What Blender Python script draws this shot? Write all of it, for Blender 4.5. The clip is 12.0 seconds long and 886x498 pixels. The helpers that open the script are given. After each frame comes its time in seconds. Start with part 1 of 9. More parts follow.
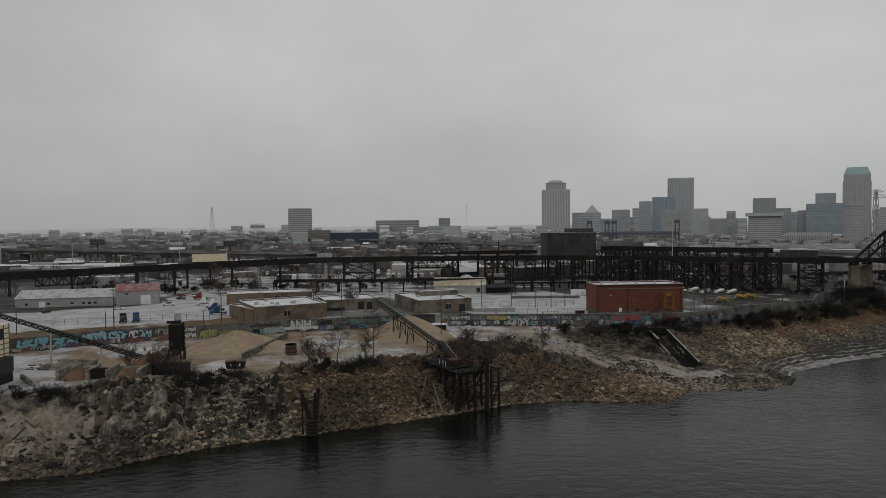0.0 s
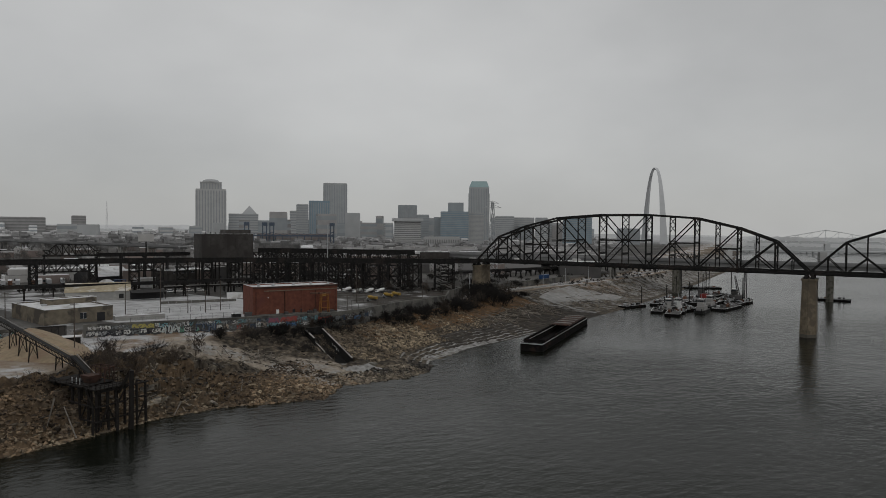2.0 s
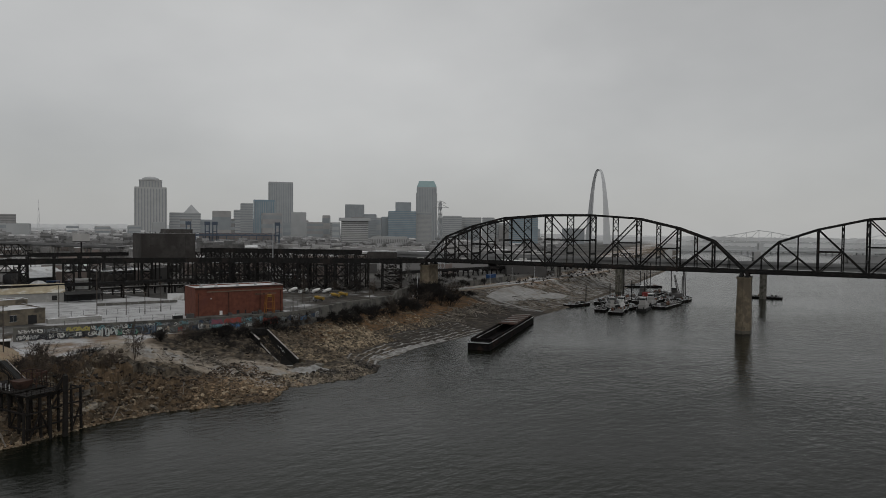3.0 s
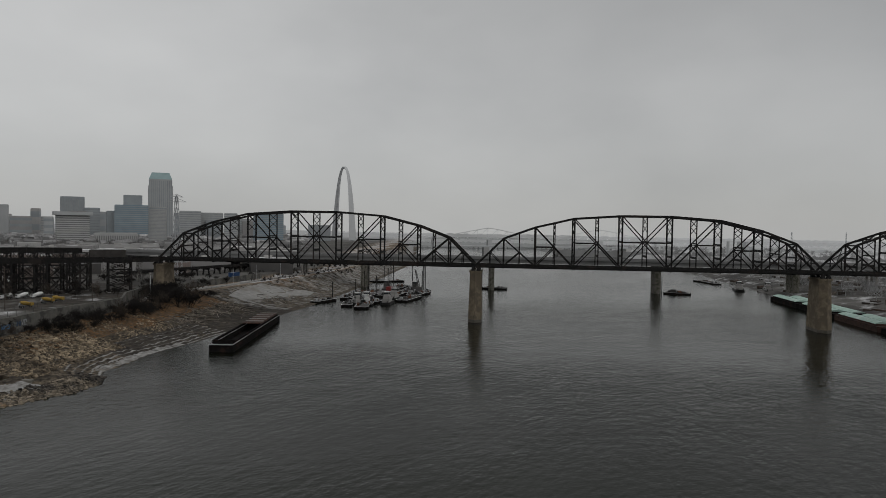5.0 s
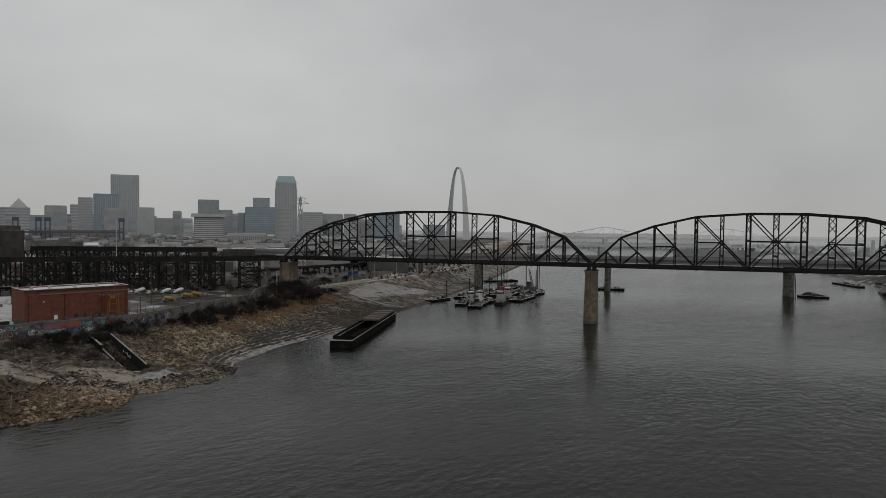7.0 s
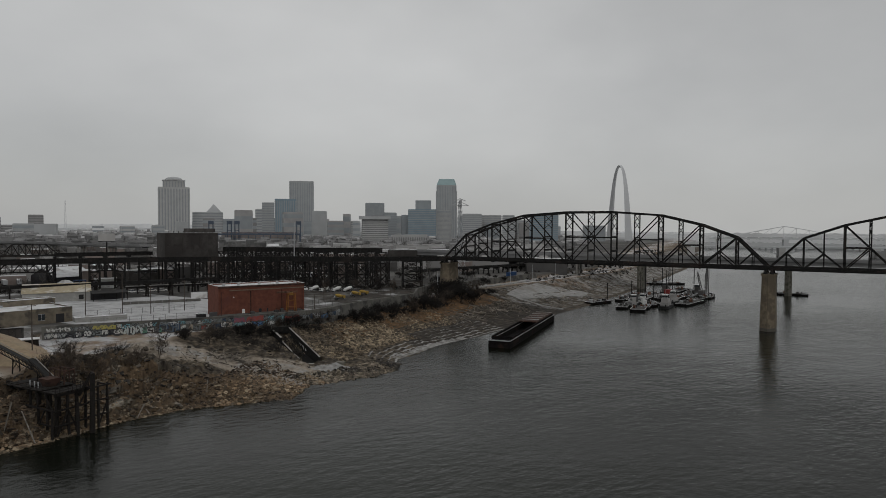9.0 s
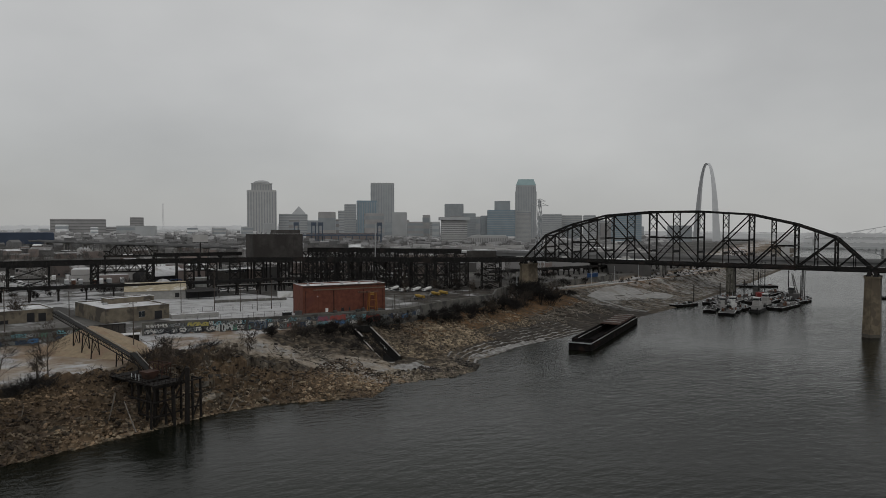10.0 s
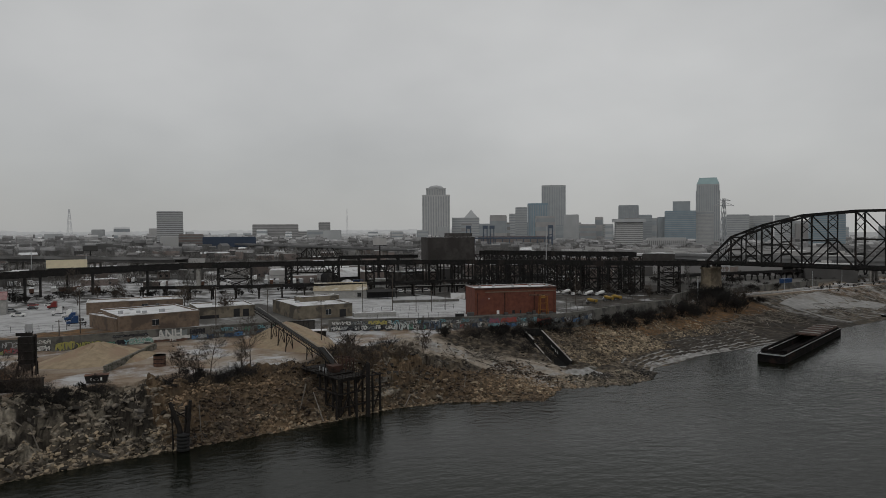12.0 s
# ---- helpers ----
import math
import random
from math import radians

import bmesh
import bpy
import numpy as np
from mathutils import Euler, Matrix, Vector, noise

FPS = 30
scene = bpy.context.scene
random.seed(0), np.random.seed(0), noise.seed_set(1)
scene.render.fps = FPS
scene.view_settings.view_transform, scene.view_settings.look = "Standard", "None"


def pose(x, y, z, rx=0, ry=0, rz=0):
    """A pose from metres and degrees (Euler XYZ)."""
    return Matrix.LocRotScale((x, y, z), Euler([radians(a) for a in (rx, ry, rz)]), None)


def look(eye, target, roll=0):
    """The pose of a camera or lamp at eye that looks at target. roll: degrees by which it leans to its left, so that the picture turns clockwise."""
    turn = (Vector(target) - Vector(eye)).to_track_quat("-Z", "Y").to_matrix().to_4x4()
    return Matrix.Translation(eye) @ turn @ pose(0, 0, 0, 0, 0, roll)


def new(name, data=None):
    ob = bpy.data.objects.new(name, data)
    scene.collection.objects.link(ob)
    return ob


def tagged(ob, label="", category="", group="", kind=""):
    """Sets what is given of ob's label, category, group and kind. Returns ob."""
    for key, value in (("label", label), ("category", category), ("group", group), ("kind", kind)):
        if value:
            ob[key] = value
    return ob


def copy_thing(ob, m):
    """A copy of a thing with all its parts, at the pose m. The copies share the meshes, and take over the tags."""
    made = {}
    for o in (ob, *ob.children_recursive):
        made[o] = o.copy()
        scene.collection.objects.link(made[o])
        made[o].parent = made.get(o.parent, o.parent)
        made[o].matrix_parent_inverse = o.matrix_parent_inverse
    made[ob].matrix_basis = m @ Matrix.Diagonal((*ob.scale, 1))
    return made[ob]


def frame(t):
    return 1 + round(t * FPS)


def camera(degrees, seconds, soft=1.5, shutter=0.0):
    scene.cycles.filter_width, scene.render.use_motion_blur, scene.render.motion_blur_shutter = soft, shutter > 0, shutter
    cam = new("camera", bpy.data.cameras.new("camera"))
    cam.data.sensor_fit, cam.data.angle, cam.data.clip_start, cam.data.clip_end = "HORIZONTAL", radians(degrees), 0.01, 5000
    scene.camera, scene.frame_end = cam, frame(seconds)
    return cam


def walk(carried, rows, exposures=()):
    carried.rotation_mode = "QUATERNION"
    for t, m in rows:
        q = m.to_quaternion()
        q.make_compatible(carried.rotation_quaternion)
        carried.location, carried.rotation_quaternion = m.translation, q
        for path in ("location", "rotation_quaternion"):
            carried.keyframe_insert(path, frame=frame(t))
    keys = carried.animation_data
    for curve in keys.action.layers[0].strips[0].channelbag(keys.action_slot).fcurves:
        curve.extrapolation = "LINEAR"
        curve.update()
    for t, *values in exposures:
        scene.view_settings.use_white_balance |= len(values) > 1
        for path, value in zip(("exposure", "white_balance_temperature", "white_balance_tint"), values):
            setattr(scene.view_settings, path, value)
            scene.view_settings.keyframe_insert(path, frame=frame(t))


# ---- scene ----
cam = camera(66.6, 12.0, soft=0.5)
EYE = 58.3  # height of the hovering camera over the water
# seconds, heading to the right, pitch, lean
ROWS = [
    (0.0, -0.00, -2.00, 0.58),
    (0.5, 0.09, -1.94, 0.58),
    (1.0, 2.10, -1.89, 0.42),
    (1.2, 6.30, -1.89, 0.22),
    (1.5, 14.27, -1.88, -0.08),
    (1.8, 22.90, -1.86, -0.34),
    (2.0, 28.51, -1.85, -0.52),
    (2.1, 28.90, -1.84, -0.51),
    (2.5, 29.60, -1.83, -0.49),
    (3.0, 32.96, -1.83, -0.62),
    (3.5, 39.15, -1.79, -0.78),
    (3.7, 41.75, -1.80, -0.80),
    (5.3, 54.90, -1.82, -0.97),
    (5.5, 54.70, -1.82, -0.99),
    (6.0, 51.86, -1.89, -0.86),
    (6.5, 48.08, -1.95, -0.72),
    (7.0, 44.65, -2.00, -0.66),
    (9.0, 31.25, -2.02, -0.28),
    (9.5, 27.93, -2.00, -0.17),
    (10.0, 24.54, -1.98, -0.06),
    (10.5, 21.12, -1.89, 0.01),
    (11.0, 17.68, -1.83, 0.17),
    (11.5, 13.78, -1.76, 0.25),
    (12.0, 10.09, -1.70, 0.37),
]
walk(cam, [(t, pose(0, 0, EYE, 90 + pitch, 0, -yaw) @ pose(0, 0, 0, 0, 0, -lean)) for t, yaw, pitch, lean in ROWS])

# ---- world and light: one closed overcast sky ----
world = bpy.data.worlds.new("overcast")
scene.world = world
world.use_nodes = True
wt = world.node_tree
wt.nodes.clear()


def wnode(kind, **values):
    n = wt.nodes.new(kind)
    for key, value in values.items():
        n.inputs[key].default_value = value
    return n


w_out = wt.nodes.new("ShaderNodeOutputWorld")
w_bg = wnode("ShaderNodeBackground", Strength=2.5)
w_co = wt.nodes.new("ShaderNodeTexCoord")
w_sep = wt.nodes.new("ShaderNodeSeparateXYZ")
w_map = wt.nodes.new("ShaderNodeMapping")
w_map.inputs["Scale"].default_value = (1.0, 1.0, 1.9)
w_noise = wnode("ShaderNodeTexNoise", Scale=2.1, Detail=5.0, Roughness=0.48)
w_ramp = wt.nodes.new("ShaderNodeValToRGB")
w_ramp.color_ramp.elements[0].position = 0.32
w_ramp.color_ramp.elements[0].color = (0.362, 0.364, 0.362, 1)
w_ramp.color_ramp.elements[1].position = 0.70
w_ramp.color_ramp.elements[1].color = (0.462, 0.463, 0.458, 1)
w_grad = wt.nodes.new("ShaderNodeValToRGB")
w_grad.color_ramp.elements[0].position = 0.0
w_grad.color_ramp.elements[0].color = (0.80, 0.803, 0.80, 1)
w_grad.color_ramp.elements[1].position = 0.22
w_grad.color_ramp.elements[1].color = (1, 1, 1, 1)
w_mul = wt.nodes.new("ShaderNodeMix")
w_mul.data_type, w_mul.blend_type = "RGBA", "MULTIPLY"
w_mul.inputs[0].default_value = 1.0
w_sky = wt.nodes.new("ShaderNodeTexSky")
w_sky.sky_type, w_sky.sun_disc = "NISHITA", False
w_sky.sun_elevation, w_sky.sun_rotation = radians(48), radians(150)
w_skymul = wt.nodes.new("ShaderNodeMix")
w_skymul.data_type, w_skymul.blend_type = "RGBA", "ADD"
w_skymul.inputs[0].default_value = 0.004
w_east = wnode("ShaderNodeMapRange")
w_east.inputs["From Min"].default_value, w_east.inputs["From Max"].default_value = 0.62, 0.98
w_east.inputs["To Min"].default_value, w_east.inputs["To Max"].default_value = 1.0, 0.64
w_mul2 = wt.nodes.new("ShaderNodeMix")
w_mul2.data_type, w_mul2.blend_type = "RGBA", "MULTIPLY"
w_mul2.inputs[0].default_value = 1.0
wl = wt.links.new
wl(w_co.outputs["Generated"], w_map.inputs["Vector"])
wl(w_map.outputs["Vector"], w_noise.inputs["Vector"])
wl(w_noise.outputs["Fac"], w_ramp.inputs["Fac"])
wl(w_co.outputs["Generated"], w_sep.inputs["Vector"])
wl(w_sep.outputs["Z"], w_grad.inputs["Fac"])
wl(w_ramp.outputs["Color"], w_mul.inputs[6])
wl(w_grad.outputs["Color"], w_mul.inputs[7])
w_high = wnode("ShaderNodeMapRange")  # the cloud is thicker high in the east than at the horizon
w_high.inputs["From Min"].default_value, w_high.inputs["From Max"].default_value = 0.0, 0.3
w_high.inputs["To Min"].default_value, w_high.inputs["To Max"].default_value = 0.66, 1.04
w_both = wt.nodes.new("ShaderNodeMath")
w_both.operation = "MULTIPLY"
wl(w_sep.outputs["Z"], w_high.inputs["Value"])
wl(w_sep.outputs["X"], w_both.inputs[0])
wl(w_high.outputs["Result"], w_both.inputs[1])
wl(w_both.outputs[0], w_east.inputs["Value"])
wl(w_mul.outputs[2], w_mul2.inputs[6])
wl(w_east.outputs["Result"], w_mul2.inputs[7])
w_west = wnode("ShaderNodeMapRange")  # and a little darker towards the west
w_west.inputs["From Min"].default_value, w_west.inputs["From Max"].default_value = -0.55, 0.3
w_west.inputs["To Min"].default_value, w_west.inputs["To Max"].default_value = 0.84, 1.0
w_mul3 = wt.nodes.new("ShaderNodeMix")
w_mul3.data_type, w_mul3.blend_type = "RGBA", "MULTIPLY"
w_mul3.inputs[0].default_value = 1.0
wl(w_sep.outputs["X"], w_west.inputs["Value"])
wl(w_mul2.outputs[2], w_mul3.inputs[6])
wl(w_west.outputs["Result"], w_mul3.inputs[7])
wl(w_mul3.outputs[2], w_skymul.inputs[6])
wl(w_sky.outputs["Color"], w_skymul.inputs[7])
wl(w_skymul.outputs[2], w_bg.inputs["Color"])
wl(w_bg.outputs["Background"], w_out.inputs["Surface"])

sun_data = bpy.data.lights.new("sun", "SUN")
sun_data.energy, sun_data.angle, sun_data.color = 0.5, radians(40), (1.0, 0.97, 0.93)
sun = new("sun", sun_data)
sun.matrix_world = look((-200, -420, 560), (0, 0, 0))

scene.view_settings.exposure = -1.0

# ---- materials ----


def material(name, colour, rough=0.8, var=0.25, scale=0.5, bump=0.15, fine=8.0, metal=0.0, tint=None, tint_at=0.62, tint_scale=0.08, per_object=0.0, spec=0.3):
    """A surface with grain, larger stains and fine relief; tint is the colour of the stains."""
    m = bpy.data.materials.new(name)
    m.use_nodes = True
    nt = m.node_tree
    b = nt.nodes["Principled BSDF"]
    b.inputs["Roughness"].default_value = rough
    b.inputs["Metallic"].default_value = metal
    b.inputs["Specular IOR Level"].default_value = spec
    geo = nt.nodes.new("ShaderNodeNewGeometry")
    link = nt.links.new

    def noise_at(sc, detail):
        n = nt.nodes.new("ShaderNodeTexNoise")
        n.inputs["Scale"].default_value, n.inputs["Detail"].default_value = sc, detail
        link(geo.outputs["Position"], n.inputs["Vector"])
        return n

    grain, big = noise_at(scale, 6), noise_at(tint_scale, 4)
    ramp = nt.nodes.new("ShaderNodeValToRGB")
    lo = [c * (1 - var) for c in colour]
    hi = [min(1.0, c * (1 + var)) for c in colour]
    ramp.color_ramp.elements[0].position, ramp.color_ramp.elements[0].color = 0.3, (*lo, 1)
    ramp.color_ramp.elements[1].position, ramp.color_ramp.elements[1].color = 0.7, (*hi, 1)
    link(grain.outputs["Fac"], ramp.inputs["Fac"])
    out = ramp.outputs["Color"]
    if tint:
        edge = nt.nodes.new("ShaderNodeMapRange")
        edge.inputs["From Min"].default_value, edge.inputs["From Max"].default_value = tint_at - 0.05, tint_at + 0.05
        both = nt.nodes.new("ShaderNodeMath")
        both.operation = "MULTIPLY_ADD"
        both.inputs[1].default_value = 0.35
        link(grain.outputs["Fac"], both.inputs[0])
        sub = nt.nodes.new("ShaderNodeMath")
        sub.operation = "SUBTRACT"
        sub.inputs[1].default_value = 0.175
        link(big.outputs["Fac"], sub.inputs[0])
        link(sub.outputs[0], both.inputs[2])
        link(both.outputs[0], edge.inputs["Value"])
        mix = nt.nodes.new("ShaderNodeMix")
        mix.data_type = "RGBA"
        link(edge.outputs["Result"], mix.inputs[0])
        link(out, mix.inputs[6])
        mix.inputs[7].default_value = (*tint, 1)
        out = mix.outputs[2]
    if per_object:
        info = nt.nodes.new("ShaderNodeObjectInfo")
        rng = nt.nodes.new("ShaderNodeMapRange")
        rng.inputs["To Min"].default_value, rng.inputs["To Max"].default_value = 1 - per_object, 1 + per_object
        link(info.outputs["Random"], rng.inputs["Value"])
        mul = nt.nodes.new("ShaderNodeMix")
        mul.data_type, mul.blend_type = "RGBA", "MULTIPLY"
        mul.inputs[0].default_value = 1.0
        link(out, mul.inputs[6])
        link(rng.outputs["Result"], mul.inputs[7])
        out = mul.outputs[2]
    link(out, b.inputs["Base Color"])
    if bump:
        fn = noise_at(fine, 4)
        bn = nt.nodes.new("ShaderNodeBump")
        bn.inputs["Strength"].default_value, bn.inputs["Distance"].default_value = bump, 0.05
        link(fn.outputs["Fac"], bn.inputs["Height"])
        link(bn.outputs["Normal"], b.inputs["Normal"])
    return m


M = {
    "steel": material("bridge_steel", (0.013, 0.0125, 0.012), 0.85, 0.4, 0.6, 0.1, tint=(0.028, 0.021, 0.018), tint_at=0.6),
    "trestle": material("trestle_steel", (0.015, 0.014, 0.0135), 0.8, 0.4, 0.6, 0.1, tint=(0.03, 0.025, 0.022), tint_at=0.6),
    "stone": material("pier_stone", (0.205, 0.168, 0.12), 0.9, 0.35, 0.35, 0.4, 3.0, tint=(0.14, 0.115, 0.085), tint_at=0.52, tint_scale=0.22),
    "stone_wet": material("pier_stone_wet", (0.10, 0.09, 0.075), 0.6, 0.3, 0.5, 0.4, 3.0),
    "concrete": material("concrete", (0.30, 0.29, 0.27), 0.9, 0.2, 0.4, 0.2, tint=(0.18, 0.17, 0.155), tint_at=0.58),
    "wall": material("wall_concrete", (0.135, 0.13, 0.118), 0.9, 0.25, 0.35, 0.25, tint=(0.07, 0.068, 0.064), tint_at=0.55, tint_scale=0.2),
    "snow": material("snow_roof", (0.62, 0.625, 0.63), 0.7, 0.14, 0.3, 0.15, 2.0, tint=(0.36, 0.35, 0.34), tint_at=0.6, tint_scale=0.12),
    "red": material("red_brick", (0.148, 0.054, 0.036), 0.9, 0.22, 0.5, 0.25, tint=(0.13, 0.05, 0.04), tint_at=0.6, tint_scale=0.1),
    "brown": material("brown_brick", (0.18, 0.132, 0.097), 0.9, 0.25, 0.6, 0.25, tint=(0.11, 0.085, 0.068), tint_at=0.56, tint_scale=0.14),
    "tan": material("tan_stucco", (0.185, 0.158, 0.12), 0.9, 0.3, 0.35, 0.15, tint=(0.085, 0.075, 0.062), tint_at=0.53, tint_scale=0.16),
    "grey_roof": material("snowy_ribbed_roof", (0.48, 0.48, 0.48), 0.7, 0.2, 0.7, 0.1, tint=(0.30, 0.29, 0.28), tint_at=0.58, tint_scale=0.4),
    "metal_wall": material("sheet_metal", (0.30, 0.295, 0.28), 0.6, 0.1, 0.5, 0.1, tint=(0.38, 0.37, 0.35), tint_at=0.62),
    "barge_rust": material("rusty_barge_hull", (0.05, 0.03, 0.024), 0.9, 0.4, 0.6, 0.3, tint=(0.075, 0.04, 0.03), tint_at=0.55, tint_scale=0.3),
    "rust": material("rusty_steel", (0.10, 0.055, 0.04), 0.85, 0.4, 0.8, 0.3, tint=(0.17, 0.09, 0.06), tint_at=0.55, tint_scale=0.3),
    # near-black that mostly stands in for the shade inside openings
    "dark": material("near_black", (0.02, 0.02, 0.022), 0.5, 0.2, 0.5, 0.0),
    "glass": material("window_glass", (0.03, 0.035, 0.04), 0.15, 0.2, 0.2, 0.0, spec=0.6),
    "sand": material("sand", (0.30, 0.235, 0.158), 0.95, 0.2, 0.5, 0.4, 3.0, tint=(0.27, 0.195, 0.135), tint_at=0.55, tint_scale=0.12),
    "rock": material("limestone_rock", (0.20, 0.178, 0.145), 0.9, 0.5, 0.9, 0.6, 3.0, tint=(0.06, 0.054, 0.047), tint_at=0.5, tint_scale=0.25, per_object=0.6),
    "timber": material("old_timber", (0.016, 0.0135, 0.012), 0.9, 0.4, 0.8, 0.3, 4.0),
    "bark": material("bare_bark", (0.07, 0.056, 0.046), 0.95, 0.3, 1.0, 0.0, per_object=0.25),
    "brush": material("brush_twigs", (0.026, 0.0238, 0.0222), 0.95, 0.3, 1.0, 0.0, per_object=0.3),
    "driftwood": material("driftwood", (0.22, 0.20, 0.175), 0.9, 0.4, 0.8, 0.2),
    "hull": material("barge_hull", (0.012, 0.011, 0.011), 0.9, 0.4, 0.5, 0.2, tint=(0.03, 0.02, 0.017), tint_at=0.62, tint_scale=0.15, spec=0.05),
    "teal_cover": material("teal_barge_cover", (0.35, 0.49, 0.43), 0.6, 0.12, 0.3, 0.1, tint=(0.45, 0.55, 0.50), tint_at=0.6, tint_scale=0.15),
    "white": material("white_paint", (0.72, 0.72, 0.71), 0.5, 0.08, 0.5, 0.05, tint=(0.5, 0.48, 0.46), tint_at=0.65),
    "yellow": material("yellow_paint", (0.34, 0.22, 0.045), 0.5, 0.1, 0.5, 0.05),
    "orange": material("orange_paint", (0.25, 0.10, 0.025), 0.6, 0.2, 0.5, 0.05),
    "blue": material("blue_paint", (0.02, 0.055, 0.14), 0.4, 0.1, 0.5, 0.05),
    "redpaint": material("red_paint", (0.20, 0.03, 0.027), 0.5, 0.15, 0.5, 0.05),
    "black": material("black_paint", (0.018, 0.018, 0.018), 0.5, 0.2, 0.5, 0.0),
    "rubber": material("rubber", (0.02, 0.02, 0.02), 0.9, 0.2, 1.0, 0.0),
    "pole": material("weathered_pole", (0.085, 0.07, 0.06), 0.9, 0.3, 1.0, 0.1),
    "steelgrey": material("galvanised_steel", (0.42, 0.43, 0.44), 0.5, 0.15, 0.6, 0.0, metal=0.3),
    "cream": material("cream_panel", (0.80, 0.70, 0.50), 0.6, 0.06, 0.4, 0.05),
    "redroof": material("worn_red_roof", (0.30, 0.19, 0.185), 0.6, 0.25, 0.8, 0.1, tint=(0.25, 0.10, 0.10), tint_at=0.5, tint_scale=0.35),
    "soot_brick": material("soot_brick", (0.07, 0.064, 0.06), 0.9, 0.25, 0.3, 0.2, tint=(0.05, 0.045, 0.042), tint_at=0.55),
    # near-black concrete for the outfall's floor and walls
    "dark_concrete": material("dark_outfall_concrete", (0.012, 0.0115, 0.011), 0.95, 0.35, 0.4, 0.2, tint=(0.022, 0.021, 0.019), tint_at=0.64, tint_scale=0.3),
    "mossy": material("mossy_blocks", (0.16, 0.15, 0.13), 0.9, 0.25, 0.8, 0.3, tint=(0.075, 0.075, 0.055), tint_at=0.54, tint_scale=0.4, per_object=0.2),
    "tan_roof": material("tan_snowy_roof", (0.36, 0.31, 0.22), 0.9, 0.2, 0.4, 0.1, tint=(0.5, 0.48, 0.44), tint_at=0.6, tint_scale=0.1),
    "slush": material("slushy_concrete", (0.26, 0.255, 0.245), 0.9, 0.22, 0.25, 0.2, tint=(0.20, 0.187, 0.168), tint_at=0.57, tint_scale=0.09),
    "navy": material("navy_cladding", (0.05, 0.066, 0.10), 0.8, 0.12, 0.05, 0.0),
    # the city; the f_ and t_ colours are paled to imitate distance haze
    "f_brick": material("hazed_brick", (0.33, 0.322, 0.318), 0.9, 0.1, 0.05, 0.0, per_object=0.25),
    "f_pale": material("hazed_stucco", (0.45, 0.445, 0.44), 0.9, 0.1, 0.05, 0.0, per_object=0.2),
    "f_roof": material("hazed_roof", (0.38, 0.38, 0.38), 0.9, 0.15, 0.03, 0.0, per_object=0.3),
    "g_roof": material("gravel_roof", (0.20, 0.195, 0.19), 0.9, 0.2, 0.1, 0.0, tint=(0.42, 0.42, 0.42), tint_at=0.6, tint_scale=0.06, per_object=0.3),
    "t_pale": material("hazed_pale_tower", (0.45, 0.45, 0.445), 0.7, 0.06, 0.05, 0.0, per_object=0.1),
    "t_grey": material("hazed_grey_tower", (0.425, 0.435, 0.44), 0.6, 0.06, 0.05, 0.0, per_object=0.12),
    "t_dark": material("hazed_dark_tower", (0.325, 0.35, 0.365), 0.4, 0.08, 0.05, 0.0, per_object=0.1),
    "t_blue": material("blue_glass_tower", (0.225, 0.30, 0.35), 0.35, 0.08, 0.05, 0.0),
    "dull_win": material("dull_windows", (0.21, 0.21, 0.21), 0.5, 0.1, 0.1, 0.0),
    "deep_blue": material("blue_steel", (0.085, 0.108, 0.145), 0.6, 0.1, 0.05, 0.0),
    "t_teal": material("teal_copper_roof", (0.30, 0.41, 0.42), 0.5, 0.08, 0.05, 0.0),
    "t_win": material("hazed_windows", (0.32, 0.335, 0.345), 0.3, 0.1, 0.1, 0.0),
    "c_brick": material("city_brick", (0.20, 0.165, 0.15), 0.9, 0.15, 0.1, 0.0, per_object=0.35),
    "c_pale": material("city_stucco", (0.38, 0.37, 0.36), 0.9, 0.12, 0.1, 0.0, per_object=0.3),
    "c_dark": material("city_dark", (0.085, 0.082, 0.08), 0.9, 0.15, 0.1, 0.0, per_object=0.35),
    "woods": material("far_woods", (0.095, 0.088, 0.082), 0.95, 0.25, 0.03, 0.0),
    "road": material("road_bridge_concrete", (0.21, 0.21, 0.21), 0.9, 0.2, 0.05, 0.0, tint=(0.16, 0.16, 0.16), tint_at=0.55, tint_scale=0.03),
    # the same bare woods, with distance haze put into the colour
    "light_haze_woods": material("light_haze_woods", (0.165, 0.16, 0.155), 0.95, 0.25, 0.03, 0.0),
    # haze put into the colour of the farthest ridges, masts and trusses
    "haze_mid": material("far_ridge", (0.60, 0.61, 0.615), 0.95, 0.1, 0.004, 0.0),
    "haze_woods": material("bare_haze_woods", (0.30, 0.30, 0.30), 0.95, 0.25, 0.02, 0.0),
    "haze_pale": material("distant_ridge", (0.78, 0.785, 0.79), 0.95, 0.1, 0.004, 0.0),
    "arch": material("stainless_arch", (0.50, 0.51, 0.52), 0.4, 0.05, 0.05, 0.0),
    "rail": material("interstate_concrete", (0.13, 0.127, 0.123), 0.9, 0.25, 0.05, 0.0, tint=(0.20, 0.198, 0.195), tint_at=0.55, tint_scale=0.03),
}

# ---- builders ----


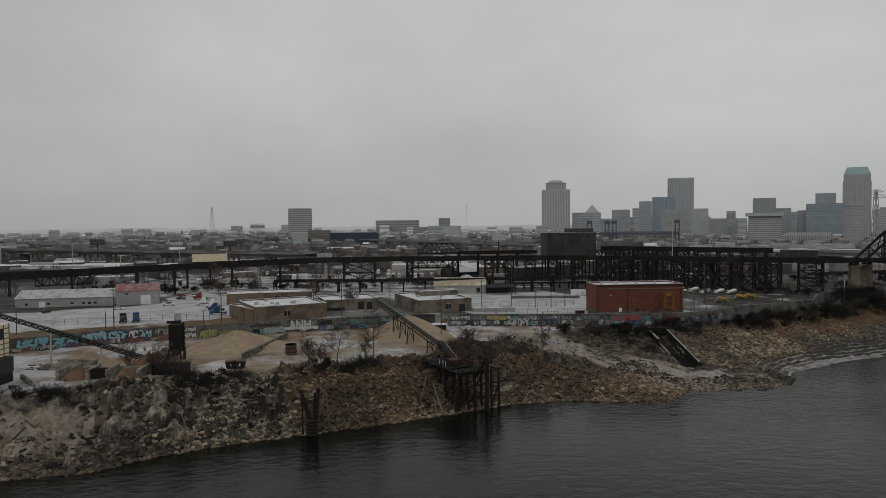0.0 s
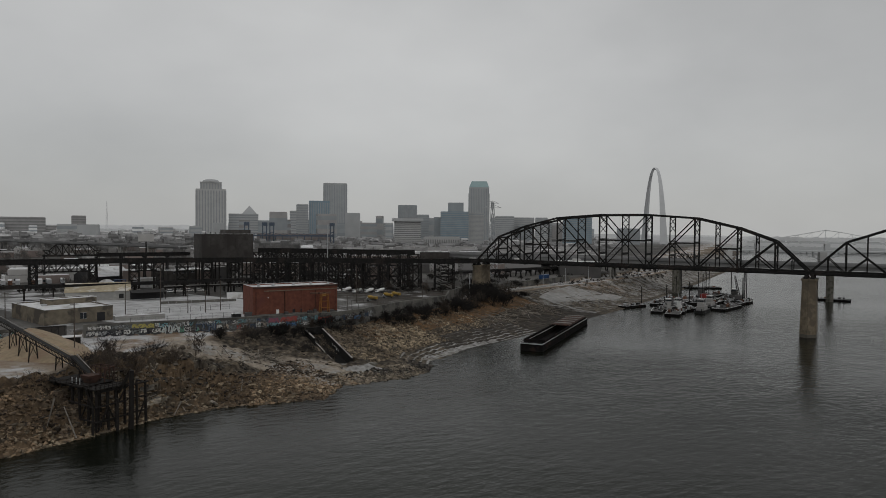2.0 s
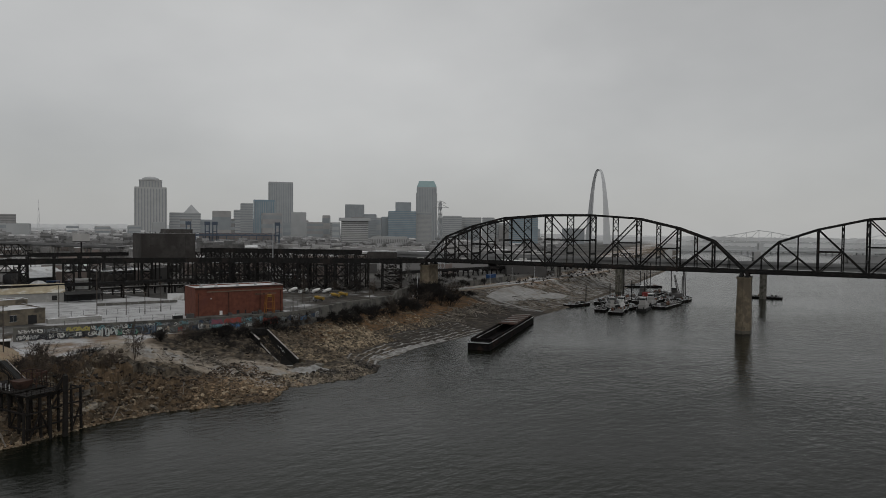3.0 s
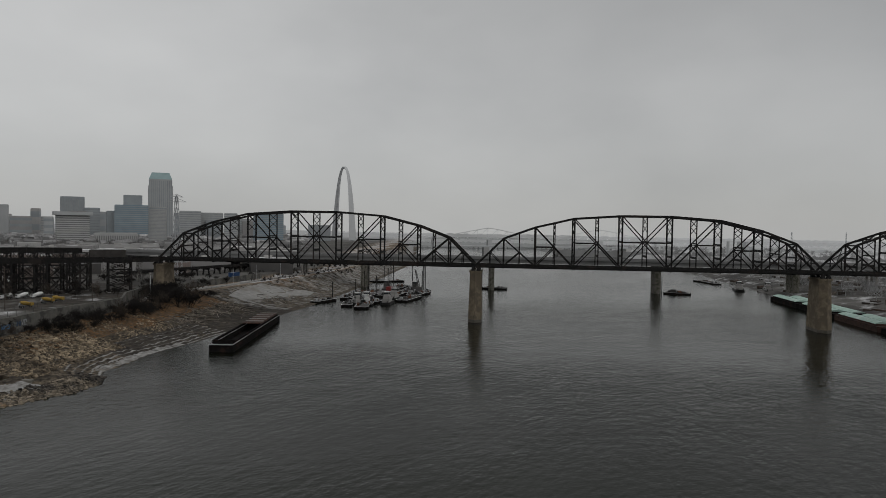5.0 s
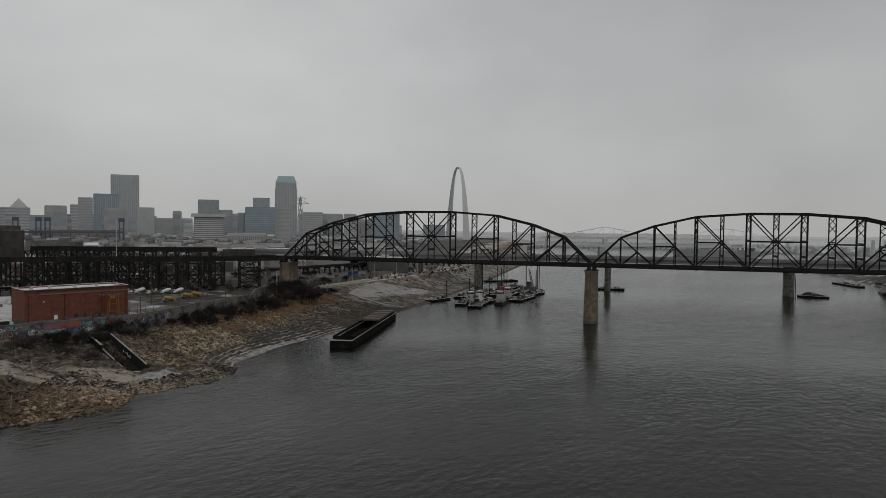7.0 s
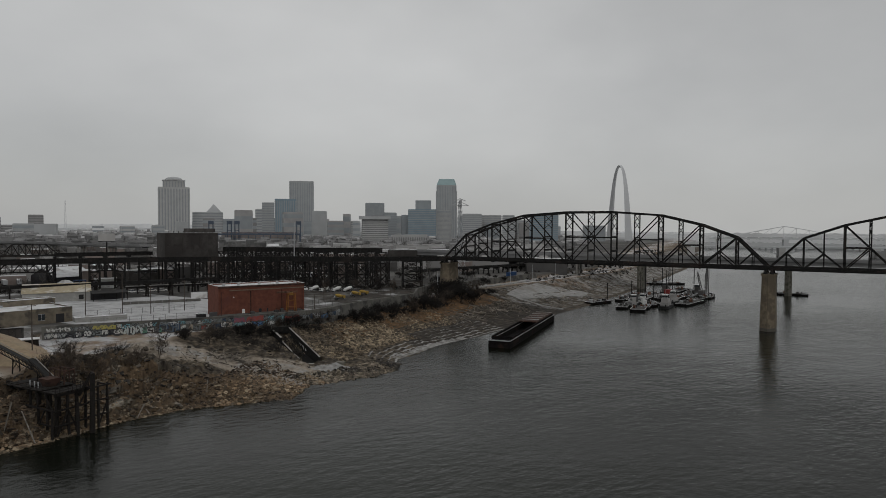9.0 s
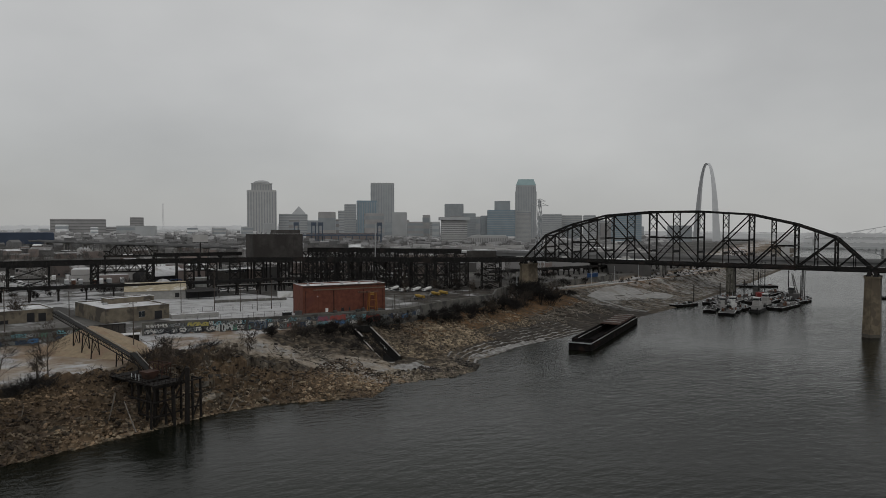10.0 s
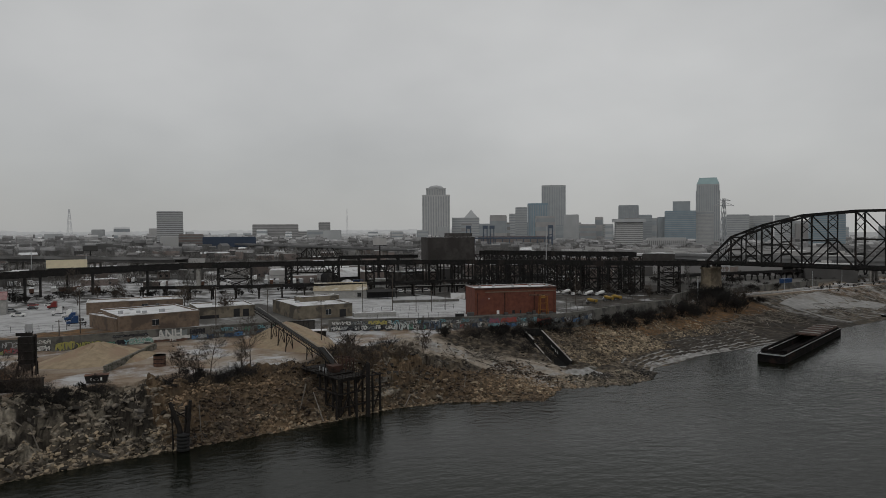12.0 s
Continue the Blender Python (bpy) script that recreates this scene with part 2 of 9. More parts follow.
class Mesh:
    """Collects plain faces for one mesh."""

    def __init__(self):
        self.v, self.f = [], []

    def add(self, verts, faces):
        k = len(self.v)
        self.v.extend([tuple(p) for p in verts])
        self.f.extend([tuple(i + k for i in f) for f in faces])
        return self

    def box(self, x0, y0, z0, x1, y1, z1):
        return self.add([(x0, y0, z0), (x1, y0, z0), (x1, y1, z0), (x0, y1, z0), (x0, y0, z1), (x1, y0, z1), (x1, y1, z1), (x0, y1, z1)], BOX)

    def beam(self, a, b, w, h=None, up=(0, 0, 1)):
        """A bar from a to b, w wide and h deep."""
        a, b = Vector(a), Vector(b)
        h = w if h is None else h
        d = (b - a).normalized()
        side = d.cross(Vector(up))
        if side.length < 1e-3:
            side = d.cross(Vector((0, 1, 0)))
        side.normalize()
        top = side.cross(d).normalized()
        s, t = side * w / 2, top * h / 2
        return self.add([a - s - t, a + s - t, b + s - t, b - s - t, a - s + t, a + s + t, b + s + t, b - s + t], BOX)

    def prism(self, ring, z0, z1):
        """A closed ring of (x, y) pulled up from z0 to z1."""
        n = len(ring)
        verts = [(x, y, z0) for x, y in ring] + [(x, y, z1) for x, y in ring]
        return self.add(verts, [(i, (i + 1) % n, n + (i + 1) % n, n + i) for i in range(n)] + [tuple(range(n - 1, -1, -1)), tuple(range(n, 2 * n))])

    def tube(self, a, b, r0, r1=None, n=8):
        a, b = Vector(a), Vector(b)
        r1 = r0 if r1 is None else r1
        d = (b - a).normalized()
        s = d.cross(Vector((0, 0, 1)))
        if s.length < 1e-3:
            s = Vector((1, 0, 0))
        s.normalize()
        t = d.cross(s)
        ring = [(math.cos(2 * math.pi * i / n), math.sin(2 * math.pi * i / n)) for i in range(n)]
        verts = [a + (s * c + t * q) * r0 for c, q in ring] + [b + (s * c + t * q) * r1 for c, q in ring]
        return self.add(verts, [(i, (i + 1) % n, n + (i + 1) % n, n + i) for i in range(n)] + [tuple(range(n - 1, -1, -1)), tuple(range(n, 2 * n))])

    def data(self, name, *mats):
        me = bpy.data.meshes.new(name)
        me.from_pydata(self.v, [], self.f)
        for m in mats:
            me.materials.append(m)
        me.update()
        return me


BOX = [(3, 2, 1, 0), (4, 5, 6, 7), (0, 1, 5, 4), (1, 2, 6, 5), (2, 3, 7, 6), (3, 0, 4, 7)]


def base(name, label, category, m=None, group="", kind=""):
    """The empty at a thing's foot, which carries its parts."""
    ob = new(name)
    ob.empty_display_size = 0.5
    if m is not None:
        ob.matrix_world = m
    return tagged(ob, label, category, group, kind)


def part(name, mesh, mat, parent, label=""):
    """One mesh of a thing, in the thing's own axes."""
    me = mesh if isinstance(mesh, bpy.types.Mesh) else mesh.data(name, M[mat] if isinstance(mat, str) else mat)
    ob = new(name, me)
    ob.parent = parent
    return tagged(ob, label)


def thing(name, mesh, mat, label, category, m=None, group="", kind=""):
    ob = new(name, mesh.data(name, M[mat] if isinstance(mat, str) else mat))
    if m is not None:
        ob.matrix_world = m
    return tagged(ob, label, category, group, kind)


def heading(p, q):
    """Degrees about z that turn the x axis from p to q."""
    return math.degrees(math.atan2(q[1] - p[1], q[0] - p[0]))


def placed(p, q, z=0.0):
    """Axes at p with x towards q."""
    return Matrix.Translation((p[0], p[1], z)) @ pose(0, 0, 0, 0, 0, heading(p, q))


rng = np.random.default_rng(7)

# ---- ground: bank, yards and both shores in one sheet ----
ALONG, INLAND = np.array((0.891, 0.454)), np.array((-0.454, 0.891))  # along the west bank, and away from the river
SHORE = ((-800, 190), (-60, 187), (-22, 185), (-4, 181), (15, 186), (47, 185), (77, 183), (94, 183), (118, 184), (137, 179), (152, 169), (163, 160), (175, 166), (182, 168), (198, 162.5), (206, 158.5), (220, 158.5), (227, 162.5), (239, 169), (276, 172), (313, 169), (408, 169), (473, 168), (647, 175), (1000, 205), (1500, 290), (5200, 900))
WALL = ((-800, 285), (-60, 291), (-28, 294), (-16, 297), (4, 299), (25, 296), (47, 292), (70, 290.5), (93, 285), (118, 280.5), (142, 270), (186, 243.5), (208, 232), (231, 220.5), (250, 219), (269, 222), (291, 224), (309, 222), (330, 224), (353, 238), (398, 252), (480, 250), (560, 244), (700, 240), (1200, 360), (5200, 1000))
CREST = ((-800, 221), (-25, 221), (2, 217), (18, 221), (34, 216.5), (51, 215), (68, 210), (85, 211), (100, 216), (129, 223), (150, 226), (165, 228), (186, 236), (215, 226), (260, 220), (330, 222), (400, 240), (440, 236), (532, 224), (660, 212), (900, 230), (1200, 300), (5200, 960))
EAST = ((-800, -215), (300, -222), (620, -212), (900, -205), (1500, -150), (5200, 250))


def table(rows, u):
    return np.interp(u, [r[0] for r in rows], [r[1] for r in rows])


def wave(x, y, k, seed):
    """Smooth uneven relief of about unit size, k waves a metre."""
    r = np.random.default_rng(seed)
    out = np.zeros_like(x, dtype=float)
    for octave in range(4):
        f = k * 2.1 ** octave
        for _ in range(4):
            a = r.uniform(0, 2 * math.pi)
            out += np.sin((x * math.cos(a) + y * math.sin(a)) * f * 6.283 * r.uniform(0.7, 1.3) + r.uniform(0, 6.283)) / (2.2 * 1.75 ** octave)
    return out


def smooth(a, b, x):
    q = np.clip((x - a) / (b - a), 0, 1)
    return q * q * (3 - 2 * q)


def chance(i, j, k):
    """A fixed number from 0 to 1 for each cell."""
    v = np.sin(i * 127.1 + j * 311.7 + k * 74.7) * 43758.5453
    return v - np.floor(v)


def slabs(u, w, long, deep, k):
    """Broken slabs: each cell is a tilted face; gives relief, tone and closeness to a joint."""
    a, b = u / long + 0.25 * wave(u, w, 0.05, 70 + k), w / deep + 0.25 * wave(u, w, 0.07, 80 + k)
    ci, cj = np.floor(a), np.floor(b)
    best, second = np.full(np.shape(a), 9.0), np.full(np.shape(a), 9.0)
    face, tone = np.zeros(np.shape(a)), np.zeros(np.shape(a))
    for di in (-1, 0, 1):
        for dj in (-1, 0, 1):
            i, j = ci + di, cj + dj
            da, db = a - i - chance(i, j, k), b - j - chance(i, j, k + 1)
            d = np.hypot(da, db)
            near = d < best
            second = np.where(near, best, np.minimum(second, d))
            plane = chance(i, j, k + 2) - 0.5 + da * (chance(i, j, k + 3) - 0.5) * 0.9 + db * (chance(i, j, k + 4) - 0.75) * 1.1
            face = np.where(near, plane, face)
            tone = np.where(near, chance(i, j, k + 5), tone)
            best = np.where(near, d, best)
    return face, tone, second - best


def bedrock(u):
    """How much of the bank is bare broken rock."""
    return np.interp(u, (-90, -12, 2, 50, 60, 98, 108, 140, 156), (0.35, 0.45, 1, 1, 0.35, 0.35, 0.9, 0.9, 0))


def height(u, w):
    """The ground's height over the water."""
    u, w = np.asarray(u, float), np.asarray(w, float)
    shore, crest, wall, east = table(SHORE, u), table(CREST, u), table(WALL, u), table(EAST, u)
    flat_u = np.zeros_like(u)
    shore = shore + wave(u, flat_u, 0.13, 34) * 0.45 + wave(u, flat_u, 0.05, 33) * 1.5 * smooth(140, 160, u) * (1 - smooth(238, 256, u))
    q = (w - shore) / np.maximum(crest - shore, 5)
    gentle = smooth(140, 175, u)  # the cliff turns into a flat rubble beach
    top = 12.5 - 1.0 * smooth(160, 240, u)
    steep = np.interp(q, (-0.6, 0, 0.16, 0.42, 0.62, 0.9, 1.0), (-5, 0, 0.13, 0.44, 0.72, 0.97, 1.0))
    flat = np.interp(q, (-0.6, 0, 0.18, 0.45, 0.7, 0.9, 1.0), (-5, 0, 0.09, 0.30, 0.58, 0.86, 1.0))
    flat_n = np.interp(q, (-0.6, 0, 0.3, 0.6, 0.85, 1.0), (-5, 0, 0.12, 0.40, 0.75, 1.0))
    far = smooth(380, 460, u)
    prof = steep * (1 - gentle) + gentle * (flat * (1 - far) + flat_n * far)
    z = np.where(q < 0, prof, prof * top)
    on = smooth(0.0, 0.12, q) * (1 - smooth(0.93, 1.12, q))
    rough = wave(u, w, 0.035, 3) * 0.9 + wave(u, w, 0.16, 4) * 0.42
    ledge = np.abs(wave(u * 0.6, w * 1.6, 0.06, 5))
    z = z + on * (rough * (1 - 0.55 * gentle) * (1 - 0.8 * far) + (ledge - 0.6) * 1.7 * (1 - gentle))
    z = z + on * (1 - gentle) * wave(u, w, 0.3, 15) * 0.12
    rocky = on * bedrock(u) * smooth(0.04, 0.3, q)
    if np.any(rocky > 0):
        z = z + rocky * (slabs(u, w, 5.2, 3.0, 3)[0] * 3.0 + slabs(u, w, 1.9, 1.2, 11)[0] * 1.1)
    yard = smooth(1.0, 1.1, q)
    z = z + yard * (wave(u, w, 0.012, 6) * 0.12 + (top - z) * 0.0)
    z = z + 3.0 * smooth(0.3, 2.3, w - wall) * (w > wall)
    inland = w - wall
    z = z + np.interp(inland, (0, 260, 700, 1800, 5000), (0, 0.0, 4.0, 11.0, 24.0)) + smooth(500, 1500, inland) * wave(u, w, 0.0006, 8) * 4
    # the storm channel is cut into the bank
    cu = np.interp(w, (190, 215), (205.5, 214.5))
    cut = (np.abs(u - cu) < 4.4) & (w > 186) & (w < 219)
    z = np.where(cut, np.minimum(z, np.interp(w, (186, 190, 217), (-0.6, -0.5, 8.0))), z)
    e = east - w
    ez = np.interp(e, (-14, 0, 12, 45, 400, 3000, 5000), (-6, 0, 3.0, 8.0, 8.0, 8.0, 8.0)) + smooth(3, 20, e) * wave(u, w, 0.02, 9) * 0.5
    mid = np.clip(z, -6, None)
    return np.where(w < -150, ez, mid)


def xy(u, w):
    return ALONG[0] * u + INLAND[0] * w, ALONG[1] * u + INLAND[1] * w


def ground_z(x, y):
    return float(height(x * ALONG[0] + y * ALONG[1], x * INLAND[0] + y * INLAND[1]))


def steps(*spans):
    out = []
    for a, b, s in spans:
        out.extend(np.arange(a, b, s))
    return np.array(out + [spans[-1][1]])


gu = steps((-900, -200, 70), (-200, -80, 10), (-80, 152, 0.55), (152, 330, 1.25), (330, 480, 2.5), (480, 720, 5), (720, 1500, 40), (1500, 5200, 250))
gw = steps((-4300, -500, 300), (-500, -260, 30), (-260, -200, 5), (-200, 150, 50), (150, 160, 2.5), (160, 226, 0.55), (226, 310, 2.6), (310, 620, 15), (620, 1500, 60), (1500, 5300, 300))
UU, WW = np.meshgrid(gu, gw, indexing="ij")
ZZ = height(UU, WW)
XX, YY = xy(UU, WW)
nu, nw = UU.shape
idx = np.arange(nu * nw).reshape(nu, nw)
quads = np.stack([idx[:-1, :-1], idx[1:, :-1], idx[1:, 1:], idx[:-1, 1:]], -1).reshape(-1, 4)
ground_mesh = bpy.data.meshes.new("ground")
ground_mesh.from_pydata(np.stack([XX, YY, ZZ], -1).reshape(-1, 3).tolist(), [], quads.tolist())

# where rubble, yard gravel, snow, dry grass and town ground lie
q_ = (WW - table(SHORE, UU)) / np.maximum(table(CREST, UU) - table(SHORE, UU), 5)
behind = WW - table(WALL, UU)
cover = np.zeros((nu, nw, 4))
cover[..., 0] = smooth(0.95, 1.1, q_) * (behind < 1)  # yard gravel
cover[..., 0] = np.maximum(cover[..., 0], (1 - smooth(-14, 10, UU)) * smooth(0.30, 0.5, q_) * 0.7 * (q_ < 1))  # pale clay face
lot = ((UU > -60) & (UU < 70) & (behind > 38) & (behind < 110)) | ((UU > 160) & (UU < 262) & (behind > 16) & (behind < 150) & (UU < 285))
off = WW - table(SHORE, UU)
streak = smooth(0.0, 0.9, np.sin(off * 1.9 + 2.4 * wave(UU, WW, 0.006, 12)))  # slush lines left by the falling river
beach = ((UU > 228) & (UU < 345) & (q_ > 0.0) & (q_ < 0.46)) * (0.22 + (0.42 - 0.5 * q_) * streak)
beach = np.maximum(beach, ((UU > 238) & (UU < 300) & (off > 0.5) & (off < 5)) * 0.54)
beach = np.maximum(beach, ((UU > 196) & (UU < 210) & (off > 10) & (off < 22)) * 0.62)
slide = np.abs(UU - np.interp(WW, (176, 190, 200, 210, 224, 232), (186, 186, 180, 170, 158, 156)))  # pale clay slide above the spit
# the snow that grows with distance eastwards stands in for haze
cover[..., 1] = np.clip(lot * (np.where(UU > 120, 0.64, 0.57) + 0.07 * np.sin(WW * 0.42 + UU * 0.03)) +  (behind > 2) * np.where(UU > 225, 0.27, 0.36) + (WW < -150) * 0.40 + smooth(-500, -1300, WW) * 0.4 + ((behind > 105) & (behind < 340) & (UU > 20) & (UU < 215)) * 0.15 - ((behind > 108) & (behind < 330) & (UU < 20)) * 0.26 + ((UU > 262) & (UU < 380) & (behind > 8) & (behind < 90)) * 0.12 + cover[..., 0] * (0.44 + 0.07 * smooth(100, 130, UU) + 0.12 * (1 - smooth(-14, 6, UU)) * (q_ > 1.02)), 0, 1)
cover[..., 2] = np.clip(((UU > 236) & (UU < 430) & (q_ > 0.6) & (q_ < 1.0)) * 0.66 + ((UU > 520) & (q_ > 0.5) & (q_ < 1.25)) * np.where(UU > 580, 0.36, 0.46) + ((behind > 1) & (behind < 42) & (UU < 84)) * 0.62, 0, 1)
cover[..., 3] = smooth(1, 3, behind) + (WW < -150) * 1.0
earth = np.zeros((nu, nw, 4))
earth[..., 0] = ((UU > 262) & (UU < 440) & (q_ < 0.66)) * (0.62 - 0.25 * (q_ > 0.45)) + ((UU > 290) & (UU < 440) & (behind > 3) & (behind < 160)) * 0.55 + ((UU < 20) & (behind > 108) & (behind < 190)) * 0.5
earth[..., 1] = np.clip(1.35 - slide / 15, 0, 0.95) * ((WW > 172) & (WW < 234) & (UU > 140) & (UU < 205)) + ((UU < -2) & (q_ > 0.2) & (q_ < 0.98)) * 0.68
earth[..., 2] = ((UU > 48) & (UU < 144) & (q_ < 0.95)) * 0.55 + ((UU > 142) & (UU < 190) & (q_ < 0.5)) * 0.6
# slush thickens past the bridge, partly standing in for haze
earth[..., 3] = np.clip(beach + (slide < 8) * (WW < 226) * (UU < 210) * 0.46 + ((UU > 430) & (UU < 1500) & (q_ > 0.1) & (q_ < 1.0)) * np.where(UU > 560, 0.475, 0.43), 0, 1)
slab = np.zeros((nu, nw, 4))
_, tone_1, joint_1 = slabs(UU, WW, 5.2, 3.0, 3)
_, tone_2, joint_2 = slabs(UU, WW, 1.9, 1.2, 11)
slab[..., 0] = 0.6 * tone_1 + 0.4 * tone_2
slab[..., 1] = np.clip(np.maximum(1 - joint_1 / 0.16, 0.8 - joint_2 / 0.2), 0, 1)
slab[..., 2] = bedrock(UU) * smooth(0.06, 0.25, q_) * (1 - smooth(0.98, 1.1, q_))
slab_attr = ground_mesh.attributes.new("slab", "FLOAT_COLOR", "POINT")
slab_attr.data.foreach_set("color", slab.reshape(-1).astype(np.float32))
# mask of distance haze, which is put into the ground's colour
hazed = np.zeros((nu, nw, 4))
hazed[..., 0] = np.where(WW < 150, smooth(900, 1700, np.hypot(XX, YY)), smooth(1800, 2900, np.hypot(XX, YY)) * 0.85)
hazed_attr = ground_mesh.attributes.new("hazed", "FLOAT_COLOR", "POINT")
hazed_attr.data.foreach_set("color", hazed.reshape(-1).astype(np.float32))
soil = ground_mesh.attributes.new("soil", "FLOAT_COLOR", "POINT")
soil.data.foreach_set("color", earth.reshape(-1).astype(np.float32))
attr = ground_mesh.attributes.new("cover", "FLOAT_COLOR", "POINT")
attr.data.foreach_set("color", cover.reshape(-1).astype(np.float32))
ground_mesh.update()


def ground_material():
    m = bpy.data.materials.new("river_bank_ground")
    m.use_nodes = True
    nt = m.node_tree
    link = nt.links.new
    b = nt.nodes["Principled BSDF"]
    b.inputs["Roughness"].default_value, b.inputs["Specular IOR Level"].default_value = 0.92, 0.2
    geo = nt.nodes.new("ShaderNodeNewGeometry")
    att = nt.nodes.new("ShaderNodeAttribute")
    att.attribute_name = "cover"
    sep = nt.nodes.new("ShaderNodeSeparateColor")
    link(att.outputs["Color"], sep.inputs["Color"])

    def nz(sc, detail=6, rough=0.6):
        n = nt.nodes.new("ShaderNodeTexNoise")
        n.inputs["Scale"].default_value, n.inputs["Detail"].default_value, n.inputs["Roughness"].default_value = sc, detail, rough
        link(geo.outputs["Position"], n.inputs["Vector"])
        return n.outputs["Fac"]

    def ramp(fac, *stops):
        r = nt.nodes.new("ShaderNodeValToRGB")
        while len(r.color_ramp.elements) < len(stops):
            r.color_ramp.elements.new(0.5)
        for e, (p, c) in zip(r.color_ramp.elements, stops):
            e.position, e.color = p, (*c, 1)
        link(fac, r.inputs["Fac"])
        return r.outputs["Color"]

    def mask(weight, fac, soft=0.07):
        """Ragged edge: weight against noise."""
        s = nt.nodes.new("ShaderNodeMath")
        s.operation = "ADD"
        link(weight, s.inputs[0])
        link(fac, s.inputs[1])
        r = nt.nodes.new("ShaderNodeMapRange")
        r.inputs["From Min"].default_value, r.inputs["From Max"].default_value = 1.0 - soft, 1.0 + soft
        link(s.outputs[0], r.inputs["Value"])
        return r.outputs["Result"]

    def mix(fac, a, c):
        n = nt.nodes.new("ShaderNodeMix")
        n.data_type = "RGBA"
        link(fac, n.inputs[0])
        link(a, n.inputs[6])
        link(c, n.inputs[7])
        return n.outputs[2]

    rock = ramp(nz(0.22, 8, 0.7), (0.32, (0.03, 0.026, 0.022)), (0.48, (0.075, 0.063, 0.05)), (0.6, (0.15, 0.122, 0.09)), (0.75, (0.24, 0.21, 0.175)))
    # bedrock between the loose stones; shade round embedded stones is painted by cell
    warp = nt.nodes.new("ShaderNodeTexNoise")
    warp.inputs["Scale"].default_value, warp.inputs["Detail"].default_value = 0.5, 4
    link(geo.outputs["Position"], warp.inputs["Vector"])
    shift = nt.nodes.new("ShaderNodeMix")
    shift.data_type, shift.blend_type = "RGBA", "ADD"
    shift.inputs[0].default_value = 1.6
    link(geo.outputs["Position"], shift.inputs[6])
    link(warp.outputs["Color"], shift.inputs[7])
    cell = nt.nodes.new("ShaderNodeTexVoronoi")
    cell.inputs["Scale"].default_value = 0.55
    link(shift.outputs[2], cell.inputs["Vector"])
    block = ramp(cell.outputs["Distance"], (0.1, (1.3, 1.28, 1.22)), (0.55, (0.75, 0.74, 0.72)), (0.8, (0.22, 0.21, 0.2)))
    facet = nt.nodes.new("ShaderNodeMix")
    facet.data_type, facet.blend_type = "RGBA", "MULTIPLY"
    facet.inputs[0].default_value = 0.85
    link(rock, facet.inputs[6])
    link(block, facet.inputs[7])
    rock = facet.outputs[2]
    # slabs of unlike tone; the shade in the crevices between them is painted dark
    at3 = nt.nodes.new("ShaderNodeAttribute")
    at3.attribute_name = "slab"
    sep3 = nt.nodes.new("ShaderNodeSeparateColor")
    link(at3.outputs["Color"], sep3.inputs["Color"])
    faces = ramp(sep3.outputs["Red"], (0.2, (0.03, 0.027, 0.023)), (0.42, (0.07, 0.061, 0.05)), (0.6, (0.14, 0.124, 0.1)), (0.8, (0.32, 0.29, 0.24)))
    worn = ramp(nz(0.8, 8, 0.7), (0.3, (0.35, 0.34, 0.33)), (0.5, (0.95, 0.94, 0.92)), (0.68, (1.5, 1.47, 1.4)))
    wearing = nt.nodes.new("ShaderNodeMix")
    wearing.data_type, wearing.blend_type = "RGBA", "MULTIPLY"
    wearing.inputs[0].default_value = 1.0
    link(faces, wearing.inputs[6])
    link(worn, wearing.inputs[7])
    crevice = ramp(nz(0.6, 5), (0.3, (0.012, 0.0105, 0.009)), (0.7, (0.03, 0.026, 0.022)))
    jointed = mix(sep3.outputs["Green"], wearing.outputs[2], crevice)
    rock = mix(sep3.outputs["Blue"], rock, jointed)
    gravel = ramp(nz(0.05, 9, 0.68), (0.32, (0.10, 0.072, 0.05)), (0.46, (0.205, 0.147, 0.102)), (0.56, (0.27, 0.22, 0.17)), (0.7, (0.345, 0.305, 0.262)))
    town = ramp(nz(0.02, 7), (0.35, (0.045, 0.043, 0.041)), (0.55, (0.09, 0.086, 0.08)), (0.7, (0.17, 0.165, 0.155)))
    grass = ramp(nz(0.3, 6), (0.3, (0.055, 0.042, 0.03)), (0.55, (0.135, 0.08, 0.04)), (0.75, (0.24, 0.13, 0.055)))
    snow = ramp(nz(0.11, 8, 0.7), (0.3, (0.22, 0.217, 0.212)), (0.5, (0.41, 0.411, 0.413)), (0.7, (0.52, 0.524, 0.53)))
    col = mix(sep.outputs["Red"], rock, gravel)
    sp = nt.nodes.new("ShaderNodeMath")
    sp.operation = "MULTIPLY"
    sp.inputs[1].default_value = 1.0
    link(att.outputs["Alpha"], sp.inputs[0])
    col = mix(sp.outputs[0], col, town)
    at2 = nt.nodes.new("ShaderNodeAttribute")
    at2.attribute_name = "soil"
    sep2 = nt.nodes.new("ShaderNodeSeparateColor")
    link(at2.outputs["Color"], sep2.inputs["Color"])
    mud = ramp(nz(0.25, 7), (0.3, (0.022, 0.019, 0.016)), (0.55, (0.05, 0.043, 0.036)), (0.75, (0.095, 0.08, 0.065)))
    clay = ramp(nz(0.35, 7), (0.3, (0.155, 0.128, 0.098)), (0.55, (0.29, 0.25, 0.203)), (0.75, (0.41, 0.375, 0.33)))
    warm = ramp(nz(0.5, 7), (0.3, (0.06, 0.042, 0.028)), (0.55, (0.125, 0.088, 0.055)), (0.75, (0.21, 0.155, 0.10)))
    col = mix(mask(sep2.outputs["Red"], nz(0.09, 5)), col, mud)
    col = mix(mask(sep2.outputs["Blue"], nz(0.1, 5)), col, warm)
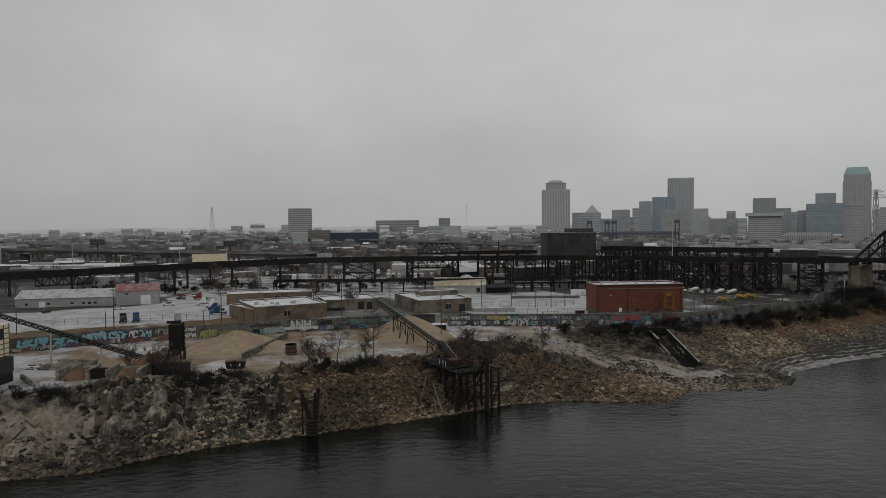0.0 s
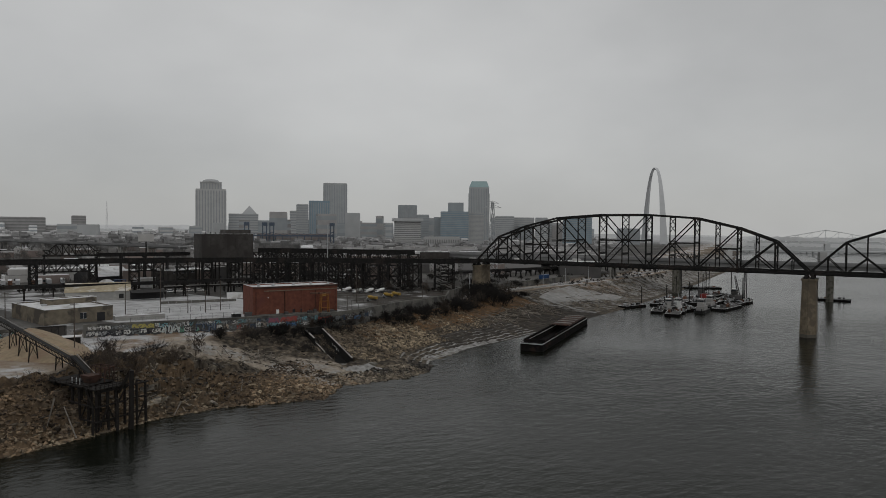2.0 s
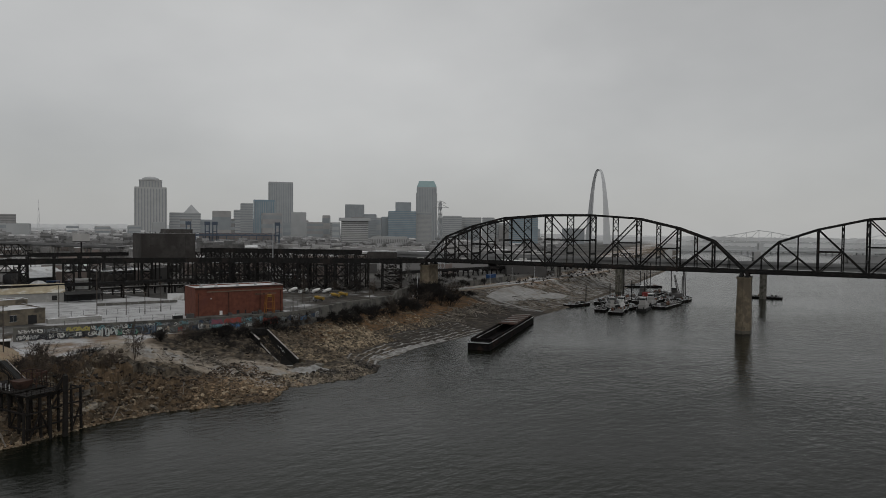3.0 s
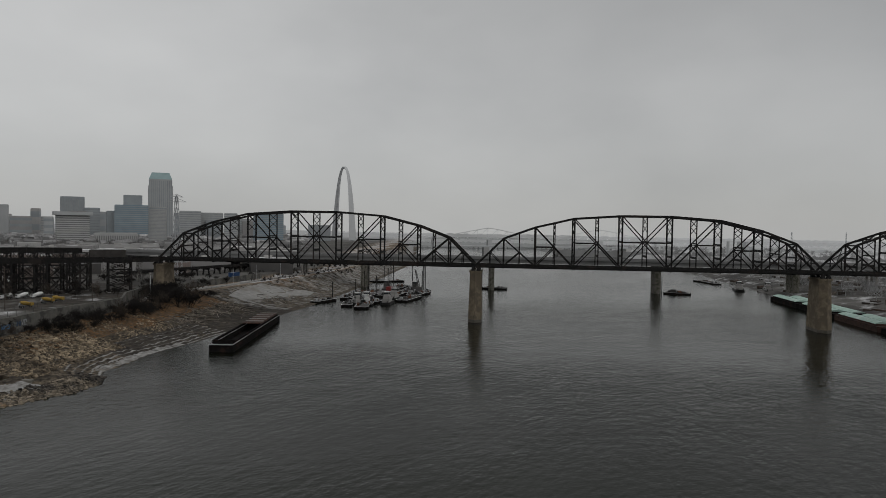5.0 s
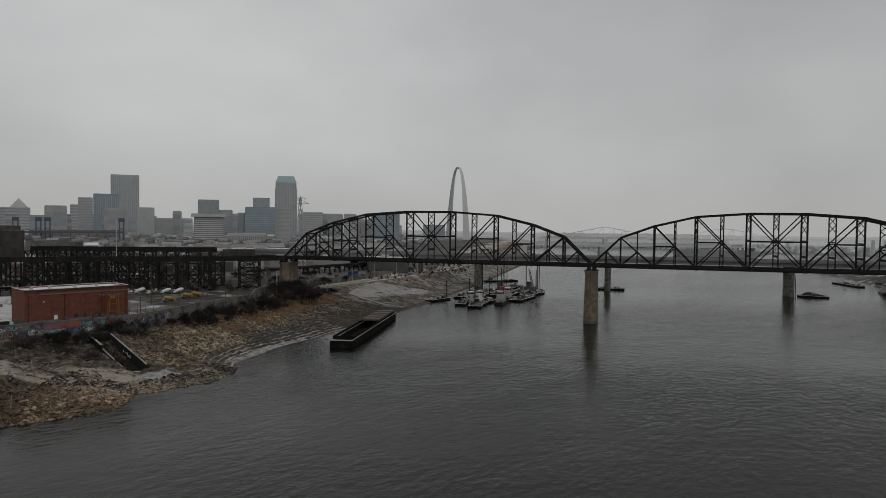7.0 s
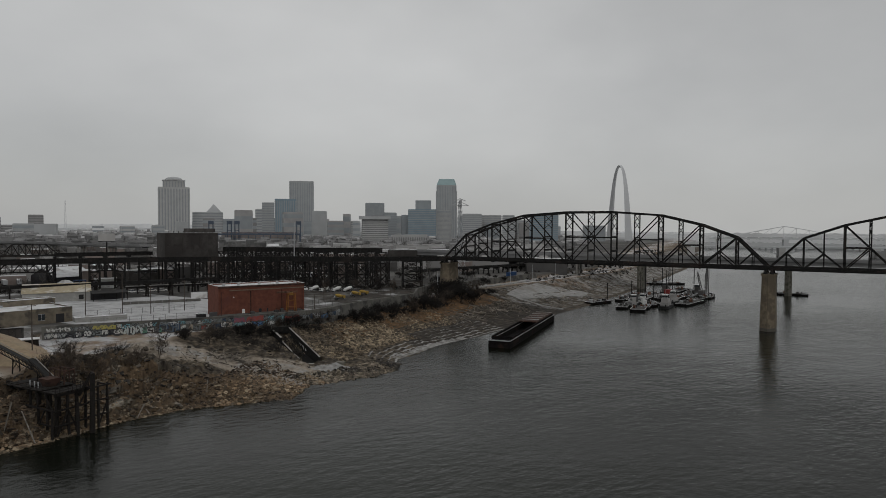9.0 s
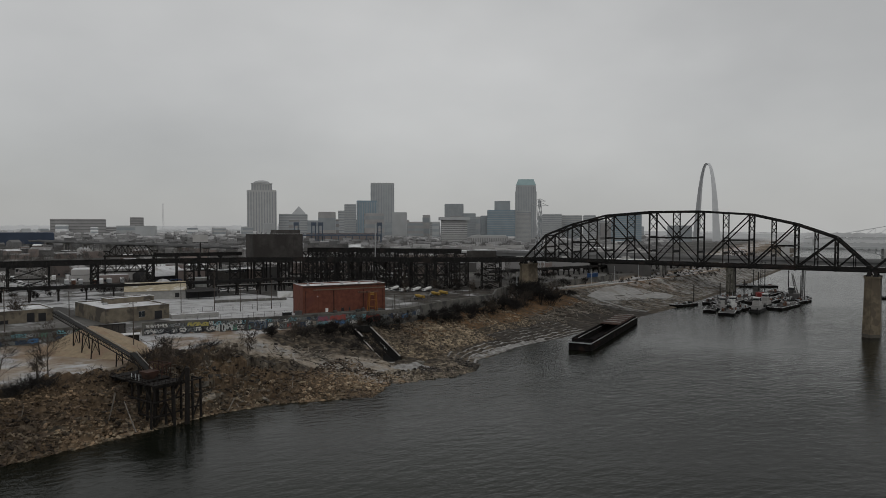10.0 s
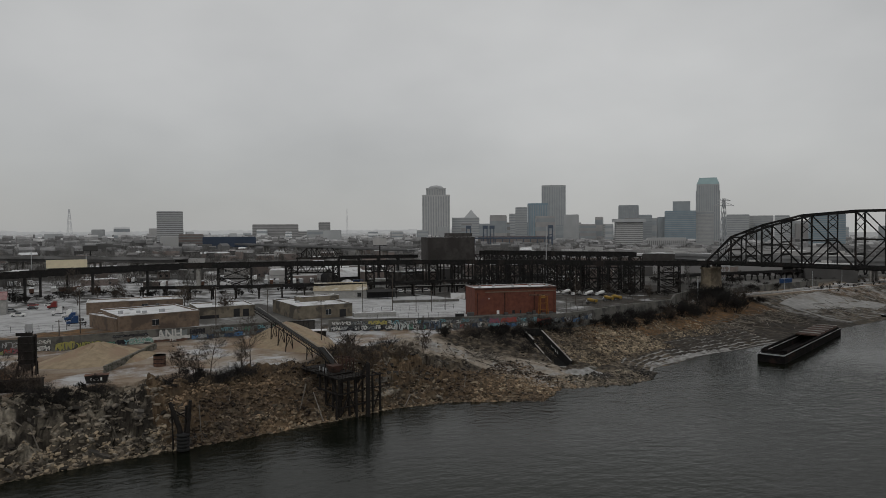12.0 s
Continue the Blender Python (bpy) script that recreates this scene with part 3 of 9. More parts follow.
    col = mix(mask(sep2.outputs["Green"], nz(0.12, 6), 0.12), col, clay)
    col = mix(mask(sep.outputs["Blue"], nz(0.07, 5)), col, grass)
    slush = ramp(nz(0.5, 6), (0.3, (0.17, 0.165, 0.155)), (0.7, (0.40, 0.395, 0.385)))
    col = mix(mask(at2.outputs["Alpha"], nz(0.14, 7, 0.7), 0.1), col, slush)
    col = mix(mask(sep.outputs["Green"], nz(0.055, 7, 0.65)), col, snow)
    at4 = nt.nodes.new("ShaderNodeAttribute")
    at4.attribute_name = "hazed"
    sep4 = nt.nodes.new("ShaderNodeSeparateColor")
    link(at4.outputs["Color"], sep4.inputs["Color"])
    # pale haze colour laid over the far ground
    haze_tone = ramp(nz(0.01, 6), (0.3, (0.42, 0.425, 0.43)), (0.7, (0.56, 0.565, 0.57)))
    col = mix(sep4.outputs["Red"], col, haze_tone)
    link(col, b.inputs["Base Color"])
    bn = nt.nodes.new("ShaderNodeBump")
    bn.inputs["Strength"].default_value, bn.inputs["Distance"].default_value = 0.6, 0.4
    link(nz(0.9, 6), bn.inputs["Height"])
    link(bn.outputs["Normal"], b.inputs["Normal"])
    return m


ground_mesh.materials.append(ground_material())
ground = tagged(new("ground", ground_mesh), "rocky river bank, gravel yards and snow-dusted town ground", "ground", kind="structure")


def water_material():
    m = bpy.data.materials.new("river_water")
    m.use_nodes = True
    nt = m.node_tree
    link = nt.links.new
    b = nt.nodes["Principled BSDF"]
    b.inputs["Base Color"].default_value = (0.0062, 0.0074, 0.0049, 1)
    b.inputs["Roughness"].default_value, b.inputs["IOR"].default_value = 0.13, 1.21
    b.inputs["Specular Tint"].default_value = (0.93, 1.0, 0.84, 1)
    geo = nt.nodes.new("ShaderNodeNewGeometry")
    mp = nt.nodes.new("ShaderNodeMapping")
    mp.inputs["Rotation"].default_value = (0, 0, radians(-27))
    mp.inputs["Scale"].default_value = (0.6, 1.0, 1.0)
    link(geo.outputs["Position"], mp.inputs["Vector"])
    heights = []
    for sc, amount in ((0.42, 1.0), (0.06, 1.7)):
        n = nt.nodes.new("ShaderNodeTexNoise")
        n.inputs["Scale"].default_value, n.inputs["Detail"].default_value, n.inputs["Roughness"].default_value = sc, 5, 0.55
        link(mp.outputs["Vector"], n.inputs["Vector"])
        k = nt.nodes.new("ShaderNodeMath")
        k.operation = "MULTIPLY"
        k.inputs[1].default_value = amount
        link(n.outputs["Fac"], k.inputs[0])
        heights.append(k.outputs[0])
    add = nt.nodes.new("ShaderNodeMath")
    add.operation = "ADD"
    link(heights[0], add.inputs[0])
    link(heights[1], add.inputs[1])
    big = nt.nodes.new("ShaderNodeTexNoise")
    big.inputs["Scale"].default_value, big.inputs["Detail"].default_value = 0.011, 5
    link(mp.outputs["Vector"], big.inputs["Vector"])
    gust = nt.nodes.new("ShaderNodeMapRange")
    gust.inputs["From Min"].default_value, gust.inputs["From Max"].default_value = 0.35, 0.65
    gust.inputs["To Min"].default_value, gust.inputs["To Max"].default_value = 0.25, 0.62
    link(big.outputs["Fac"], gust.inputs["Value"])
    bn = nt.nodes.new("ShaderNodeBump")
    bn.inputs["Distance"].default_value = 0.6
    link(gust.outputs["Result"], bn.inputs["Strength"])
    link(add.outputs[0], bn.inputs["Height"])
    link(bn.outputs["Normal"], b.inputs["Normal"])
    return m


river = Mesh()
river.add([(*xy(u, w), 0.0) for u in (-900, 5200) for w in (-400, 1000)], [(0, 2, 3, 1)])
M["water"] = water_material()
thing("river", river, "water", "dark slate-green river water with small ripples", "river", kind="structure")

# ---- the railway bridge over the river ----
WEST = Vector((247.7, 405.9, 0))
TURN = -60.05  # heading of the bridge
SPAN, GAP = 206.3, 14.0  # span, and distance between the two trusses
NODES = (0, 17, 36.5, 60, 88.5, 117.8, 146.3, 169.8, 189.3, SPAN)
TOPS = (35.2, 52.0, 59.3, 65.0, 67.0, 67.0, 65.0, 59.3, 52.0, 35.2)
LOW = 35.0  # middle of the lower chord


def chord_top(s):
    return float(np.interp(s, NODES, TOPS))


def bar(a, b, w=0.45, double=0.0):
    me = Mesh()
    a, b = Vector(a), Vector(b)
    along = (b - a).normalized()
    side = Vector((along.z, 0, -along.x)) * double / 2
    for k in ((-1, 1) if double else (0,)):
        me.beam(a + side * k, b + side * k, w, 0.6, (0, 1, 0))
    return me


def truss_side(span, y):
    """One of the two trusses of a span."""
    shift = pose(0, y, 0)

    def put(name, mesh):
        ob = part(name, mesh, "steel", span)
        ob.matrix_basis = shift

    put("bottom_chord", bar((0, 0, LOW), (SPAN, 0, LOW), 1.1))
    for i in range(9):
        a, b = NODES[i], NODES[i + 1]
        ta, tb, m = TOPS[i], TOPS[i + 1], (NODES[i] + NODES[i + 1]) / 2
        put("end_post" if i in (0, 8) else "top_chord", bar((a, 0, ta), (b, 0, tb), 1.25))
        left = i < 4
        if i in (0, 8):
            hm = (ta + tb) / 2
            put("hanger", bar((m, 0, LOW), (m, 0, hm), 0.55))
            put("brace", bar((m, 0, hm), (b if i == 0 else a, 0, LOW), 0.5))
            continue
        h, o = (ta, b) if left else (tb, a)
        start = a if left else b
        hm = LOW + (h - LOW) * 0.5
        put("sub_post", bar((m, 0, LOW), (m, 0, chord_top(m)), 0.6))
        if i == 4:
            for p, q in ((a, b), (b, a)):
                put("diagonal", bar((p, 0, TOPS[4]), (m, 0, hm), 0.6))
                put("diagonal", bar((m, 0, hm), (q, 0, LOW), 0.6))
            put("strut", bar((a, 0, hm), (b, 0, hm), 0.7))
        else:
            put("diagonal", bar((start, 0, h), (m, 0, hm), 0.65))
            put("diagonal", bar((m, 0, hm), (o, 0, LOW), 0.85))
            put("brace", bar((start, 0, LOW), (m, 0, hm), 0.65))
            if i not in (1, 7):
                put("strut", bar((start, 0, hm), (m, 0, hm), 0.6))
    for i in range(1, 9):
        put("post", bar((NODES[i], 0, LOW), (NODES[i], 0, TOPS[i]), 0.95))


span = base("truss_span", "blackened riveted steel railway truss span with a curved top chord", "bridge span", Matrix.Translation(WEST) @ pose(0, 0, 0, 0, 0, TURN), "river truss spans")
truss_side(span, 0)
truss_side(span, GAP)
deck = Mesh()
deck.box(0.3, 0.8, 34.0, SPAN - 0.3, GAP - 0.8, 35.2)
for y in (3.6, 10.4):
    deck.box(0.3, y - 0.4, 33.7, SPAN - 0.3, y + 0.4, 36.2)
part("deck", deck, "steel", span, "dark ballasted track deck")
for y in (0.7, GAP - 0.7):
    w = Mesh()
    w.box(0.5, y - 0.12, 35.4, SPAN - 0.5, y + 0.12, 36.1)
    part("walkway_rail", w, "steel", span)
MIDS = [(NODES[i] + NODES[i + 1]) / 2 for i in range(1, 8)]
for s in sorted(list(NODES[1:-1]) + MIDS):
    z = chord_top(s)
    h = z - LOW
    main = s in NODES
    part("top_strut", Mesh().beam((s, 0, z - 0.4), (s, GAP, z - 0.4), 0.5, 0.9), "steel", span)
    q0, q1 = LOW + h * (0.64 if main else 0.7), z - 0.8
    n = 2 if h > 22 else 1
    for k in range(n):
        a, b = q0 + (q1 - q0) * k / n, q0 + (q1 - q0) * (k + 1) / n
        part("sway_brace", Mesh().beam((s, 0.3, a), (s, GAP - 0.3, b), 0.3), "steel", span)
        part("sway_brace", Mesh().beam((s, GAP - 0.3, a), (s, 0.3, b), 0.3), "steel", span)
    part("sway_strut", Mesh().beam((s, 0, LOW + h * 0.52), (s, GAP, LOW + h * 0.52), 0.4, 0.8), "steel", span)
    if h > 16:
        part("sway_strut", Mesh().beam((s, 0, LOW + h * 0.24), (s, GAP, LOW + h * 0.24), 0.4, 1.3), "steel", span)
for i in range(1, 8):
    f = Mesh()
    f.beam((NODES[i], 0, TOPS[i]), (NODES[i + 1], GAP, TOPS[i + 1]), 0.35)
    f.beam((NODES[i], GAP, TOPS[i]), (NODES[i + 1], 0, TOPS[i + 1]), 0.35)
    part("top_lateral", f, "steel", span)
for s0, s1 in ((5.5, 15.5), (SPAN - 5.5, SPAN - 15.5)):
    f = Mesh()
    za, zb = chord_top(s0), chord_top(s1)
    f.beam((s0, 0, za), (s1, GAP, zb), 0.4)
    f.beam((s0, GAP, za), (s1, 0, zb), 0.4)
    f.beam((s0, 0, za), (s0, GAP, za), 0.5)
    part("portal", f, "steel", span)
for i in range(10):
    f = Mesh()
    f.beam((min(max(NODES[i], 0.6), SPAN - 0.6), 0, 34.3), (min(max(NODES[i], 0.6), SPAN - 0.6), GAP, 34.3), 0.6, 1.6)
    part("floor_beam", f, "steel", span)
spans = [span]
for k in (1, 2):
    spans.append(copy_thing(span, Matrix.Translation(WEST) @ pose(0, 0, 0, 0, 0, TURN) @ pose(SPAN * k, 0, 0)))


def pier_ring(long, wide, nose):
    return [(-wide / 2, -long / 2 + nose), (0, -long / 2), (wide / 2, -long / 2 + nose), (wide / 2, long / 2 - nose), (0, long / 2), (-wide / 2, long / 2 - nose)]


def bridge_pier(s, foot, label, wet=True):
    """A tapering cut-stone river pier with a coping and cap blocks under the bearings."""
    m = Matrix.Translation(WEST) @ pose(0, 0, 0, 0, 0, TURN) @ pose(s, GAP / 2, 0)
    p = base("bridge_pier", label, "bridge pier", m, "bridge piers")
    z = foot
    top = 30.8
    n = 14
    for i in range(n):
        z0, z1 = foot + (top - foot) * i / n, foot + (top - foot) * (i + 1) / n
        q = (z0 + 3) / 34
        grow = 1.0 + 0.22 * (1 - q)
        me = Mesh().prism([(x * grow, y * grow) for x, y in pier_ring(19.0, 6.8, 3.0)], z0 + 0.06, z1)
        me.prism([(x * grow * 0.985, y * grow * 0.99) for x, y in pier_ring(19.0, 6.8, 3.0)], z0, z0 + 0.06)
        part("stone_course", me, "stone_wet" if z1 < 3.0 and wet else "stone", p, "wet dark stone course" if z1 < 3.0 and wet else "")
    part("coping", Mesh().prism(pier_ring(20.4, 8.0, 3.2), top, top + 1.1), "stone", p)
    for y in (-GAP / 2, GAP / 2):
        for x in (-1.6, 1.6):
            me = Mesh()
            me.add([(x - 1.2, y - 1.2, top + 1.1), (x + 1.2, y - 1.2, top + 1.1), (x + 1.2, y + 1.2, top + 1.1), (x - 1.2, y + 1.2, top + 1.1), (x - 0.4, y - 0.6, 34.6), (x + 0.4, y - 0.6, 34.6), (x + 0.4, y + 0.6, 34.6), (x - 0.4, y + 0.6, 34.6)], BOX)
            part("bearing", me, "steel", p, "black steel bearing shoe")
    return p


bridge_pier(0, 9.0, "tall weathered stone bridge pier standing on the bank", False)
bridge_pier(SPAN, -3.0, "tapering cut-stone river pier with water-stained foot")
bridge_pier(2 * SPAN, -3.0, "tapering cut-stone river pier with water-stained foot")
bridge_pier(3 * SPAN, -1.0, "tapering cut-stone river pier with water-stained foot")

# ---- the west approach: plate girders on steel towers, bending away along the bank ----
APPROACH = ((247.7, 405.9, 36.3), (218, 417, 36.2), (187, 433, 36.0), (155, 456, 35.8), (122, 478, 35.6), (86, 491, 35.5), (48, 498, 35.5), (6, 504, 35.3), (-36, 507, 35.2), (-87, 506, 35.2), (-119, 500, 34.6), (-158, 490, 33.8), (-187, 480, 32.8), (-217, 466, 32.2), (-242, 455, 31.6), (-265, 442, 31.2), (-283, 430, 31.0), (-330, 395, 31.0), (-380, 350, 31.0))


def along(line, step):
    """Points at even steps along a line, and the heading at each."""
    p = np.array(line, float)
    seg = np.hypot(*np.diff(p, axis=0).T)
    s = np.concatenate([[0], np.cumsum(seg)])
    n = max(2, round(s[-1] / step) + 1)
    t = np.linspace(0, s[-1], n)
    x, y = np.interp(t, s, p[:, 0]), np.interp(t, s, p[:, 1])
    h = np.degrees(np.arctan2(np.gradient(y), np.gradient(x)))
    return list(zip(x, y, h))


def girder_span(a, b, z0, z1, wide, name, label, group, mat="trestle", rails=True):
    """Two plate girders with stiffeners, a deck between and edge rails."""
    ln = math.hypot(b[0] - a[0], b[1] - a[1])
    g = base(name, label, "girder span", Matrix.Translation((a[0], a[1], 0)) @ pose(0, 0, 0, 0, 0, heading(a, b)), group)
    for y in (-wide / 2, wide / 2):
        me = Mesh()
        me.box(0.05, y - 0.12, z0, ln - 0.05, y + 0.12, z1 - 0.1)
        me.box(0.05, y - 0.4, z1 - 0.12, ln - 0.05, y + 0.4, z1)
        me.box(0.05, y - 0.4, z0 - 0.1, ln - 0.05, y + 0.4, z0)
        n = max(2, round(ln / 2.4))
        for i in range(n + 1):
            x = 0.1 + (ln - 0.2) * i / n
            me.box(x - 0.06, y - 0.34, z0, x + 0.06, y + 0.34, z1 - 0.12)
        part("girder", me, mat, g)
    part("deck", Mesh().box(0.05, -wide / 2 + 0.2, z1 - 0.9, ln - 0.05, wide / 2 - 0.2, z1 - 0.5), mat, g)
    if rails:
        me = Mesh()
        for y in (-0.75, 0.75):
            me.box(0.05, y - 0.08, z1 - 0.5, ln - 0.05, y + 0.08, z1 - 0.3)
        part("track", me, "rust", g)
    return g


def lattice_tower(x, y, turn, z0, z1, wide, deep, label, mat="trestle", panels=3, group="viaduct towers"):
    """Four battered legs, struts and crossed bracing on each face."""
    t = base("viaduct_tower", label, "trestle tower", Matrix.Translation((x, y, 0)) @ pose(0, 0, 0, 0, 0, turn), group)
    batter = 1.16

    def leg(sx, sy, q):
        k = batter + (1 - batter) * q
        return Vector((sx * deep / 2, sy * wide / 2 * k, z0 + (z1 - z0) * q))

    for sx in (-1, 1):
        for sy in (-1, 1):
            part("leg", Mesh().beam(leg(sx, sy, 0), leg(sx, sy, 1), 0.75), mat, t)
    for sx, sy, ox, oy in ((-1, -1, 1, -1), (-1, 1, 1, 1), (-1, -1, -1, 1), (1, -1, 1, 1)):
        for i in range(panels):
            q0, q1 = i / panels, (i + 1) / panels
            part("brace", Mesh().beam(leg(sx, sy, q0), leg(ox, oy, q1), 0.42), mat, t)
            part("brace", Mesh().beam(leg(ox, oy, q0), leg(sx, sy, q1), 0.42), mat, t)
            part("strut", Mesh().beam(leg(sx, sy, q1 - 0.01), leg(ox, oy, q1 - 0.01), 0.5), mat, t)
    for sx in (-1, 1):
        for sy in (-1, 1):
            p = leg(sx, sy, 0)
            part("footing", Mesh().box(p.x - 0.9, p.y - 0.9, z0 - 1.5, p.x + 0.9, p.y + 0.9, z0 + 0.25), "concrete", t)
    return t


def column_bent(x, y, turn, z0, z1, wide, label, mat, size=1.5):
    t = base("viaduct_bent", label, "viaduct bent", Matrix.Translation((x, y, 0)) @ pose(0, 0, 0, 0, 0, turn), "viaduct bents")
    for s in (-1, 1):
        me = Mesh()
        a, b = Vector((0, s * wide * 0.62, z0 - 1)), Vector((0, s * wide * 0.42, z1 - 0.8))
        me.beam(a, b, size, size * 1.3, (0, 1, 0))
        part("column", me, mat, t)
    part("cap_beam", Mesh().box(-0.9, -wide * 0.6, z1 - 1.2, 0.9, wide * 0.6, z1), mat, t)
    return t


def bay_bracing(x0, x1):
    """Crossed rods that tie one viaduct tower to the next."""
    ya, yb = on_route(x0)[0], on_route(x1)[0]
    ln = math.hypot(x1 - x0, yb - ya)
    z0, z1 = ground_z(x1, yb), deck_z(x1) - girder_depth(x1) - 0.3
    t = base("bay_bracing", "black crossed steel rods between two viaduct towers", "bracing", Matrix.Translation((x0, ya, 0)) @ pose(0, 0, 0, 0, 0, heading((x0, ya), (x1, yb))), "viaduct bracing")
    for yy in (-3.5, 3.5):
        for k in range(2):
            a, b = z0 + (z1 - z0) * k / 2, z0 + (z1 - z0) * (k + 1) / 2
            part("rod", Mesh().beam((3.6, yy, a), (ln - 3.6, yy, b), 0.34), "trestle", t)
            part("rod", Mesh().beam((3.6, yy, b), (ln - 3.6, yy, a), 0.34), "trestle", t)
        part("strut", Mesh().beam((3.6, yy, (z0 + z1) / 2), (ln - 3.6, yy, (z0 + z1) / 2), 0.4), "trestle", t)


def deck_z(x):
    """Top of the approach's deck, which falls gently westwards."""
    rows = APPROACH[::-1]
    return float(np.interp(x, [r[0] for r in rows], [r[2] for r in rows]))


def girder_depth(x):
    return float(np.interp(x, (-300, -230, -130, 0), (5.0, 4.4, 4.2, 3.0)))


route = along([r[:2] for r in APPROACH], 16.0)
for (x0, y0, _), (x1, y1, _) in zip(route[:-1], route[1:]):
    top = deck_z((x0 + x1) / 2)
    girder_span((x0, y0), (x1, y1), top - girder_depth(x0), top, 7.5, "viaduct_girder", "blackened steel plate-girder railway viaduct span on towers", "viaduct girders")


def on_route(x):
    """Place and heading of the approach at x."""
    i = min(range(len(route)), key=lambda k: abs(route[k][0] - x))
    rows = APPROACH[::-1]
    return float(np.interp(x, [r[0] for r in rows], [r[1] for r in rows])), route[i][2]


for x, deep in ((226, 13.0), (203, 7.0), (188, 7.0), (173, 7.0), (158, 7.0), (143, 7.0), (128, 7.0), (113, 7.0), (97, 7.0), (80, 7.0), (64, 7.0), (49, 6.0), (34, 6.0), (9, 4.0), (-25, 4.0), (-63, 23.0)):
    y, h = on_route(x)
    lattice_tower(x, y, h, ground_z(x, y), deck_z(x) - girder_depth(x) - 0.1, 7.0, deep, "black lattice-braced steel viaduct tower", panels=2 if deep > 20 else 4 if deep > 9 else 3)
for x0, x1 in ((203, 188), (188, 173), (173, 158), (158, 143), (143, 128), (128, 113), (113, 97)):
    bay_bracing(x0, x1)
for x, size in ((-121, 1.5), (-154, 1.5), (-183, 1.5), (-191, 1.5), (-213, 2.6), (-249, 1.4), (-279, 1.4), (-310, 1.4)):
    y, h = on_route(x)
    column_bent(x, y, h, ground_z(x, y), deck_z(x) - girder_depth(x) - 0.1, 6.5, "dark steel two-column viaduct bent", "trestle", size)
y, h = on_route(-88)
column_bent(-88, y, h, ground_z(-88, y), deck_z(-88) - girder_depth(-88) - 0.1, 6.0, "pale weathered concrete viaduct bent", "concrete", 2.4)
for x0, x1, drop in ((9, -25, 5.5), (49, 34, 5.5), (-238, -268, 6.0)):
    ya, yb = on_route(x0)[0], on_route(x1)[0]
    ln = math.hypot(x1 - x0, yb - ya)
    z1 = deck_z(x0) - girder_depth(x0) - 0.15
    t = base("deck_truss", "black lattice deck truss under the viaduct", "truss", Matrix.Translation((x0, ya, 0)) @ pose(0, 0, 0, 0, 0, heading((x0, ya), (x1, yb))), "deck trusses")
    for yy in (-3, 3):
        me = Mesh()
        me.box(1, yy - 0.25, z1 - drop, ln - 1, yy + 0.25, z1 - drop + 0.5)
        me.box(1, yy - 0.25, z1 - 0.4, ln - 1, yy + 0.25, z1)
        n = max(4, int(ln / 4))
        for k in range(n):
            p, q = 1 + (ln - 2) * k / n, 1 + (ln - 2) * (k + 1) / n
            zl, zh = z1 - drop + 0.25, z1 - 0.2
            me.beam((p, yy, zl if k % 2 else zh), (q, yy, zh if k % 2 else zl), 0.4)
            me.beam((q, yy, zl), (q, yy, zh), 0.3)
        part("truss", me, "trestle", t)

# a low trestle in front of the viaduct
LOWLINE = ((-110, 440), (-60, 436), (0, 438), (60, 442), (100, 448))
low = along(LOWLINE, 14.0)
for (x0, y0, _), (x1, y1, _) in zip(low[:-1], low[1:]):
    girder_span((x0, y0), (x1, y1), 22.4, 24.0, 5.0, "low_trestle_span", "low dark timber and steel trestle span", "low trestle spans", rails=False)
for x, y, h in low:
    column_bent(x, y, h, ground_z(x, y), 22.3, 4.6, "low dark timber trestle bent", "timber", 0.8)

# the disused upper roadway behind it
UPPER = ((215, 440), (180, 464), (150, 488), (122, 512))
for line in (UPPER,):
    upper = along(line, 15.0)
    for i in range(len(upper) - 1):
        girder_span(upper[i][:2], upper[i + 1][:2], 38.6, 41.4, 9.0, "roadway_girder", "dark steel deck of the disused upper roadway", "upper roadway girders", rails=False)
    for i, (x, y, h) in enumerate(upper):
        lattice_tower(x, y, h, ground_z(x, y), 38.5, 9.0, 8.0, "tall black lattice-braced steel trestle tower", panels=3, group="trestle towers")
    for i, (x, y, h) in enumerate(upper[:-1]):
        nx, ny, _ = upper[i + 1]
        ln = math.hypot(nx - x, ny - y)
        t = base("roadway_truss", "black steel lattice truss under the old roadway", "roadway truss", Matrix.Translation((x, y, 0)) @ pose(0, 0, 0, 0, 0, heading((x, y), (nx, ny))), "roadway trusses")
        for yy in (-4.4, 4.4):
            me = Mesh()
            me.box(0.1, yy - 0.2, 33.6, ln - 0.1, yy + 0.2, 34.0)
            for k in range(4):
                a, b = ln * k / 4 + 0.2, ln * (k + 1) / 4 - 0.2
                me.beam((a, yy, 33.8), (b, yy, 38.6), 0.26)
                me.beam((b, yy, 33.8), (a, yy, 38.6), 0.26)
                me.beam((b, yy, 33.8), (b, yy, 38.6), 0.26)
            part("lattice", me, "trestle", t)
            zg = ground_z((x + nx) / 2, (y + ny) / 2)
            for k in range(2):
                lo_z, hi_z = zg + (33.6 - zg) * k / 2, zg + (33.6 - zg) * (k + 1) / 2
                part("brace", Mesh().beam((4.2, yy, lo_z), (ln - 4.2, yy, hi_z), 0.4), "trestle", t)
                part("brace", Mesh().beam((4.2, yy, hi_z), (ln - 4.2, yy, lo_z), 0.4), "trestle", t)
            part("side_girt", Mesh().beam((4.2, yy, (zg + 33.6) / 2), (ln - 4.2, yy, (zg + 33.6) / 2), 0.45), "trestle", t)
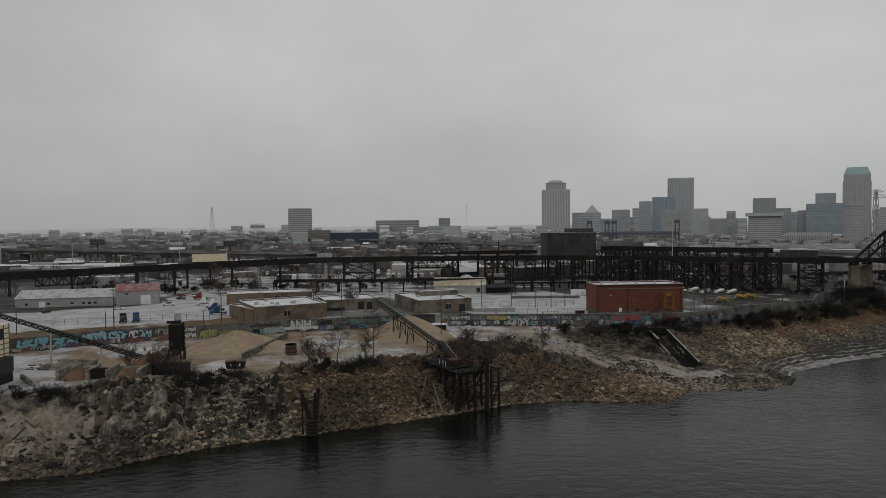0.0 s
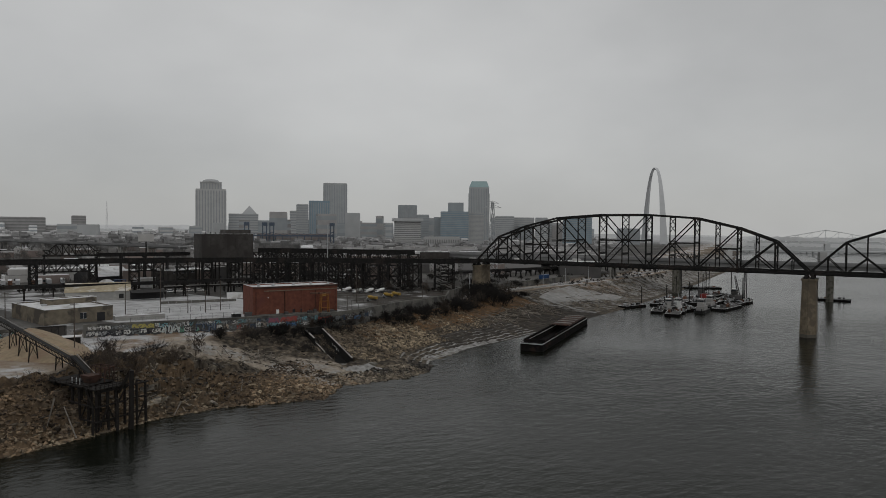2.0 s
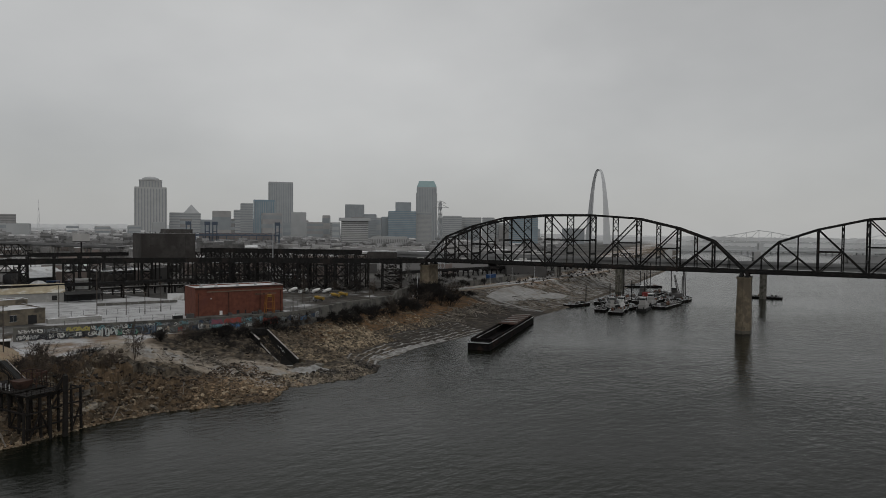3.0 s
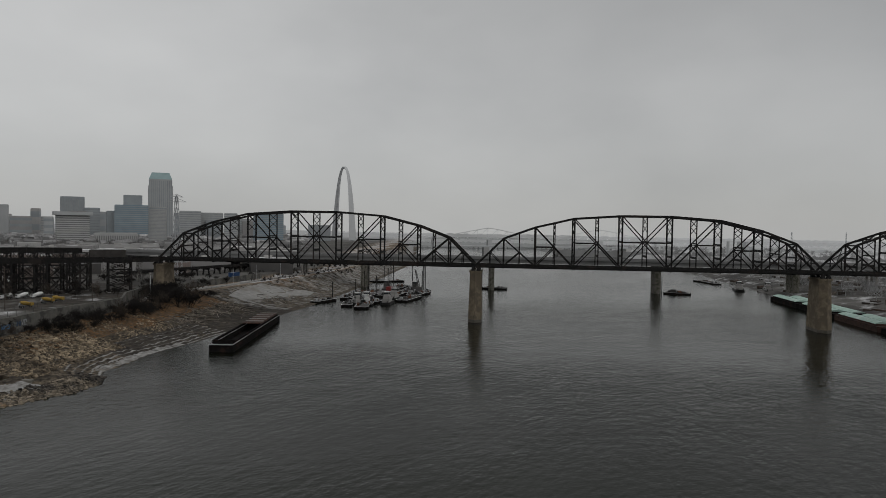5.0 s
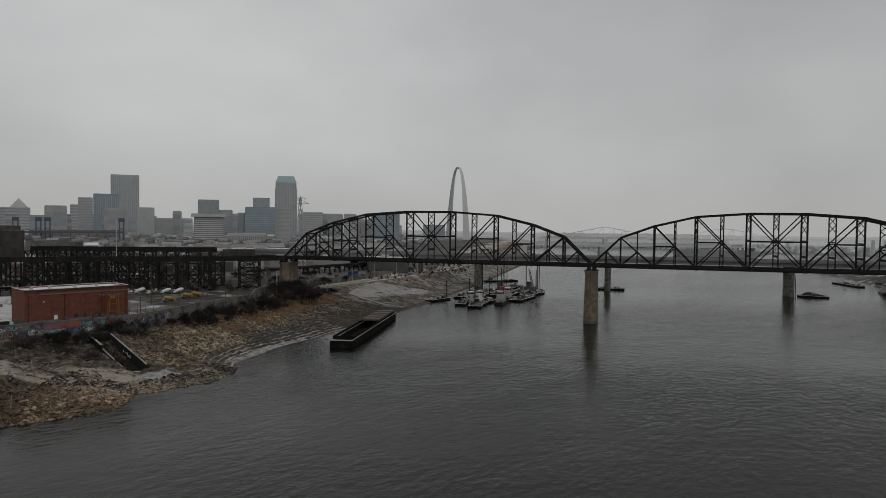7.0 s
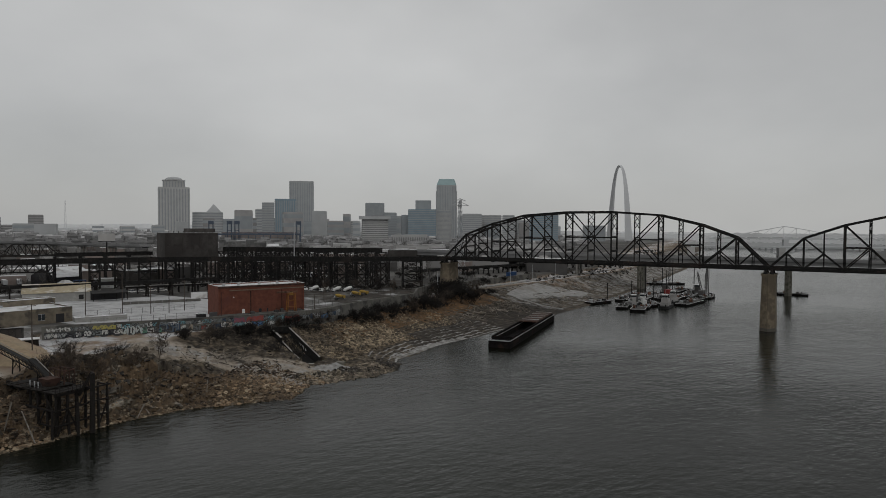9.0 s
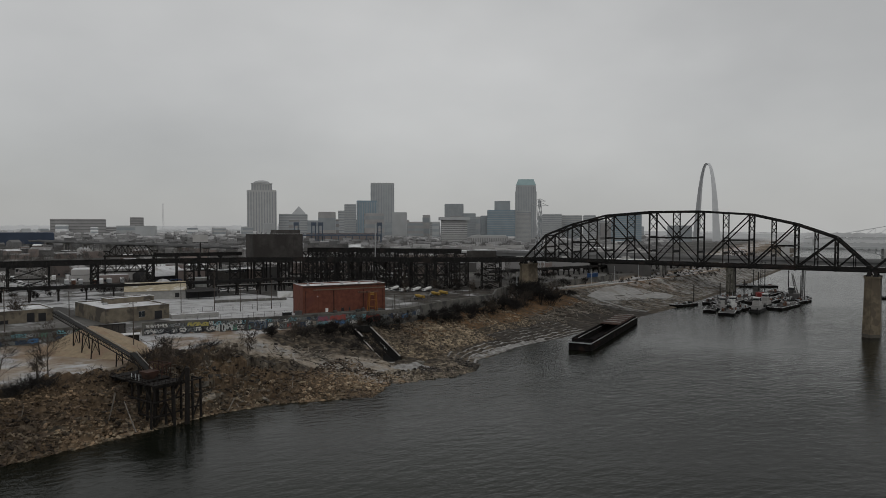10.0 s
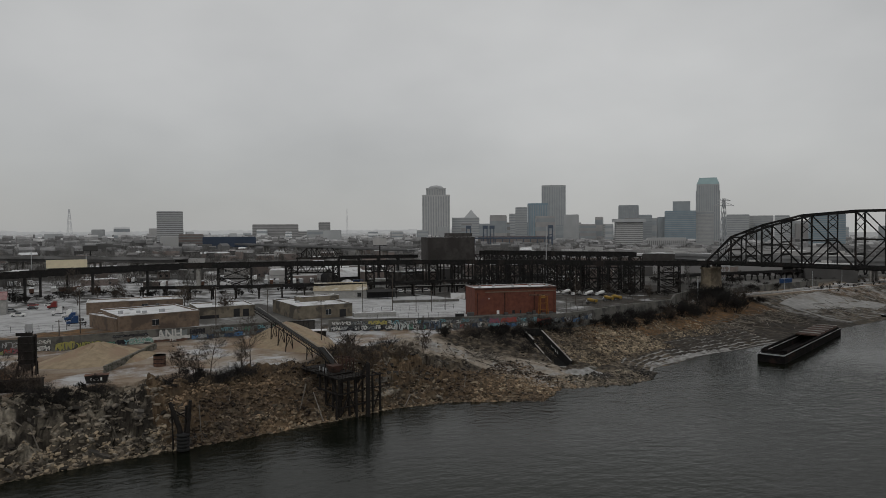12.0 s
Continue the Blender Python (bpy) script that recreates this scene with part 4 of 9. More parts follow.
            part("post", Mesh().beam((ln / 2, yy, zg - 0.5), (ln / 2, yy, 33.6), 0.55), "trestle", t)

west_deck = along(((74, 536), (12, 532)), 15.5)
for a, b in zip(west_deck[:-1], west_deck[1:]):
    girder_span(a[:2], b[:2], 35.6, 37.9, 8.0, "roadway_girder", "dark steel deck of the disused upper roadway", "upper roadway girders", rails=False)
for x, y, h in west_deck[1:]:
    column_bent(x, y, h, ground_z(x, y), 35.5, 7.0, "dark steel bent under the old roadway", "trestle", 0.9)
tt = base("through_truss", "small black steel through truss standing behind the viaduct", "truss", placed((-22, 572), (16, 571)))
for yy in (-3, 3):
    me = Mesh()
    me.box(0, yy - 0.3, 34.2, 38, yy + 0.3, 35.4)
    for k in range(9):
        a, b = 38 * k / 9, 38 * (k + 1) / 9
        za, zb = (43.0 if 1 < k < 8 else 38.5), (43.0 if 1 < k + 1 < 8 else 38.5)
        me.beam((a, yy, za), (b, yy, zb), 0.5)
        me.beam((b, yy, 35), (b, yy, zb), 0.35)
        me.beam((a, yy, 35), (b, yy, zb), 0.3)
        me.beam((a, yy, za), (b, yy, 35), 0.3)
    part("truss_side", me, "trestle", tt)
part("deck", Mesh().box(0, -2.7, 34.3, 38, 2.7, 34.9), "trestle", tt)
for x in (1, 37):
    for yy in (-3, 3):
        part("leg", Mesh().beam((x, yy, 14), (x, yy, 34.4), 0.8), "trestle", tt)

# ---- the flood wall, in panels ----
wall_line = [xy(u, table(WALL, u)) for u in np.arange(-110, 562, 8.0)]
flood_wall = base("flood_wall", "grey concrete flood wall covered in graffiti", "wall", kind="structure")
for (x0, y0), (x1, y1) in zip(wall_line[:-1], wall_line[1:]):
    ln = math.hypot(x1 - x0, y1 - y0)
    me = Mesh()
    top = 17.85 if x0 < 268 else 15.9  # a low parapet beyond the bridge
    u = x0 * ALONG[0] + y0 * ALONG[1]
    lo = 2.4 if 136 < u < 140 else 0.0  # an open gateway
    hi = ln - 3.4 if 128 < u < 132 else ln
    me.box(lo + 0.03, -0.45, 10.0, hi - 0.03, 0.45, top)
    me.box(lo, -0.55, top, hi, 0.55, top + 0.25)
    ob = part("panel", me, "wall", flood_wall)
    ob.matrix_basis = Matrix.Translation((x0, y0, 0)) @ pose(0, 0, 0, 0, 0, heading((x0, y0), (x1, y1)))

pa, pb = xy(126.0, float(table(WALL, 126.0))), xy(134.3, float(table(WALL, 134.3)))
gate = base("flood_gate", "dark steel flood gate leaf slid open along a concrete wall", "gate", placed(pa, pb))
gl = math.hypot(pb[0] - pa[0], pb[1] - pa[1])
part("leaf", Mesh().box(0, -0.95, 12.4, gl, -0.65, 18.2), "soot_brick", gate)
for k in range(5):
    part("stiffener", Mesh().box(gl * k / 4 - 0.12, -1.15, 12.4, gl * k / 4 + 0.12, -0.95, 18.2), "black", gate)
part("top_rail", Mesh().box(-0.2, -1.2, 18.0, gl + 0.2, -0.6, 18.3), "black", gate)
part("diagonal_brace", Mesh().beam((gl * 0.25, -1.05, 12.8), (gl * 0.75, -1.05, 17.8), 0.2), "black", gate)

# an old elevated freight line beyond the stone pier
FREIGHT = ((262, 478), (309, 494), (361, 504), (434, 520), (560, 556), (690, 602))
line = along(FREIGHT, 13.0)
for (x0, y0, _), (x1, y1, _) in zip(line[:-1], line[1:]):
    girder_span((x0, y0), (x1, y1), 20.2, 21.8, 6.0, "freight_line_span", "dark steel span of an old elevated freight line", "freight line spans", rails=False)
for x, y, h in line:
    column_bent(x, y, h, ground_z(x, y), 20.1, 6.0, "weathered two-column bent of a freight line", "concrete" if x < 300 else "trestle", 0.8)

# ---- buildings behind the wall ----
LAND = 15.5


def flat_building(name, label, p, q, depth, z0, z1, wall, roof="snow", windows=(), doors=(), parapet=0.5, units=0):
    """A flat-roofed block: front from p to q, windows (x, z, w, h) and doors (x, w, h) on the front."""
    ln = math.hypot(q[0] - p[0], q[1] - p[1])
    b = base(name, label, "building", placed(p, q, z0))
    h = z1 - z0
    t = 0.35
    me = Mesh()
    me.box(0, 0, -2.0, ln, t, h)
    me.box(0, depth - t, -2.0, ln, depth, h)
    me.box(0, t, -2.0, t, depth - t, h)
    me.box(ln - t, t, -2.0, ln, depth - t, h)
    part("wall", me, wall, b)
    part("roof", Mesh().box(t, t, h - parapet - 0.3, ln - t, depth - t, h - parapet), roof, b, "snow-dusted flat roof")
    me = Mesh()
    for x0, y0, x1, y1 in ((-0.06, -0.06, ln + 0.06, t + 0.06), (-0.06, depth - t - 0.06, ln + 0.06, depth + 0.06), (-0.06, t + 0.06, t + 0.06, depth - t - 0.06), (ln - t - 0.06, t + 0.06, ln + 0.06, depth - t - 0.06)):
        me.box(x0, y0, h, x1, y1, h + 0.15)
    part("coping", me, "snow", b, "snow-capped parapet coping")
    for x, z, w, hh in windows:
        win = part("window", Mesh().box(x, -0.02, z, x + w, 0.1, z + hh), "glass", b)
        fr = Mesh()
        fr.box(x - 0.12, -0.06, z - 0.12, x + w + 0.12, -0.021, z)
        fr.box(x - 0.12, -0.06, z + hh, x + w + 0.12, -0.021, z + hh + 0.12)
        fr.box(x + w / 2 - 0.05, -0.05, z, x + w / 2 + 0.05, -0.021, z + hh)
        part("frame", fr, "steelgrey", win)
    for x, w, hh in doors:
        # a near-black slab on the wall stands for the shade of the bay
        part("door", Mesh().box(x, -0.05, 0.0, x + w, 0.1, hh), "dark", b, "near-black panel standing for a shaded loading opening")
    r = np.random.default_rng(int(abs(p[0]) * 7 + 3))
    for _ in range(units):
        x, y = r.uniform(2, ln - 4), r.uniform(2, depth - 4)
        part("roof_unit", Mesh().box(x, y, h - parapet, x + r.uniform(1, 2.4), y + r.uniform(1, 2), h - parapet + r.uniform(0.7, 1.4)), "steelgrey", b)
    return b


def gable_building(name, label, p, q, depth, z0, eave, ridge, wall, roof, windows=(), doors=(), ribs=1.5):
    ln = math.hypot(q[0] - p[0], q[1] - p[1])
    b = base(name, label, "building", placed(p, q, z0))
    e, r = eave - z0, ridge - z0
    me = Mesh()
    me.add([(0, 0, -2), (ln, 0, -2), (ln, depth, -2), (0, depth, -2), (0, 0, e), (ln, 0, e), (ln, depth, e), (0, depth, e), (0, depth / 2, r), (ln, depth / 2, r)],
           [(0, 1, 5, 4), (2, 3, 7, 6), (3, 2, 1, 0), (1, 2, 6, 9, 5), (3, 0, 4, 8, 7), (4, 5, 9, 8), (6, 7, 8, 9)])
    part("wall", me, wall, b)
    for s, (ya, yb) in enumerate(((-0.5, depth / 2), (depth + 0.5, depth / 2))):
        drop = (r - e) / (depth / 2) * 0.5
        me = Mesh()
        me.add([(-0.4, ya, e - drop + 0.08), (ln + 0.4, ya, e - drop + 0.08), (ln + 0.4, yb, r + 0.08), (-0.4, yb, r + 0.08), (-0.4, ya, e - drop + 0.26), (ln + 0.4, ya, e - drop + 0.26), (ln + 0.4, yb, r + 0.26), (-0.4, yb, r + 0.26)], BOX if s == 0 else [tuple(reversed(f)) for f in BOX])
        x = 0.0
        while x < ln:
            me.beam((x, ya, e - drop + 0.3), (x, yb, r + 0.3), 0.22, 0.25)
            x += ribs
        part("roof", me, roof, b, "ribbed snow-streaked metal roof")
    for x, z, w, hh in windows:
        win = part("window", Mesh().box(x, -0.03, z, x + w, 0.1, z + hh), "glass", b)
        part("frame", Mesh().box(x - 0.1, -0.06, z - 0.12, x + w + 0.1, -0.031, z), "white", win)
    for x, w, hh in doors:
        part("door", Mesh().box(x, -0.06, 0.0, x + w, 0.1, hh), "white", b, "pale roller door")
    return b


gable_building("metal_warehouse", "long pale sheet-metal warehouse with ribbed roof", (-234, 367), (-184, 376), 20, LAND, 20.4, 24.2, "metal_wall", "grey_roof",
               [(5, 1.2, 1.6, 1.2), (16, 1.2, 1.6, 1.2), (28, 1.2, 1.6, 1.2), (34, 1.2, 1.6, 1.2), (37, 1.2, 1.6, 1.2), (40, 1.2, 1.6, 1.2)], [(12, 3, 3.2)])
gable_building("tall_metal_shed", "tall sheet-metal shed with worn red ribbed roof", (-183, 375), (-162, 382.5), 15, LAND, 23.2, 26.6, "metal_wall", "redroof", [(5, 5.5, 1.4, 1.0)], [(13, 5, 5.2)])
flat_building("brown_warehouse", "low brown brick warehouse with snow-covered flat roof", (-84, 300), (-55, 316), 34, LAND, 22.6, "brown", windows=[(13, 2.2, 2.8, 2.4)], units=5)
flat_building("brick_annexe", "low brown brick annexe with snowy roof", (-103, 323), (-86, 303), 22, LAND, 21.4, "brown", units=2)
flat_building("loading_dock_building", "tan stuccoed loading building with dark bay openings", (-60, 340), (-34, 349), 24, LAND, 21.0, "tan", doors=[(1, 9, 1.6), (17, 3, 4.0), (21.5, 3, 3.6)], units=3)
flat_building("low_brick_block", "low brown brick block with snowy roof behind a warehouse", (-120, 372), (-75, 384), 20, LAND, 21.5, "brown", windows=[(26, 2.0, 3.0, 2.0), (33, 2.0, 1.6, 2.0)], units=2)
flat_building("stucco_workshop", "weathered tan workshop with snowy flat roof", (-12, 326), (14, 336), 40, LAND, 22.0, "tan", windows=[(14, 1.6, 2.6, 2.6)], doors=[(21, 3.4, 3.8)], units=2)
flat_building("roof_lantern", "low snow-capped clerestory on a workshop roof", (-12, 350), (8, 358), 8, 21.55, 24.0, "tan", parapet=0.3)
tan_shed = gable_building("tan_gable_shed", "low tan gabled shed with graffiti beside the tracks", (-6, 428), (27, 427), 26, LAND, 20.0, 24.0, "metal_wall", "tan_roof", ribs=60)

# black panel on the wall in place of a shaded doorway
part("door", Mesh().box(27, -0.08, 0.4, 29.4, 0.1, 3.0), "black", tan_shed, "black panel standing for a shaded open doorway")
open_shed = base("open_shed", "low open-sided shed with dark interior and snowy roof", "shed", placed((27.6, 420), (45.6, 422), LAND))
# the shed's inner shade is painted as a near-black back wall
part("back_wall", Mesh().box(0, 7.0, -0.5, 18, 7.3, 4.4), "dark", open_shed)
part("roof", Mesh().add([(-0.4, -0.5, 3.5), (18.4, -0.5, 3.5), (18.4, 7.6, 4.6), (-0.4, 7.6, 4.6), (-0.4, -0.5, 3.8), (18.4, -0.5, 3.8), (18.4, 7.6, 4.9), (-0.4, 7.6, 4.9)], BOX), "trestle", open_shed)
for x in (0.2, 6.0, 12.0, 17.8):
    part("post", Mesh().box(x - 0.15, -0.2, -0.5, x + 0.15, 0.1, 3.5), "timber", open_shed)

# under and behind the viaduct: pale roofs, a tank, and a low siding on short legs
gable_building("white_roofed_shed", "broad shed with a snow-white gabled roof behind the viaduct", (12, 534), (36, 545), 34, LAND, 21.0, 27.0, "dark", "snow", ribs=60)
tank_ = base("white_tank", "white round-topped storage tank in a yard", "tank", Matrix.Translation((17.2, 503, LAND)))
part("shell", Mesh().tube((0, 0, -0.5), (0, 0, 4.2), 4.6, 4.6, 24), "white", tank_)
part("dome", Mesh().tube((0, 0, 4.2), (0, 0, 5.6), 4.6, 2.4, 24).tube((0, 0, 5.6), (0, 0, 6.0), 2.4, 0.4, 24), "snow", tank_)
blue_frame = base("blue_rack", "blue steel pipe rack beside a white tank", "rack", Matrix.Translation((25.6, 507, LAND)))
for x in (-3.5, 0, 3.5):
    part("post", Mesh().box(x - 0.2, -1.2, -0.4, x + 0.2, 1.2, 5.0), "blue", blue_frame)
for z in (1.6, 3.2, 4.8):
    part("shelf", Mesh().box(-3.7, -1.3, z, 3.7, 1.3, z + 0.5), "blue", blue_frame)
flat_building("white_office", "low white flat-roofed hut under the viaduct", (34, 508), (47.4, 506), 9, LAND, 21.0, "white", windows=[(3, 1.6, 1.6, 1.2), (9, 1.6, 1.6, 1.2)], parapet=0.2)
flat_building("dark_brick_shed", "long dark brick shed with a pale strip of clerestory windows", (57, 520), (93, 540), 22, LAND, 25.0, "soot_brick", windows=[(4 + 4.0 * k, 7.4, 2.6, 1.4) for k in range(8)], parapet=0.3, units=3)
flat_building("lot_hut", "white box hut at the edge of a snowy lot", (78.4, 413), (87.2, 412), 4, LAND, 17.9, "white", parapet=0.15)
flat_building("lot_cabinet", "black steel generator cabinet with snowy top", (61.2, 310.6), (65.2, 310.6), 2.4, LAND, 18.4, "black", parapet=0.1)
siding = base("low_siding", "dark low railway siding on short steel legs", "trestle", placed((47.5, 452), (98, 456), LAND))
part("deck", Mesh().box(0, -1.6, 3.2, 50.6, 1.6, 4.3), "trestle", siding)
part("ballast", Mesh().box(0, -1.2, 4.3, 50.6, 1.2, 4.45), "slush", siding)
for k in range(9):
    for y in (-1.2, 1.2):
        part("leg", Mesh().box(0.4 + k * 6.1, y - 0.25, -0.5, 0.9 + k * 6.1, y + 0.25, 3.2), "trestle", siding)

# low things on the snowy lot between the workshop and the pump house
flat_building("low_container_row", "long low snow-capped store shed on the lot", (14.7, 330.1), (35.5, 332.9), 5, LAND, 17.4, "metal_wall", parapet=0.1)
for p, q, lab in (((14.5, 304.3), (59.3, 306.6), "low concrete barrier along the wall road"), ((39.9, 395.3), (82.6, 394.4), "low concrete kerb wall across the snowy lot")):
    ln = math.hypot(q[0] - p[0], q[1] - p[1])
    bar_row = base("concrete_barrier", lab, "barrier", placed(p, q, LAND), "lot barriers")
    n = int(ln / 4)
    for k in range(n):
        part("segment", Mesh().add([(k * 4 + 0.05, -0.4, -0.5), (k * 4 + 3.9, -0.4, -0.5), (k * 4 + 3.9, 0.4, -0.5), (k * 4 + 0.05, 0.4, -0.5), (k * 4 + 0.05, -0.15, 0.95), (k * 4 + 3.9, -0.15, 0.95), (k * 4 + 3.9, 0.15, 0.95), (k * 4 + 0.05, 0.15, 0.95)], BOX), "wall", bar_row)

# the red brick pump house
RED0, RED1 = (72.4, 318.8), (114.5, 321.5)
red = flat_building("pump_house", "tall windowless red brick pump house with snowy parapet", RED0, RED1, 17, LAND, 29.4, "red", units=0)
me = Mesh().box(5.0, -0.25, 11.6, 41.8, -0.05, 12.1)
part("cornice", me, "brown", red, "projecting cornice band")
for x in (3, 10, 20, 29, 38):
    part("roof_vent", Mesh().tube((x, 2.0, 13.4), (x, 2.0, 15.0), 0.9, 0.6, 8), "steelgrey", red, "snow-capped roof vent")
part("roof_edge", Mesh().box(-0.3, -0.32, 13.1, 42.5, -0.07, 13.75), "barge_rust", red, "dark projecting roof edge")
for x in (1.2, 15.0, 30.5, 41.0):
    part("downpipe", Mesh().tube((x, -0.22, 0.0), (x, -0.22, 11.4), 0.14, 0.14, 8), "barge_rust", red, "dark rainwater downpipe")
for x in (7.9, 15.9, 24.0, 32.0):
    part("pilaster", Mesh().box(x - 0.35, -0.16, 0.0, x + 0.35, 0.0, 11.4), "red", red)
part("plinth", Mesh().box(-0.05, -0.2, -0.2, 42.25, -0.02, 0.9), "wall", red, "grey concrete plinth")
part("wall_lamp", Mesh().box(6.8, -0.35, 8.5, 7.2, -0.05, 8.9), "white", red, "small wall lamp")
for x, w, h in ((11.0, 1.3, 2.8), (19, 1.4, 2.6), (23, 1.4, 2.6), (33, 1.4, 2.6)):
    part("door", Mesh().box(x, -0.12, 0, x + w, 0.1, h), "white" if x == 11.0 else "dark", red)
for k, (x, w, h) in enumerate(((-4.5, 3.2, 2.6), (14.5, 1.6, 1.8), (26, 2.2, 1.6), (29, 1.4, 2.2), (37, 2.4, 1.5))):
    p = base("pump_unit", "dark steel pump unit at the foot of a brick wall", "pump", placed(RED0, RED1, LAND) @ pose(x, -1.9, 0), "pump units")
    part("casing", Mesh().box(0, -0.8, 0.15, w, 0.8, h), "c_dark", p)
    part("base_plate", Mesh().box(-0.2, -1.0, -0.1, w + 0.2, 1.0, 0.15), "concrete", p)
    part("pipe", Mesh().tube((w * 0.5, 0.2, h), (w * 0.5, 0.2, h + 0.9), 0.18, 0.18, 8), "rust", p)
gantry = base("gantry_frame", "orange steel gantry frame beside a brick pump house", "gantry", placed((104, 318.5), (114, 319.1), LAND))
for x in (0, 4.5):
    for y in (-2.6, -0.6):
        part("leg", Mesh().beam((x, y, -0.5), (x + (0.6 if x == 0 else -0.6), y, 9.4), 0.4), "orange", gantry)
for z in (3.0, 6.2, 9.4):
    part("crossbar", Mesh().beam((0.2, -2.6, z), (4.3, -2.6, z), 0.35), "orange", gantry)
part("runway_beam", Mesh().beam((-5, -1.6, 10.2), (5.5, -1.6, 10.2), 0.5, 0.8), "rust", gantry)
part("hoist", Mesh().box(1.2, -2.2, 8.6, 3.0, -1.0, 9.8), "yellow", gantry)

# the dark block that rises through the viaduct
block = flat_building("dark_warehouse", "tall blackened brick warehouse beside the viaduct", (78.5, 505.5), (115.5, 509), 22, 33.6, 52.0, "soot_brick", roof="snow", units=0)
for x in (0.4, 6.4, 12.4, 18.4, 24.4, 30.4, 36.4):
    part("pilaster", Mesh().box(x - 0.3, -0.25, -2.0, x + 0.3, -0.02, 17.2), "soot_brick", block)
for z in (4.0, 9.6, 17.2):
    part("string_course", Mesh().box(0, -0.34, z, 36.8, -0.26, z + 0.45), "soot_brick", block)
for k in range(6):
    for z in (5.2, 11.0):
        part("window", Mesh().box(1.6 + 6.0 * k, -0.12, z, 5.4 + 6.0 * k, 0.1, z + 3.6), "soot_brick", block, "bricked-up window bay")
for x in (1, 12.5, 24, 35.5):
    for y in (1, 11, 21):
        part("leg", Mesh().beam((x, y, -20), (x, y, -1.9), 0.9), "trestle", block)
part("penthouse", Mesh().box(18, 4, 17.8, 36.5, 18, 21.4), "soot_brick", block)
me = Mesh()
for i in range(9):
    me.tube((3 + i * 3.4, 1.5, 17.8), (3 + i * 3.4, 1.5, 19.6), 0.35, 0.35, 6)
part("roof_vent", me, "c_dark", block)

cabin = flat_building("signal_cabin", "dark soot-stained signal cabin on tall legs behind the trestle", (233, 466), (253, 455), 10, 33.5, 39.0, "soot_brick", roof="g_roof", units=2)
for x in (1, 11.5, 22):
    for y in (1, 9):
        part("leg", Mesh().beam((x, y, -20.5), (x, y, 0.2), 0.7), "trestle", cabin)

# ---- far bridge for road traffic, and the bridges beyond ----


def road_bridge(line, z0, z1, wide, label, piers, mat="rail", step=60):
    pts = along(line, step)
    for a, b in zip(pts[:-1], pts[1:]):
        ln = math.hypot(b[0] - a[0], b[1] - a[1])
        g = base("road_bridge_span", label, "bridge span", placed(a, b), "road bridge spans")
        me = Mesh()
        me.box(0, -wide / 2 + 1.5, z0, ln, -wide / 2 + 2.3, z1 - 1)
        me.box(0, wide / 2 - 2.3, z0, ln, wide / 2 - 1.5, z1 - 1)
        part("girder", me, "road" if mat == "road" else "c_dark", g)
        part("deck", Mesh().box(0, -wide / 2, z1 - 1.0, ln, wide / 2, z1), mat, g)
        for y in (-wide / 2 + 0.2, wide / 2 - 0.2):
            part("parapet", Mesh().box(0, y - 0.2, z1, ln, y + 0.2, z1 + 1.0), mat, g)
    for x, y, h, kind in piers:
        zf = min(ground_z(x, y), 1.0) - 2 if ground_z(x, y) < 1 else ground_z(x, y) - 1
        p = base("road_bridge_pier", "plain grey concrete road bridge pier", "bridge pier", Matrix.Translation((x, y, 0)) @ pose(0, 0, 0, 0, 0, h), "road bridge piers")
        if kind:
            part("shaft", Mesh().prism(pier_ring(wide * 0.8, 5.6, 2.4), zf, z0 - 1.2), "mossy", p)
            part("cap", Mesh().prism(pier_ring(wide * 0.9, 6.6, 2.0), z0 - 1.2, z0), "mossy", p)
        else:
            for s in (-0.32, 0.0, 0.32):
                part("column", Mesh().tube((0, s * wide, zf), (0, s * wide, z0 - 1.4), 1.1, 1.1, 8), "concrete", p)
            part("cap", Mesh().box(-1.2, -wide * 0.45, z0 - 1.4, 1.2, wide * 0.45, z0), "concrete", p)


dirp = Vector((0.523, -0.853))
P0 = Vector((486, 442))


def on_road(s):
    return (P0.x + dirp.x * s, P0.y + dirp.y * s)


h0 = math.degrees(math.atan2(dirp.y, dirp.x))
road_bridge([on_road(-250), on_road(-150), on_road(0), on_road(122), on_road(276), on_road(430), on_road(900)], 26.0, 30.4, 26, "grey steel-girder road bridge across the river",
            [(*on_road(s), h0, k) for s, k in ((-240, 0), (-180, 0), (-120, 0), (-60, 0), (0, 1), (122, 1), (276, 1), (400, 1), (470, 0), (530, 0), (590, 0), (650, 0))], "road")


def arched_bridge(p, q, z0, z1, spans_n, label, mat):
    ln = math.hypot(q[0] - p[0], q[1] - p[1])
    b = base("arch_bridge", label, "bridge", placed(p, q))
    part("deck", Mesh().box(0, -7, z1 - 3, ln, 7, z1), mat, b)
    w = ln / spans_n
    for i in range(spans_n):
        me = Mesh()
        n = 14
        for k in range(n):
            x0, x1 = w * i + 5 + (w - 10) * k / n, w * i + 5 + (w - 10) * (k + 1) / n
            f = lambda x: z0 + (z1 - 4 - z0) * (1 - ((x - w * (i + 0.5)) / (w / 2 - 5)) ** 2)
            me.beam((x0, 0, f(x0)), (x1, 0, f(x1)), 8, 1.6)
            me.beam((x1, 0, f(x1)), (x1, 0, z1 - 3), 1.0, 6)
        part("arch_rib", me, mat, b)
    for i in range(spans_n + 1):
        part("pier", Mesh().box(w * i - 6, -9, -2, w * i + 6, 9, z1 - 3), "f_pale", b)
    return b


